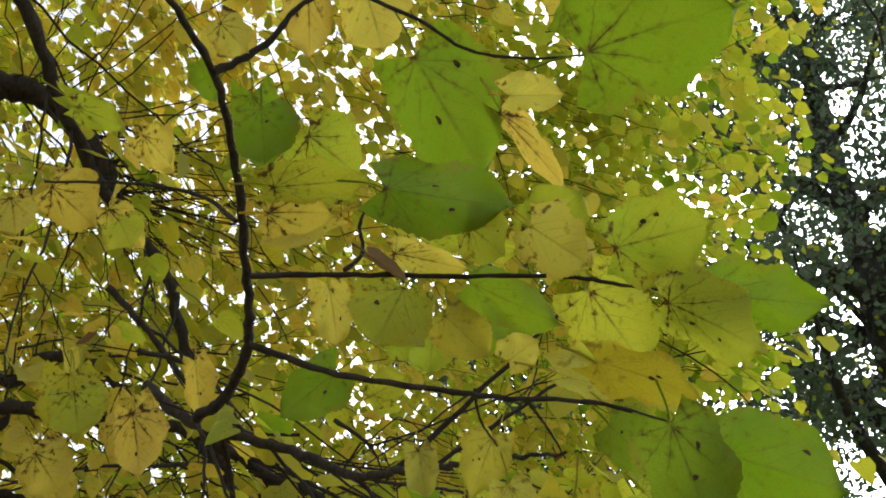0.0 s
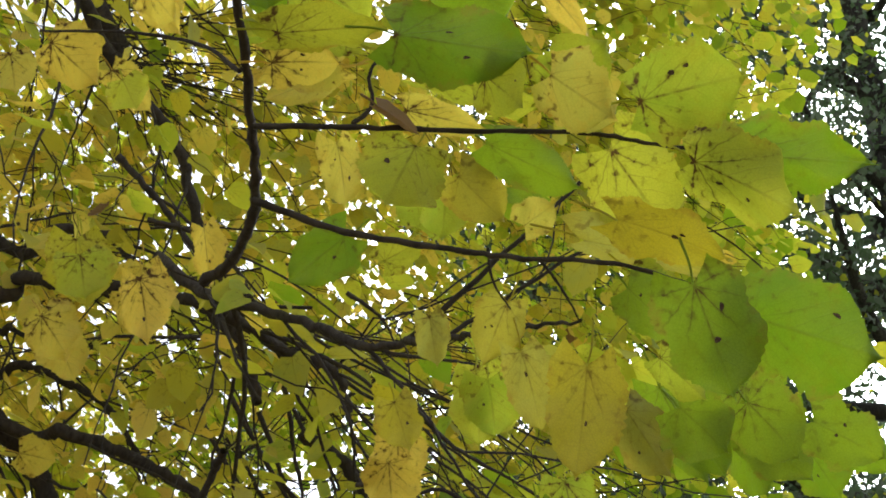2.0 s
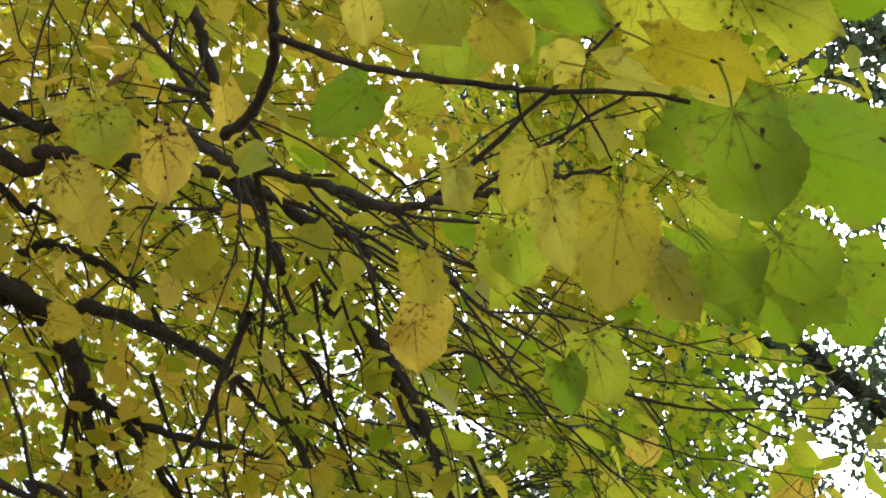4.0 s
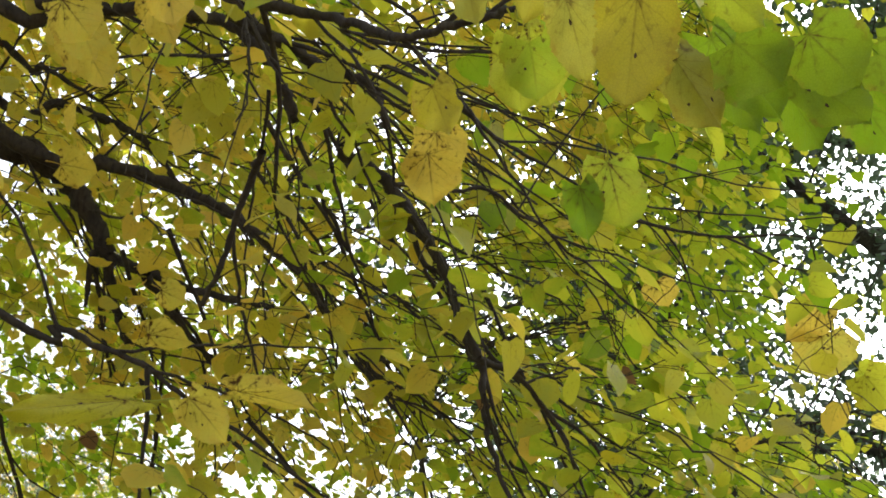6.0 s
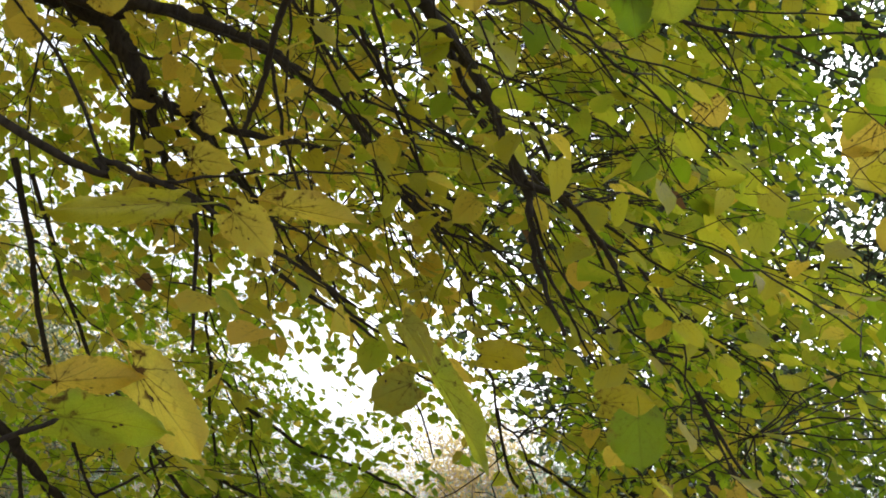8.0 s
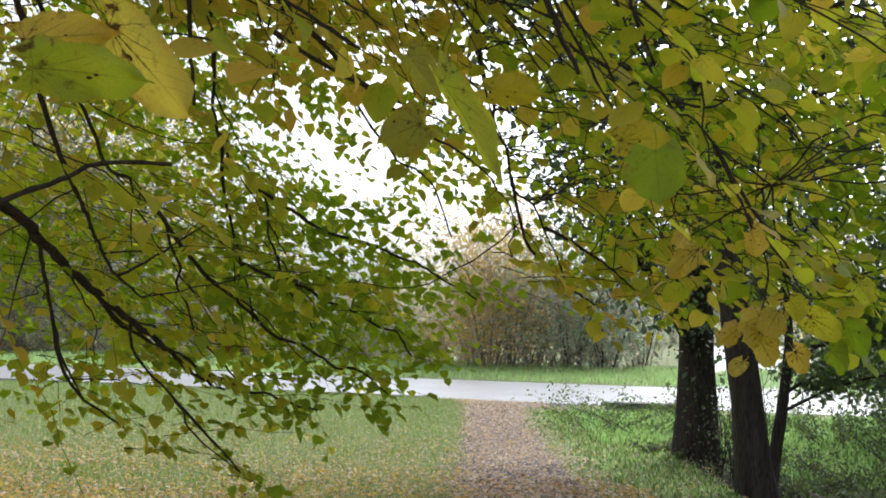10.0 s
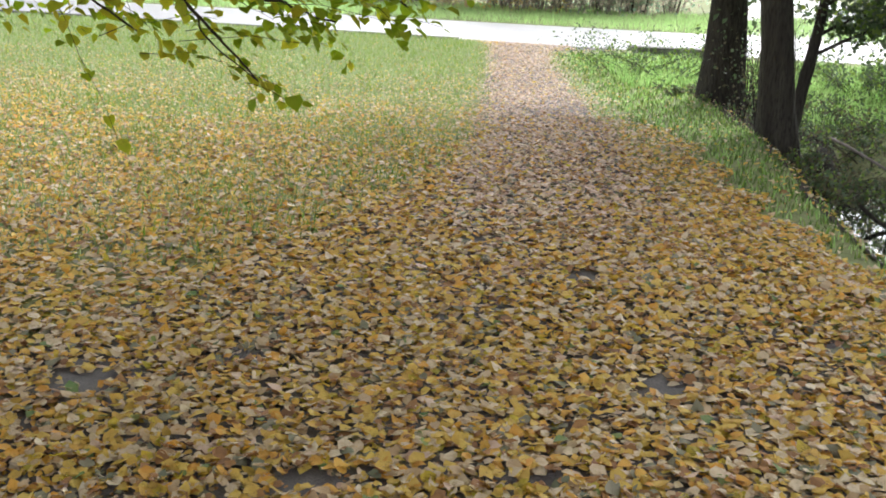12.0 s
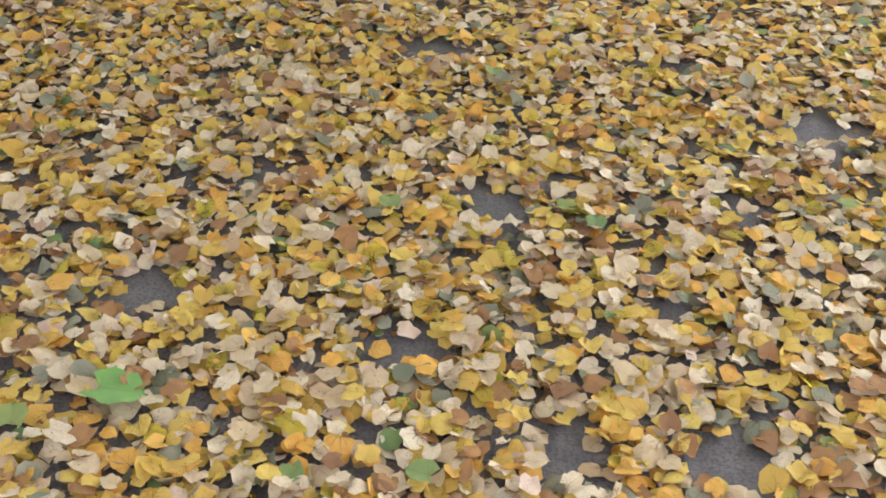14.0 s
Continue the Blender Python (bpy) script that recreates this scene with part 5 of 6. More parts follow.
near_leaf('yellow', (-0.259, 1.451, 2.348), (-0.207, 1.473, 2.351), 0.045, (0.523, -1.227, -0.424), 20)
near_leaf('yellow', (0.017, 0.800, 1.988), (0.067, 0.806, 1.939), 0.036, (0.249, -0.553, -0.057), 20)
near_leaf('yellow', (-0.018, 0.783, 1.976), (0.024, 0.804, 1.985), 0.023, (0.288, -0.544, -0.075), 10)
near_leaf('lime', (0.006, 0.753, 1.953), (0.055, 0.778, 1.954), 0.029, (0.260, -0.515, -0.047), 10)
near_leaf('olive', (-0.002, 1.708, 2.104), (-0.060, 1.698, 2.078), 0.064, (0.322, -1.453, -0.185), 0)
near_leaf('lime', (0.115, 1.223, 2.052), (0.175, 1.241, 1.970), 0.031, (0.146, -0.982, -0.105), 30)
near_leaf('olive', (0.000, 1.594, 2.171), (0.044, 1.612, 2.118), 0.039, (0.269, -1.353, -0.238), 15)
near_leaf('green', (0.312, 1.840, 2.082), (0.319, 1.847, 2.003), 0.084, (-0.024, -1.594, -0.136), 0)
near_leaf('olive', (0.256, 1.937, 2.111), (0.339, 1.936, 2.121), 0.056, (-0.006, -1.687, -0.210), 10)
near_leaf('olive', (0.093, 1.717, 2.149), (0.160, 1.725, 2.145), 0.048, (0.164, -1.471, -0.241), 15)
near_leaf('yellow', (0.520, 2.449, 1.849), (0.470, 2.403, 1.825), 0.046, (-0.205, -2.115, -0.011), 8)
near_leaf('yellow', (0.525, 2.448, 1.822), (0.475, 2.403, 1.798), 0.048, (-0.210, -2.114, 0.016), 8)
near_leaf('yellow', (0.520, 2.449, 1.805), (0.544, 2.394, 1.751), 0.056, (-0.242, -2.110, 0.048), 8)
near_leaf('yellow', (0.582, 2.441, 1.784), (0.607, 2.385, 1.746), 0.049, (-0.305, -2.102, 0.061), 8)
near_leaf('lime', (0.577, 2.441, 1.882), (0.602, 2.388, 1.839), 0.046, (-0.300, -2.103, -0.035), 8)
near_leaf('yellow', (0.483, 2.452, 1.827), (0.439, 2.405, 1.791), 0.040, (-0.171, -2.118, 0.017), 8)
near_leaf('yellow', (0.491, 2.451, 1.761), (0.455, 2.402, 1.732), 0.031, (-0.183, -2.115, 0.080), 8)
near_leaf('yellow', (0.556, 2.444, 1.860), (0.521, 2.398, 1.805), 0.054, (-0.248, -2.110, -0.007), 8)
near_leaf('lime', (0.607, 2.437, 1.850), (0.667, 2.377, 1.812), 0.058, (-0.347, -2.096, -0.005), 8)
near_leaf('green', (0.648, 2.431, 1.786), (0.681, 2.373, 1.750), 0.054, (-0.374, -2.091, 0.058), 8)
near_leaf('yellow', (0.380, 2.451, 2.016), (0.358, 2.405, 1.974), 0.035, (-0.079, -2.117, -0.169), 8)
near_leaf('yellow', (0.407, 2.452, 1.982), (0.343, 2.408, 1.916), 0.046, (-0.085, -2.119, -0.123), 8)
near_leaf('yellow', (0.353, 2.456, 1.960), (0.390, 2.406, 1.925), 0.039, (-0.081, -2.120, -0.117), 8)
near_leaf('yellow', (0.503, 2.442, 2.014), (0.520, 2.394, 1.963), 0.046, (-0.222, -2.107, -0.163), 8)
near_leaf('green', (0.678, 2.426, 1.829), (0.715, 2.367, 1.785), 0.054, (-0.406, -2.085, 0.019), 8)
near_leaf('lime', (0.697, 2.420, 1.915), (0.720, 2.366, 1.875), 0.046, (-0.419, -2.082, -0.069), 8)
near_leaf('green', (0.377, 0.632, 2.333), (0.399, 0.657, 2.276), 0.053, (-0.090, -0.500, -0.313), 6, True)
near_leaf('green', (0.411, 0.655, 2.326), (0.476, 0.647, 2.297), 0.061, (-0.145, -0.506, -0.320), -8, True)
near_leaf('green', (0.387, 0.901, 2.419), (0.427, 0.925, 2.350), 0.055, (-0.114, -0.722, -0.424), 10)
near_leaf('green', (0.458, 0.917, 2.430), (0.493, 0.930, 2.376), 0.061, (-0.182, -0.733, -0.442), -10)
near_leaf('green', (0.455, 0.959, 2.402), (0.483, 0.965, 2.359), 0.046, (-0.176, -0.771, -0.420), 15)
near_leaf('green', (0.519, 0.993, 2.417), (0.545, 0.998, 2.372), 0.048, (-0.239, -0.805, -0.433), 5, True)
near_leaf('lime', (0.232, 1.027, 2.507), (0.265, 1.053, 2.446), 0.059, (0.044, -0.849, -0.516), 5)
near_leaf('olive', (0.198, 0.896, 2.477), (0.207, 0.912, 2.437), 0.029, (0.095, -0.759, -0.465), 0)
near_leaf('lime', (0.234, 0.967, 2.464), (0.241, 0.989, 2.403), 0.051, (0.060, -0.833, -0.442), 12)
near_leaf('green', (0.388, 0.800, 2.346), (0.420, 0.803, 2.315), 0.048, (-0.106, -0.656, -0.338), 0, True)
near_leaf('green', (0.432, 0.792, 2.347), (0.465, 0.795, 2.309), 0.052, (-0.151, -0.649, -0.336), 10)
near_leaf('green', (0.481, 0.815, 2.346), (0.522, 0.809, 2.317), 0.044, (-0.204, -0.667, -0.340), -10, True)
near_leaf('green', (0.348, 0.703, 2.377), (0.379, 0.710, 2.349), 0.040, (-0.065, -0.562, -0.371), 10)
near_leaf('olive', (0.336, 0.631, 2.375), (0.399, 0.632, 2.352), 0.036, (-0.070, -0.486, -0.372), 20, True)
near_leaf('yellow', (0.298, 0.594, 2.456), (0.335, 0.605, 2.432), 0.044, (-0.018, -0.496, -0.460), 10, True)
near_leaf('lime', (0.257, 0.607, 2.469), (0.283, 0.615, 2.451), 0.041, (0.028, -0.507, -0.476), 15)
near_leaf('yellow', (0.284, 0.558, 2.543), (0.321, 0.552, 2.538), 0.029, (-0.004, -0.451, -0.556), 20)
near_leaf('lime', (0.117, 0.607, 2.510), (0.188, 0.607, 2.519), 0.036, (0.146, -0.503, -0.531), 25)
near_leaf('yellow', (0.105, 0.641, 2.516), (0.155, 0.641, 2.520), 0.038, (0.168, -0.537, -0.534), 10)
near_leaf('green', (0.099, 0.596, 2.583), (0.103, 0.623, 2.550), 0.047, (0.197, -0.505, -0.582), 10)
near_leaf('yellow', (0.116, 0.460, 2.496), (0.134, 0.474, 2.484), 0.024, (0.173, -0.363, -0.506), 0)
near_leaf('lime', (0.128, 0.630, 2.590), (0.169, 0.653, 2.568), 0.061, (0.149, -0.537, -0.595), 8)
near_leaf('yellow', (-0.189, 0.822, 2.739), (-0.146, 0.856, 2.715), 0.061, (0.466, -0.735, -0.743), 10)
near_leaf('yellow', (-0.088, 0.777, 2.763), (-0.055, 0.799, 2.745), 0.041, (0.370, -0.684, -0.770), 20)
near_leaf('lime', (-0.148, 0.899, 2.765), (-0.131, 0.915, 2.738), 0.048, (0.438, -0.803, -0.768), 5)
near_leaf('lime', (-0.189, 1.002, 2.614), (-0.177, 1.022, 2.571), 0.061, (0.481, -0.908, -0.608), 5)
near_leaf('yellow', (-0.132, 1.035, 2.608), (-0.113, 1.067, 2.545), 0.058, (0.420, -0.947, -0.592), 15)
near_leaf('yellow', (-0.199, 0.987, 2.528), (-0.170, 1.007, 2.496), 0.052, (0.483, -0.893, -0.528), 0)
near_leaf('lime', (-0.166, 0.769, 2.799), (-0.117, 0.788, 2.794), 0.037, (0.439, -0.675, -0.813), 25)
near_leaf('yellow', (-0.246, 0.849, 2.751), (-0.237, 0.872, 2.716), 0.051, (0.539, -0.757, -0.749), 5)

# ---- alders on the ditch bank ----
def alder(at, lean, diameter, tall, crown_from, spread, leaves, label, limbs, low=()):
    ob = thing("alder_tree", label, "tree", "alders along the ditch", at=(*at, 0))
    z = np.linspace(0, 1, 22)
    g = float(height(np.array(at[0]), np.array(at[1]))) - 0.12
    p = np.stack([at[0] + lean[0] * z + 0.06 * np.sin(z * 9), at[1] + lean[1] * z + 0.05 * np.cos(z * 7) - 0.05, g + z * (tall - g)], -1)
    r = diameter / 2 * (1 - 0.9 * z) ** 0.8 + diameter * 0.22 * np.exp(-z * tall * 2.6)
    part("trunk", tubes_mesh("trunk", [(p, r)], M["alder_bark"], 16, 0.06), ob, "dark furrowed trunk")
    pos, lines = [], []
    for k in range(limbs):
        f = crown_from / tall + (0.96 - crown_from / tall) * k / limbs
        i = int(f * 21)
        a = k * 2.4 + at[0]
        L = spread * (1.05 - 0.6 * f) * rng.uniform(0.75, 1.15)
        d = np.array([math.cos(a), math.sin(a), 0.35])
        q = np.array([p[i] + d * L * s + np.array([0.25 * math.sin(5 * s + k), 0.25 * math.cos(4 * s + k), 0.5 * s * s]) for s in np.linspace(0, 1, 12)])
        part("limb", tubes_mesh("limb", [(q, np.linspace(max(0.025, r[i] * 0.5), 0.012, 12))], M["alder_bark"], 7, 0.06), ob)
        for s in range(9):
            b0 = q[3 + s]
            w = unit(d * 0.6 + rng.normal(size=3) * 0.7)
            T = rng.uniform(0.6, 1.5)
            tw = np.array([b0 + w * T * u + np.array([0, 0, -0.2 * u * u]) for u in np.linspace(0, 1, 6)])
            lines.append((tw, np.linspace(0.018, 0.005, 6)))
            for u in np.linspace(0.25, 1, 8):
                pos.append(b0 + w * T * u)
    for pts in low:
        q = spline(pts, 6)
        part("limb", tubes_mesh("limb", [(q, np.linspace(0.075, 0.015, len(q)))], M["alder_bark"], 7, 0.06), ob)
        for s in range(5, len(q)):
            w = unit(rng.normal(size=3) * 0.7 + (-0.3, 0, 0.1))
            T = rng.uniform(0.4, 1.0)
            lines.append((np.array([q[s] + w * T * u for u in np.linspace(0, 1, 5)]), np.linspace(0.012, 0.004, 5)))
            pos += [q[s] + w * T * u for u in np.linspace(0.2, 1, 4)]
    part("brushwood", tubes_mesh("brushwood", lines, M["alder_bark"], 4), ob, kind="stuff")
    pos = np.array(pos)
    pos = pos[rng.integers(0, len(pos), leaves)] + rng.normal(size=(leaves, 3)) * 0.25
    t = rng.normal(size=(leaves, 3)) + (0, 0, -0.5)
    part("crown", leaves_mesh("crown", pos, t, rng.normal(size=(leaves, 3)) + (0, 0, 1.0), rng.uniform(0.075, 0.145, leaves), np.where(rng.random(leaves) < 0.04, 1, 0), [M["alder"], M["lime"]], KITE), ob, kind="stuff")
    return ob


LOW_LIMBS = [[(1.02, 15.0, 1.4), (0.78, 14.61, 1.83), (0.54, 14.61, 2.28), (0.17, 14.59, 2.72), (-0.12, 14.57, 2.98), (-0.33, 14.52, 3.38), (-0.52, 14.45, 3.85)],
             [(0.57, 14.61, 2.22), (0.39, 14.59, 2.75), (0.27, 14.56, 3.18), (0.15, 14.5, 3.67), (-0.08, 14.41, 4.21)], [(1.0, 15.0, 2.5), (0.91, 14.5, 2.88), (1.42, 14.3, 3.23), (1.95, 14.1, 3.64), (2.19, 14.01, 4.03)]]
alder((1.06, 15.1), (-0.5, 0.6), 0.5, 15.5, 3.4, 4.2, 19000, "straight dark alder trunk on the grassy bank", 22,
      LOW_LIMBS)
alder((1.6, 12.4), (-2.0, 0.5), 0.39, 14.5, 3.8, 3.8, 22000, "leaning alder with bark paler than its neighbour", 20)
HIGH_LIMBS = [[(5.75, 13.4, 14.9), (5.1, 13.0, 15.3), (4.5, 12.8, 15.3), (3.8, 12.6, 15.7), (3.2, 12.5, 16.2)], [(5.75, 13.4, 14.8), (6.3, 13.1, 15.1), (7.2, 12.9, 15.3), (8.2, 12.8, 15.8)],
              [(5.75, 13.4, 12.1), (5.0, 13.0, 12.9), (4.2, 12.7, 13.1), (3.5, 12.5, 13.6)], [(5.75, 13.4, 16.7), (5.2, 13.0, 17.9), (4.6, 12.8, 18.4), (4.0, 12.6, 19.2)], [(5.75, 13.4, 10.2), (5.0, 13.0, 10.6), (4.1, 12.8, 11.4), (3.4, 12.6, 11.6)]]
alder((5.85, 13.4), (-0.15, 0.1), 0.84, 24, 3.6, 5.8, 69000, "tall alder beyond the ditch with spreading limbs", 54, HIGH_LIMBS)
alder((8.4, 17.5), (0.4, 0.4), 0.45, 16, 4.0, 4.8, 26000, "tall alder beyond the ditch with spreading limbs", 20)


# ---- the bank: saplings and scrub ----
def sapling(at, tall, spread, stems, leaves, mats, label, group, name="shrub", r=0.012, leaf=0.05, upright=0.9, wood="stem"):
    g = float(height(np.array(at[0]), np.array(at[1])))
    ob = thing(name, label, "shrub", group, at=(*at, g))
    pos = []
    for k in range(stems):
        a = k * 2.4 + rng.uniform(0, 1)
        d = np.array([math.cos(a) * (1 - upright), math.sin(a) * (1 - upright), upright]) * tall * rng.uniform(0.6, 1.1)
        d[:2] *= spread
        b0 = np.array([at[0], at[1], g - 0.05]) + np.array([math.cos(a), math.sin(a), 0]) * 0.12 * spread * rng.uniform(0, 1.5)
        q = np.array([b0 + d * s + rng.normal(size=3) * (0.012 if upright > 0.8 else 0.03) * tall * s + np.array([0, 0, -0.15 * tall * s * s * (1 - upright)]) for s in np.linspace(0, 1, 8)])
        q[:, :2] += np.outer(np.linspace(0, 1, 8) ** 2, rng.normal(size=2)) * 0.12 * tall
        part("stem", tubes_mesh("stem", [(q, np.linspace(r, r * 0.2, 8))], M[wood], 5), ob)
        for s in range(2, 8):
            for _ in range(3):
                w = unit(rng.normal(size=3) + (0, 0, 0.3))
                pos.append(q[s] + w * rng.uniform(0, 0.22 if upright > 0.8 else 0.1) * tall * spread)
    pos = np.array(pos)
    pos = pos[rng.integers(0, len(pos), leaves)] + rng.normal(size=(leaves, 3)) * (0.07 if upright > 0.8 else 0.04) * tall
    pos[:, 2] = np.maximum(pos[:, 2], g + 0.03)
    part("foliage", leaves_mesh("foliage", pos, rng.normal(size=(leaves, 3)) + (0, 0, -0.3), rng.normal(size=(leaves, 3)) + (0, 0, 0.8), rng.uniform(0.7, 1.2, leaves) * leaf, rng.integers(0, len(mats), leaves), mats, KITE), ob, kind="stuff")
    return ob


young = thing("young_alder", "slender dark young alder leaning away from the trunk beside it", "tree", "alders along the ditch", at=(1.8, 13.05, 0.0))
yp = spline([(1.76, 13.03, -0.2), (1.82, 13.08, 0.24), (1.9, 13.11, 0.72), (1.96, 13.13, 1.17), (2.0, 13.14, 1.73), (1.97, 13.13, 2.4), (2.05, 13.2, 3.6), (2.0, 13.3, 5.0)], 6)
part("trunk", tubes_mesh("trunk", [(yp, np.linspace(0.085, 0.02, len(yp)))], M["alder_bark"], 9, 0.05), young)
ypos = []
for z0, dx, dy, up in ((1.0, 0.9, 0.2, 0.35), (1.35, 1.1, -0.3, 0.5), (1.7, -0.5, 0.2, 0.6), (2.0, 1.2, 0.1, 0.4), (2.4, -0.6, -0.3, 0.5), (2.8, 1.0, 0.3, 0.5), (3.3, 0.8, -0.4, 0.5), (3.8, -0.7, 0.2, 0.5), (0.8, 1.5, -0.1, 0.55), (1.5, 1.9, -0.5, 0.15), (1.9, 2.0, 0.4, 0.0), (2.3, 1.8, -0.2, -0.2), (2.6, 2.1, 0.3, 0.1)):
    b0 = yp[int(np.argmin(np.abs(yp[:, 2] - z0)))]
    q = spline([b0, b0 + (dx * 0.35, dy * 0.4, up * 0.5), b0 + (dx * 0.7, dy * 0.7, up * 0.8), b0 + (dx, dy, up * 0.85)], 5)
    part("limb", tubes_mesh("limb", [(q, np.linspace(0.024, 0.006, len(q)))], M["alder_bark"], 6, 0.05), young)
    for s in range(4, len(q)):
        w = unit(rng.normal(size=3) * (1, 1, 0.6))
        ypos += [q[s] + w * f for f in np.linspace(0.05, 0.45, 7)]
ypos = np.array(ypos)
ypos = ypos[rng.integers(0, len(ypos), 9500)] + rng.normal(size=(9500, 3)) * 0.1
part("crown", leaves_mesh("crown", ypos, rng.normal(size=(9500, 3)) + (0, 0, -0.5), rng.normal(size=(9500, 3)) + (0, 0, 1), rng.uniform(0.05, 0.095, 9500), np.where(rng.random(9500) < 0.3, 1, 0), [M["alder"], M["bramble"]], SMALL), young, kind="stuff")
for x, y, h in ((1.3, 14.3, 1.7), (1.5, 13.9, 1.5), (1.7, 14.8, 1.9), (1.4, 15.4, 1.8)):
    sapling((x, y), h, 1.3, 12, 160, [M["weed"], M["alder"]], "thin upright brown shoots between the alder trunks", "bank scrub", "scrub", 0.008, 0.05, 0.88, "alder_bark")
sapling((-0.2, 18.4), 1.2, 2.4, 16, 900, [M["alder"], M["bramble"]], "low twiggy shrub with small dark leaves by the road", "bank scrub", r=0.007, leaf=0.05, upright=0.55, wood="alder_bark")
sapling((0.35, 17.6), 1.5, 2.2, 16, 1000, [M["alder"], M["bramble"]], "low twiggy shrub with small dark leaves by the road", "bank scrub", r=0.007, leaf=0.05, upright=0.6, wood="alder_bark")
sapling((1.6, 17.2), 1.6, 2.0, 16, 900, [M["alder"], M["bramble"]], "low twiggy shrub with small dark leaves by the road", "bank scrub", r=0.007, leaf=0.05, upright=0.65, wood="alder_bark")
for k, (x, y, h, s, nl) in enumerate(((5.2, 15.5, 1.0, 1.8, 600), (3.4, 18.5, 1.0, 1.8, 500), (5.0, 18.5, 1.4, 1.8, 700), (1.75, 13.7, 0.5, 1.6, 260), (5.3, 12.0, 0.9, 2.2, 500), (5.3, 10.3, 0.9, 2.4, 500), (6.4, 16.5, 1.8, 1.8, 1000))):
    sapling((x, y), h, s, 8, nl, [M["bramble"], M["alder"]] if k % 3 else [M["bramble"], M["bramble"], M["dry_blade"]], "tangled green bramble on the ditch bank", "bank scrub", "bramble", 0.008, 0.05, 0.62, "alder_bark")

for x, y, h, st in ((2.0, 12.1, 0.8, 20), (2.0, 12.9, 0.8, 20), (1.75, 13.1, 0.5, 12), (2.15, 13.8, 0.8, 16), (1.5, 14.9, 0.6, 12), (0.75, 15.3, 0.4, 10), (1.75, 14.2, 0.6, 14), (1.6, 11.7, 0.3, 10), (2.45, 13.2, 1.0, 18), (1.75, 10.6, 0.35, 14), (1.72, 12.0, 0.4, 14), (1.62, 9.9, 0.3, 12), (2.3, 14.6, 0.7, 16), (2.9, 14.0, 0.8, 16), (3.1, 15.0, 0.7, 14), (1.25, 15.6, 0.5, 12), (1.45, 13.4, 0.45, 12)):
    sapling((x, y), h, 2.2, st, 520, [M["weed"], M["weed"], M["alder"], M["alder"], M["bramble"]], "tangle of dead brown twigs and weeds on the ditch bank", "bank scrub", "scrub", 0.008, 0.05, 0.6, "alder_bark")

for x, y, h, nl in ((3.5, 12.2, 0.6, 500), (3.9, 13.0, 0.7, 600), (3.6, 13.9, 0.7, 600), (4.2, 12.3, 0.7, 500), (4.1, 14.6, 0.8, 600), (2.5, 14.4, 0.5, 400), (2.2, 15.6, 0.6, 400), (3.9, 16.2, 0.8, 600), (4.6, 14.0, 1.1, 700), (5.0, 13.0, 1.0, 600), (4.6, 15.8, 1.3, 800), (4.3, 17.3, 1.2, 800), (5.6, 17.0, 1.6, 900), (4.9, 11.6, 0.9, 600), (5.6, 14.8, 1.6, 900), (3.4, 19.3, 1.0, 600), (6.6, 15.2, 1.8, 900), (6.3, 13.0, 1.4, 800)):
    sapling((x, y), h, 2.0, 14, nl, [M["alder"], M["alder"], M["bramble"]], "dark leafy undergrowth beyond the ditch", "bank scrub", "undergrowth", 0.009, 0.06, 0.65, "alder_bark")

for x, y, h in ((5.4, 12.4, 3.8), (6.6, 14.4, 4.6), (5.2, 16.6, 4.2), (7.6, 17.0, 5.0), (6.4, 11.2, 3.6), (4.7, 19.0, 3.0)):
    sapling((x, y), h, 1.9, 7, 3000, [M["alder"], M["alder"], M["bramble"]], "tall dark shrub in the shade beyond the ditch", "bank scrub", "shrub", 0.028, 0.1, 0.84, "alder_bark")

# a bent dead branch dipping into the ditch
bent = spline([(3.3, 11.7, 0.5), (3.05, 11.4, -0.2), (2.8, 11.1, -0.55), (2.5, 10.95, -0.62), (2.25, 11.0, -0.45)], 8)
dead = thing("dead_branch", "dark bent branch dipping into the ditch water", "branch", at=(2.5, 11.0, -0.6))
part("bough", tubes_mesh("bough", [(bent, np.linspace(0.035, 0.02, len(bent)))], M["alder_bark"], 8, 0.08), dead)
for a, b in (((2.9, 11.25, -0.4), (3.2, 10.7, 0.2)), ((2.55, 10.97, -0.6), (2.3, 10.6, -0.2))):
    sp = spline([a, tuple((np.array(a) + b) / 2 + (0.05, 0, 0.05)), b], 5)
    part("twig", tubes_mesh("twig", [(sp, np.linspace(0.012, 0.004, len(sp)))], M["alder_bark"], 5), dead)


log = thing("fallen_branch", "pale barkless branch lying across the ditch", "branch", at=(2.7, 13.27, -0.4))
lp_ = spline([(2.3, 13.62, -0.2), (2.5, 13.46, -0.27), (2.7, 13.27, -0.36), (2.95, 13.1, -0.48), (3.2, 13.0, -0.6)], 8)
part("bough", tubes_mesh("bough", [(lp_, np.linspace(0.022, 0.012, len(lp_)))], M["stem"], 8, 0.08), log)


def hump(name, at, r, h, mat, label, cat):
    """A low uneven mound or stone."""
    bm = bmesh.new()
    bmesh.ops.create_icosphere(bm, subdivisions=3, radius=1)
    for v in bm.verts:
        k = 1 + 0.25 * noise.noise(v.co * 1.7 + Vector(at))
        v.co = Vector((v.co.x * r * k, v.co.y * r * k, v.co.z * h * k))
    me = bpy.data.meshes.new(name)
    bm.to_mesh(me)
    bm.free()
    me.materials.append(mat)
    for p in me.polygons:
        p.use_smooth = True
    ob = new(name, me)
    ob.location = at
    return tagged(ob, label, cat)


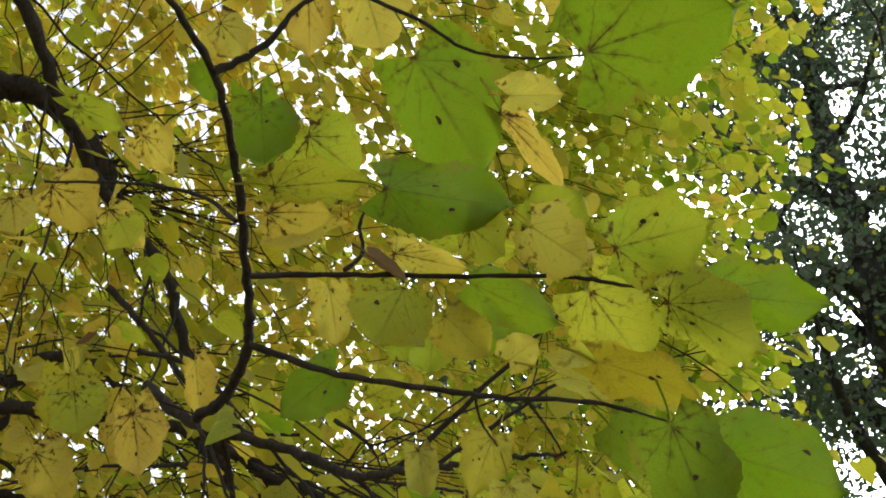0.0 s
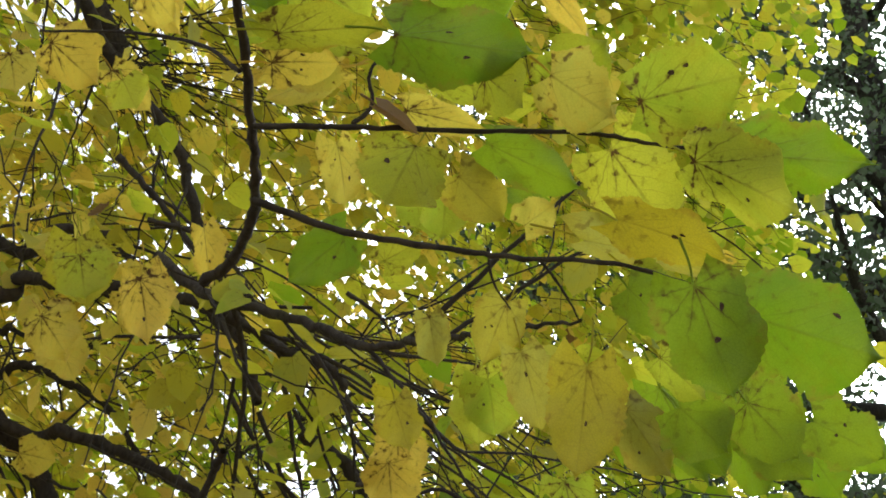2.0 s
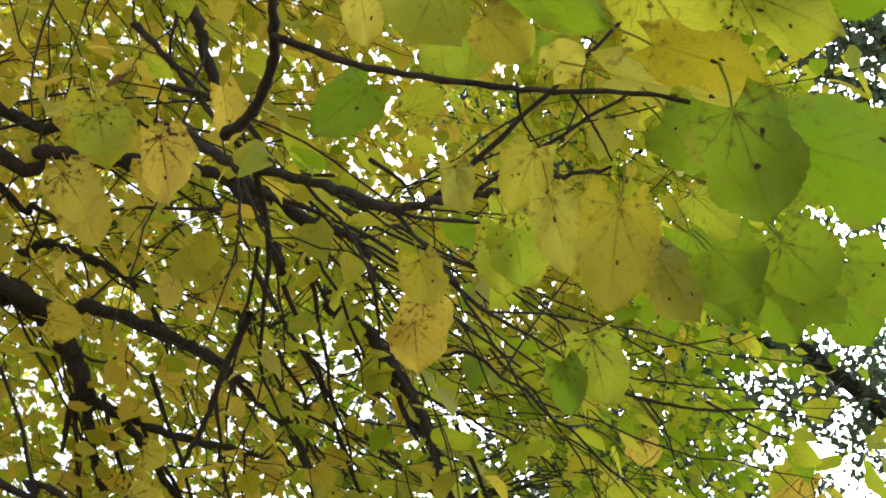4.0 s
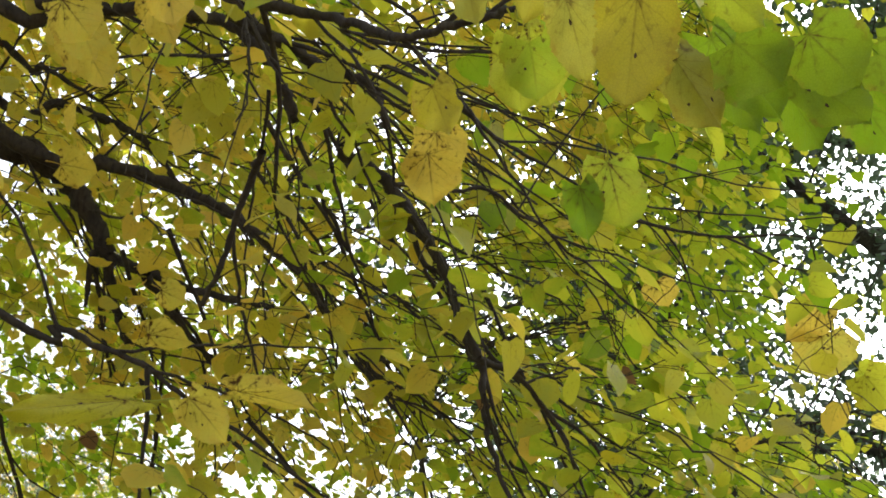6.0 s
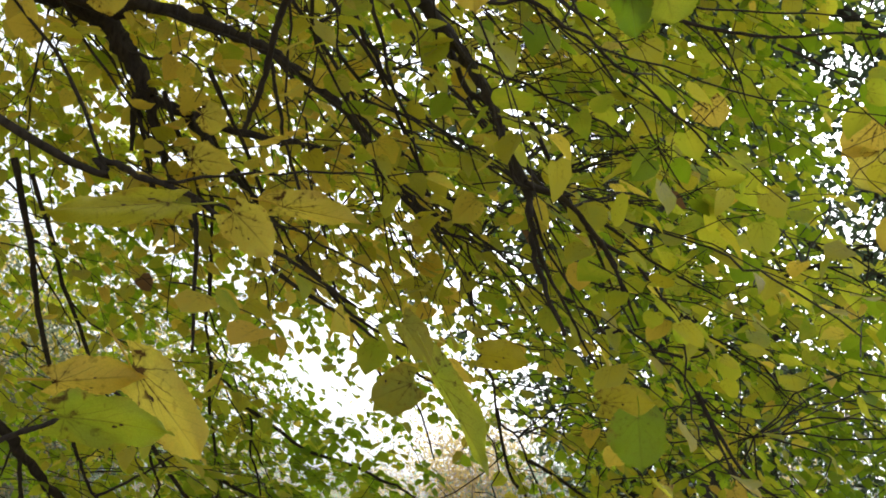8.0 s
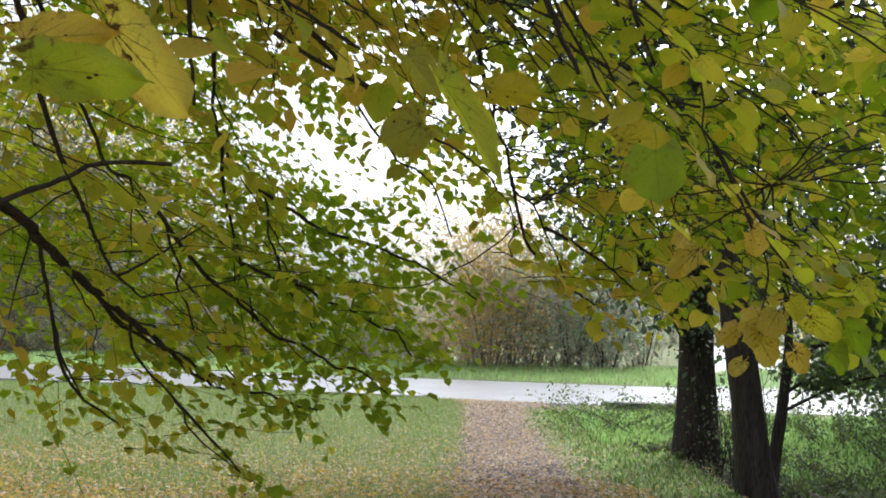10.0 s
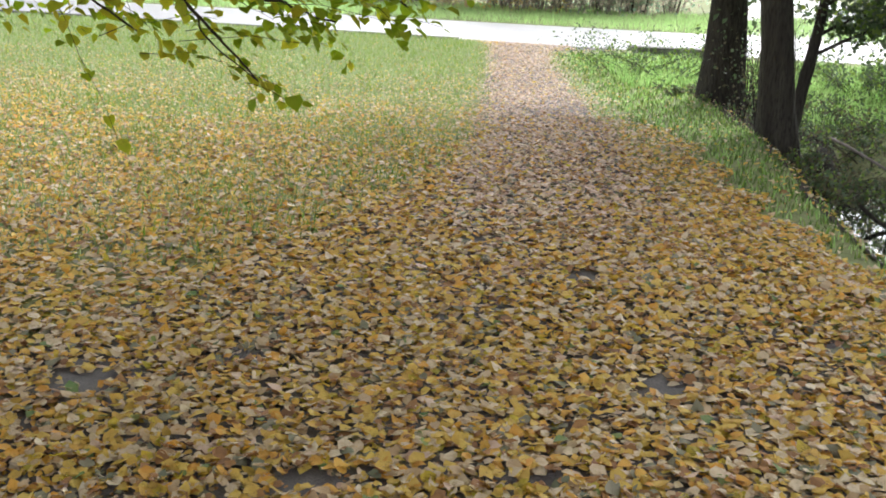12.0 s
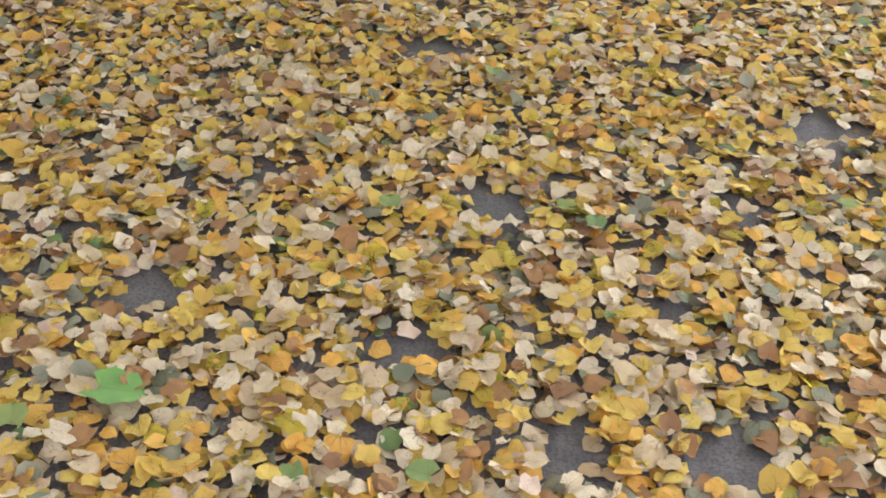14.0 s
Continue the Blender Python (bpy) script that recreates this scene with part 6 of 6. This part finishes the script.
hump("tree_stump", (2.1, 12.75, -0.45), 0.14, 0.26, M["alder_bark"], "dark rotten stump on the ditch bank", "stump")

# culvert head where the ditch meets the road
culvert = thing("culvert", "low dark culvert headwall at the edge of the road", "culvert", at=(0.9, 21.6, 0))


def block(name, x0, y0, z0, x1, y1, z1, mat, parent, bevel=0.02, label=""):
    bm = bmesh.new()
    bmesh.ops.create_cube(bm, size=1)
    for v in bm.verts:
        v.co = Vector((x0 + (v.co.x + 0.5) * (x1 - x0), y0 + (v.co.y + 0.5) * (y1 - y0), z0 + (v.co.z + 0.5) * (z1 - z0)))
    bmesh.ops.bevel(bm, geom=bm.edges[:], offset=bevel, segments=2, affect="EDGES")
    me = bpy.data.meshes.new(name)
    bm.to_mesh(me)
    bm.free()
    me.materials.append(mat)
    return part(name, me, parent, label)


block("headwall", -0.35, 21.45, -0.9, 1.5, 21.75, 0.12, M["concrete"], culvert)
block("coping", -0.45, 21.4, 0.12, 1.6, 21.8, 0.2, M["concrete"], culvert, 0.015)

# wooden post beyond the road
post = thing("wooden_post", "pale weathered wooden post on the grass verge", "post", at=(-6.6, 37.3, 0))
block("shaft", -6.7, 37.2, -0.1, -6.5, 37.4, 1.62, M["post_wood"], post, 0.03)
block("cap", -6.72, 37.18, 1.62, -6.48, 37.42, 1.68, M["post_wood"], post, 0.015)

# ---- thicket and trees beyond the road ----
THICKET = "thicket beyond the road"


def far_shrub(kind, tall, label, mats, stems, leaves, leaf, spread, name, wood="stem"):
    return sapling((-6.0, 60.0), tall, spread, stems, leaves, mats, label, THICKET, name, 0.02 * tall / 4, leaf, 0.86, wood)


# the stem and thicket colours used here have haze mixed into them
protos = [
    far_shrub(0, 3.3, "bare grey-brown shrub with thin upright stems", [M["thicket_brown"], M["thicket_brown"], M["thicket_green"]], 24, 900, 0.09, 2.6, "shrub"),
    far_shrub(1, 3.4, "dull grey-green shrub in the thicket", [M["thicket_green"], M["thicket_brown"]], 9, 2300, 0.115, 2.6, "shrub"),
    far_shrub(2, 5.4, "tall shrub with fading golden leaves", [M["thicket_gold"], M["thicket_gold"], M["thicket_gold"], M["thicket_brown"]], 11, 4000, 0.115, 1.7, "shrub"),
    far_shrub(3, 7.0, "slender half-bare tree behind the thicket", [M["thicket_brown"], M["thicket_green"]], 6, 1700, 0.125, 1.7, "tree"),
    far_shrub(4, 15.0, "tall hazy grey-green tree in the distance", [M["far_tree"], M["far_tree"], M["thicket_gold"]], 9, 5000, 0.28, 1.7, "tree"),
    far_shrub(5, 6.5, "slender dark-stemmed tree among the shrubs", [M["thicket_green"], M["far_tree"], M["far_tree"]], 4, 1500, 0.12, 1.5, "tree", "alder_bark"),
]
vary = np.random.default_rng(5)
spots = [(x, road_near(x) + 16.8 + 1.6 * math.sin(x * 2.1) + (k % 2) * 1.6, 0 if (k * 7) % 5 in (0, 2, 4) else 1, vary.uniform(0.55, 1.25)) for k, x in enumerate(np.arange(-30, 18, 1.25))]
spots += [(x, road_near(x) + 20 + 2.5 * math.sin(x * 1.3), 1 if k % 3 else 0, vary.uniform(0.8, 1.5)) for k, x in enumerate(np.arange(-40, 26, 2.6))]
spots += [(x, road_near(x) + 18.5 + 2.0 * math.sin(x * 1.7), 3, vary.uniform(0.7, 1.25)) for k, x in enumerate(np.arange(-3.4, 16, 1.3))]
spots += [(-4.9, 37.6, 2, 1.1), (-4.2, 38.4, 2, 1.25), (-5.6, 39, 2, 0.95), (-12.6, 60, 3, 0.95), (-13.8, 61, 2, 1.2), (-3.3, 37.8, 1, 1.15), (-2.4, 38.3, 1, 1.3), (-1.5, 37.5, 1, 1.1), (-8.6, 38.6, 1, 0.7), (-10.4, 39.0, 1, 0.75)]
spots += [(x, road_near(x) + 14.6 + 1.2 * math.sin(x * 3.3), (1, 0, 1, 2)[k % 4], (0.42, 0.5, 0.55, 0.4)[k % 4]) for k, x in enumerate((-21, -17.5, -15.8, -13.9, -12.6, -10.2, -8.9, -7.6, -1.2, 0.4, 2.6, 4.1, 6.6, 9.0))]
spots += [(-18.5, 43.5, 2, 0.8), (-9.6, 42.5, 2, 0.75), (-15.0, 44, 2, 0.7), (1.8, 42.0, 2, 0.85)]
spots += [(-3.6, 39.2, 5, 0.8), (-2.0, 39.0, 5, 1.0), (-0.9, 38.2, 5, 0.9), (0.3, 39.6, 5, 1.05), (1.7, 38.4, 5, 0.8), (3.2, 40.0, 5, 1.1), (5.0, 38.6, 5, 0.9), (-12.0, 42.6, 5, 0.9), (-16.5, 43.0, 5, 1.0), (-20, 44.0, 5, 1.1), (7.4, 39.2, 5, 1.0)]
spots += [(3, 88, 4, 0.6), (9, 90, 4, 0.75), (6, 96, 4, 0.6), (13, 86, 4, 0.8), (5, 84, 1, 1.2), (8, 86, 1, 1.3), (2.5, 82, 1, 1.3), (11, 84, 0, 1.4)]
spots += [(-22.5, 50, 4, 0.8), (-26, 50, 4, 0.9), (-31, 47, 4, 0.95), (-28, 45, 4, 0.7), (-37, 46, 4, 0.9), (-33, 55, 4, 1.1), (-24, 47, 4, 0.8), (-29, 52, 4, 1.0), (-35, 50, 4, 1.1), (-20.5, 56, 4, 0.7), (-42, 55, 4, 1.0), (9, 52, 4, 0.9), (15, 47, 4, 1.1), (3.5, 58, 4, 0.8), (24, 52, 4, 1.0)]
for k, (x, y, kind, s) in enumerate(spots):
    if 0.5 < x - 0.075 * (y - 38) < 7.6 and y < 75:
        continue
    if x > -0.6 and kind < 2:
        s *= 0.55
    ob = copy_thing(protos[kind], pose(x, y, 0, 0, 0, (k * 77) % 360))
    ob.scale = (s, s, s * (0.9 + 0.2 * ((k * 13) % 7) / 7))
for k, pr in enumerate(protos):
    pr.location = (-33.0 - 2.6 * k, 46.0 + 2 * k, 0)

# ---- grass ----
def grass(name, label, xs, ys, count, tall, keepf, mats, parent=None, weights=None):
    x, y = rng.uniform(*xs, count), rng.uniform(*ys, count)
    k = keepf(x, y)
    x, y = x[k], y[k]
    n = len(x)
    b = np.stack([x, y, height(x, y) - 0.005], -1)
    h = tall * rng.uniform(0.5, 1.3, n)
    a = rng.uniform(0, 2 * math.pi, n)
    w = 0.0035 + 0.0035 * rng.random(n) + 0.0002 * y
    sidev = np.stack([np.cos(a), np.sin(a), np.zeros(n)], -1)
    bend = rng.normal(size=(n, 3)) * (0.35, 0.35, 0)
    p0, p1 = b - sidev * w[:, None], b + sidev * w[:, None]
    mid = b + (np.array([0, 0, 0.6]) + bend * 0.35) * h[:, None]
    m0, m1 = mid - sidev * (w * 0.7)[:, None], mid + sidev * (w * 0.7)[:, None]
    tipv = b + (np.array([0, 0, 1.0]) + bend) * h[:, None]
    v = np.stack([p0, p1, m1, m0, tipv], 1).reshape(-1, 3)
    o = np.arange(n)[:, None] * 5
    q = o + np.array([[0, 1, 2, 3]])
    t = o + np.array([[3, 2, 4]])
    mi = rng.choice(len(mats), n, p=weights)
    uv = np.tile(np.array([(0.3, 0.1), (0.7, 0.1), (0.7, 0.6), (0.3, 0.6), (0.5, 1.0)]), (n, 1))
    me = raw_mesh(name, v, q, t, uv, mats, mi, mi)
    return tagged(new(name, me), label, "grass", kind="stuff")


def path_left(y):
    return np.interp(y, [0, 4, 7, 9.2, 11, 13, 17.9, 22, 23.7], [-2.8, -2.4, -1.7, -1.4, -1.6, -1.85, -2.62, -3.3, -3.9])


def path_right(y):
    return np.interp(y, [0, 4, 7, 9.2, 11, 13.4, 18.3, 21.6, 23.2], [2.1, 1.5, 0.9, 0.35, 0.0, -0.6, -1.5, -1.9, -0.6])


def strip_inner(y):
    """Edge between the leaf litter and the clean grass of the bank."""
    return np.interp(y, [0, 6, 7.46, 8.6, 11, 12.7, 17.6, 22], [2.6, 1.85, 1.38, 1.05, 0.6, -0.05, -1.04, -1.6])


grass("lawn_grass", "thin autumn lawn grass mixed with fallen leaves", (-19, -1), (5.5, 24.8), 150000, 0.085, lambda x, y: (x < path_left(y) + 0.12 * rng.normal(size=len(x))) & (y < road_near(x) - 0.1) & (rng.random(len(x)) < 0.45 + 0.55 * step(8, 12, y)), [M["blade"], M["dry_blade"]], weights=[0.3, 0.7])
grass("lawn_edge_grass", "short green grass blades between the fallen leaves", (-8, -1), (6.2, 12), 26000, 0.085, lambda x, y: (x < path_left(y) - 0.1 + 0.15 * rng.normal(size=len(x))) & (rng.random(len(x)) < 0.3 + 0.7 * np.clip(np.sin(1.9 * x + 0.4) * np.sin(2.3 * y + x), 0, 1)), [M["blade"], M["dry_blade"]], weights=[0.6, 0.4])
# half the bank blades take the tone darkened for tree shade
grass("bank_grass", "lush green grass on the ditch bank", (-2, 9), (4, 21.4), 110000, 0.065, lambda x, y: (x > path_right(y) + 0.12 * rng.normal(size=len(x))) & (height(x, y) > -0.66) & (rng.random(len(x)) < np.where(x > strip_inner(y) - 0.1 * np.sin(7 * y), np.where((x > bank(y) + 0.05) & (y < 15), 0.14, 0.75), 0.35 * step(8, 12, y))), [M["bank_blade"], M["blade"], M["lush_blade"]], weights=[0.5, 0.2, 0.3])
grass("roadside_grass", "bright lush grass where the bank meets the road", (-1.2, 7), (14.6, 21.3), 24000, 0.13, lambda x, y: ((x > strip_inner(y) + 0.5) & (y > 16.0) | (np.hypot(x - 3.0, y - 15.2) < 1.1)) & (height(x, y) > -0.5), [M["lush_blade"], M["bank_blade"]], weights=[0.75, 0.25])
grass("verge_grass", "bright green verge grass beyond the road", (-24, 14), (28, 46), 70000, 0.2, lambda x, y: (y > road_near(x) + 7.2) & (y < road_near(x) + 16.5 + 1.2 * np.sin(1.7 * x) + 0.8 * np.sin(4.1 * x)), [M["verge_blade"], M["dry_blade"]], weights=[0.8, 0.2])

# ---- fallen leaves ----
LITTER_MATS = [M["litter_tan"], M["litter_gold"], M["litter_brown"], M["litter_grey"], M["litter_green"], M["yellow"], M["litter_pink"], M["litter_orange"]]
BARE = [(-0.26, 2.6, 0.085), (-0.27, 1.99, 0.06), (-0.88, 1.95, 0.07), (0.48, 3.4, 0.10), (-0.75, 3.41, 0.08), (0.01, 3.63, 0.07), (-1.9, 4.0, 0.12), (0.38, 4.6, 0.10), (0.44, 1.96, 0.075), (0.13, 1.86, 0.06), (0.34, 2.87, 0.06), (-0.9, 2.44, 0.045), (-0.27, 1.78, 0.035), (0.25, 2.34, 0.04), (-1.36, 4.46, 0.07), (-0.77, 6.7, 0.09), (-0.05, 6.1, 0.09)]


def litter_points(xs, ys, count, dens):
    x, y = rng.uniform(*xs, count), rng.uniform(*ys, count)
    k = rng.random(count) < dens(x, y)
    for bx, by, r in BARE:
        k &= np.hypot(x - bx, (y - by)) > 1.2 * r * (1 + 0.3 * np.sin(5 * np.arctan2(y - by, x - bx)))
    return np.stack([x[k], y[k]], -1)


def litter_pose(p, up):
    n = len(p)
    a = rng.uniform(0, 2 * math.pi, n)
    t = np.stack([np.cos(a), np.sin(a), rng.normal(size=n) * 0.14], -1)
    nr = rng.normal(size=(n, 3)) * 0.24 + np.array([0, 0, 1.0])
    nr *= np.where(rng.random(n) < 0.5, 1, -1)[:, None]
    z = height(p[:, 0], p[:, 1]) + 0.012 + up * rng.random(n)
    return np.stack([p[:, 0], p[:, 1], z], -1), t, nr


def litter_tones(p):
    n = len(p)
    r = rng.random(n)
    # path middle: trodden leaves, paled further for the open-sky light falling there
    trodden_lit = step(0.9, 0.2, np.abs(p[:, 0] - (path_left(p[:, 1]) + path_right(p[:, 1])) / 2) / 1.2) * step(5.5, 9.0, p[:, 1])
    far = step(3.0, 6.5, p[:, 1])
    lawn = step(9.0, 14.0, p[:, 1])
    share = np.stack([0.38 - 0.06 * far + 0.1 * lawn, 0.28 + 0.08 * far - 0.08 * lawn, 0.12 - 0.02 * far, 0.06 + 0 * r, 0.012 + 0 * r, 0.04 + 0.05 * far, 0.02 + 0.75 * trodden_lit + 0.1 * lawn, 0.11 + 0.06 * far - 0.08 * lawn])
    share[0] += 0.3 * trodden_lit
    share[2] += 0.12 * trodden_lit
    share[1] *= 1 - 0.75 * trodden_lit
    share[3] += 0.15 * trodden_lit
    share = np.cumsum(share / share.sum(0), 0)
    return np.sum(r[None] > share, 0).clip(0, 7)


def density(x, y):
    """Fallen leaves on each square metre."""
    d = np.interp(y, [0, 6, 8.5, 10.5, 12.5, 15, 18, 24], [1480, 1600, 1500, 1150, 700, 340, 130, 45])
    d = d * (0.75 + 0.35 * np.sin(0.9 * x + 1.1 * y) * np.sin(1.3 * y - 0.5 * x))
    on_path = (x > path_left(y) + 0.1 * rng.normal(size=len(x))) & (x < path_right(y) + 0.1 * rng.normal(size=len(x)))
    d = np.where(on_path, np.maximum(d, np.interp(y, [6, 12, 24], [1350, 1100, 800])), d)
    d = np.where(x > strip_inner(y) + 0.12 * np.sin(6 * y), 45 + 80 * step(0.1, 0.4, x - bank(y)) * (1 - step(0.5, 0.9, x - bank(y))), d)
    return np.where(y > road_near(x) - 0.2, 0, d)


def sown(xs, ys, most):
    area = (xs[1] - xs[0]) * (ys[1] - ys[0])
    return litter_points(xs, ys, int(area * most), lambda x, y: density(x, y) / most)


DRY_SIX = [crumpled(SIX[k % 4], 90 + k) for k in range(10)]
patches = [((-2.6, 1.7), (0.7, 3.6), 1750, 0.03, LITTER), ((-3.8, 2.5), (3.6, 5.2), 1750, 0.03, DRY_SIX), ((-6.0, 3.0), (5.2, 8.6), 1700, 0.035, DRY_SIX), ((-9.5, 2.6), (8.6, 12.5), 1450, 0.045, DRY_SIX),
           ((-17, 1.4), (12.5, 17.0), 1150, 0.06, SMALL), ((-17, 2.0), (17.0, 24), 1000, 0.05, SMALL), ((-9, -2.6), (0.7, 3.6), 1600, 0.02, KITE), ((-9, -3.8), (3.6, 5.2), 1600, 0.02, KITE),
           ((-9, -6.0), (5.2, 8.6), 1600, 0.03, KITE), ((1.7, 3.4), (0.7, 3.6), 1600, 0.02, KITE), ((2.5, 3.4), (3.6, 5.2), 1600, 0.02, KITE), ((-9, 3.4), (-6.5, 0.7), 1600, 0.02, KITE)]
for xs, ys, most, up, shapes in patches:
    pts = sown(xs, ys, most)
    a, t, nr = litter_pose(pts, up)
    sz = (0.026 + 0.042 * rng.beta(1.6, 1.9, len(a))) * (1 - 0.15 * step(6, 13, a[:, 1]))
    part("fallen_leaves", leaves_mesh("fallen_leaves", a, t, nr, sz, litter_tones(pts), LITTER_MATS, shapes), ground, "tan, golden and brown fallen linden leaves", "stuff")
# crumbs of leaf and stalks between them
crumb_p = litter_points((-2.4, 2.0), (0.8, 5.5), 7000, lambda x, y: np.ones(len(x)))
a, t, nr = litter_pose(crumb_p, 0.01)
a[:, 2] -= 0.006
part("fallen_leaves", leaves_mesh("fallen_leaves", a, t, nr, rng.uniform(0.010, 0.028, len(a)), rng.choice([0, 2, 2, 3], len(a)), LITTER_MATS, LITTER), ground, "brown crumbs of dry leaf", "stuff")
# the nearest ones singly
singles = []
for k in range(30):
    kind = ["litter_tan", "litter_gold", "litter_tan", "litter_orange", "litter_brown", "litter_tan", "yellow", "litter_tan", "litter_gold", "litter_tan"][k % 10]
    singles.append(fine_leaf("leaf", 1.0, rng.uniform(0.85, 1.05), M[kind], k % 4 == 0, rng.uniform(-0.25, 0.3), rng.uniform(-0.2, 0.35), 300 + k, 0.3, 16, 9))
green_leaf = fine_leaf("leaf", 1.0, 1.0, M["fresh_green"], False, 0.1, 0.1, 999, 0.3, 16, 9, False)
dull_leaf = fine_leaf("leaf", 1.0, 1.0, M["litter_green"], False, 0.1, 0.2, 998, 0.3, 16, 9, False)
spots = [(-1.0 + 1.9 * rng.random(), 1.35 + 1.6 * rng.random()) for _ in range(290)]
spots = [(x, y) for x, y in spots if all(math.hypot(x - bx, y - by) > 1.25 * r for bx, by, r in BARE)]
for k, (x, y) in enumerate(spots):
    s = rng.uniform(0.033, 0.058)
    ob = part("leaf", singles[k % 30], ground)
    flip = 180 if rng.random() < 0.4 else 0
    ob.matrix_basis = pose(x, y, 0.045 + 0.01 * rng.random(), flip + rng.normal() * 10, rng.normal() * 10, rng.uniform(0, 360)) @ Matrix.Scale(s, 4)
for x, y, s, a in ((-0.76, 1.62, 0.10, -80), (-0.49, 2.45, 0.055, 20), (-0.1, 2.63, 0.055, -80), (-0.5, 3.3, 0.05, 200), (0.01, 2.58, 0.05, 10), (0.58, 2.94, 0.05, -60), (-0.85, 1.47, 0.06, 30), (-0.07, 1.66, 0.05, 90)):
    ob = part("leaf", green_leaf if s > 0.08 else dull_leaf, ground, "green fallen leaf")
    ob.matrix_basis = pose(x, y, 0.055, 4, -5, a) @ Matrix.Scale(s, 4)
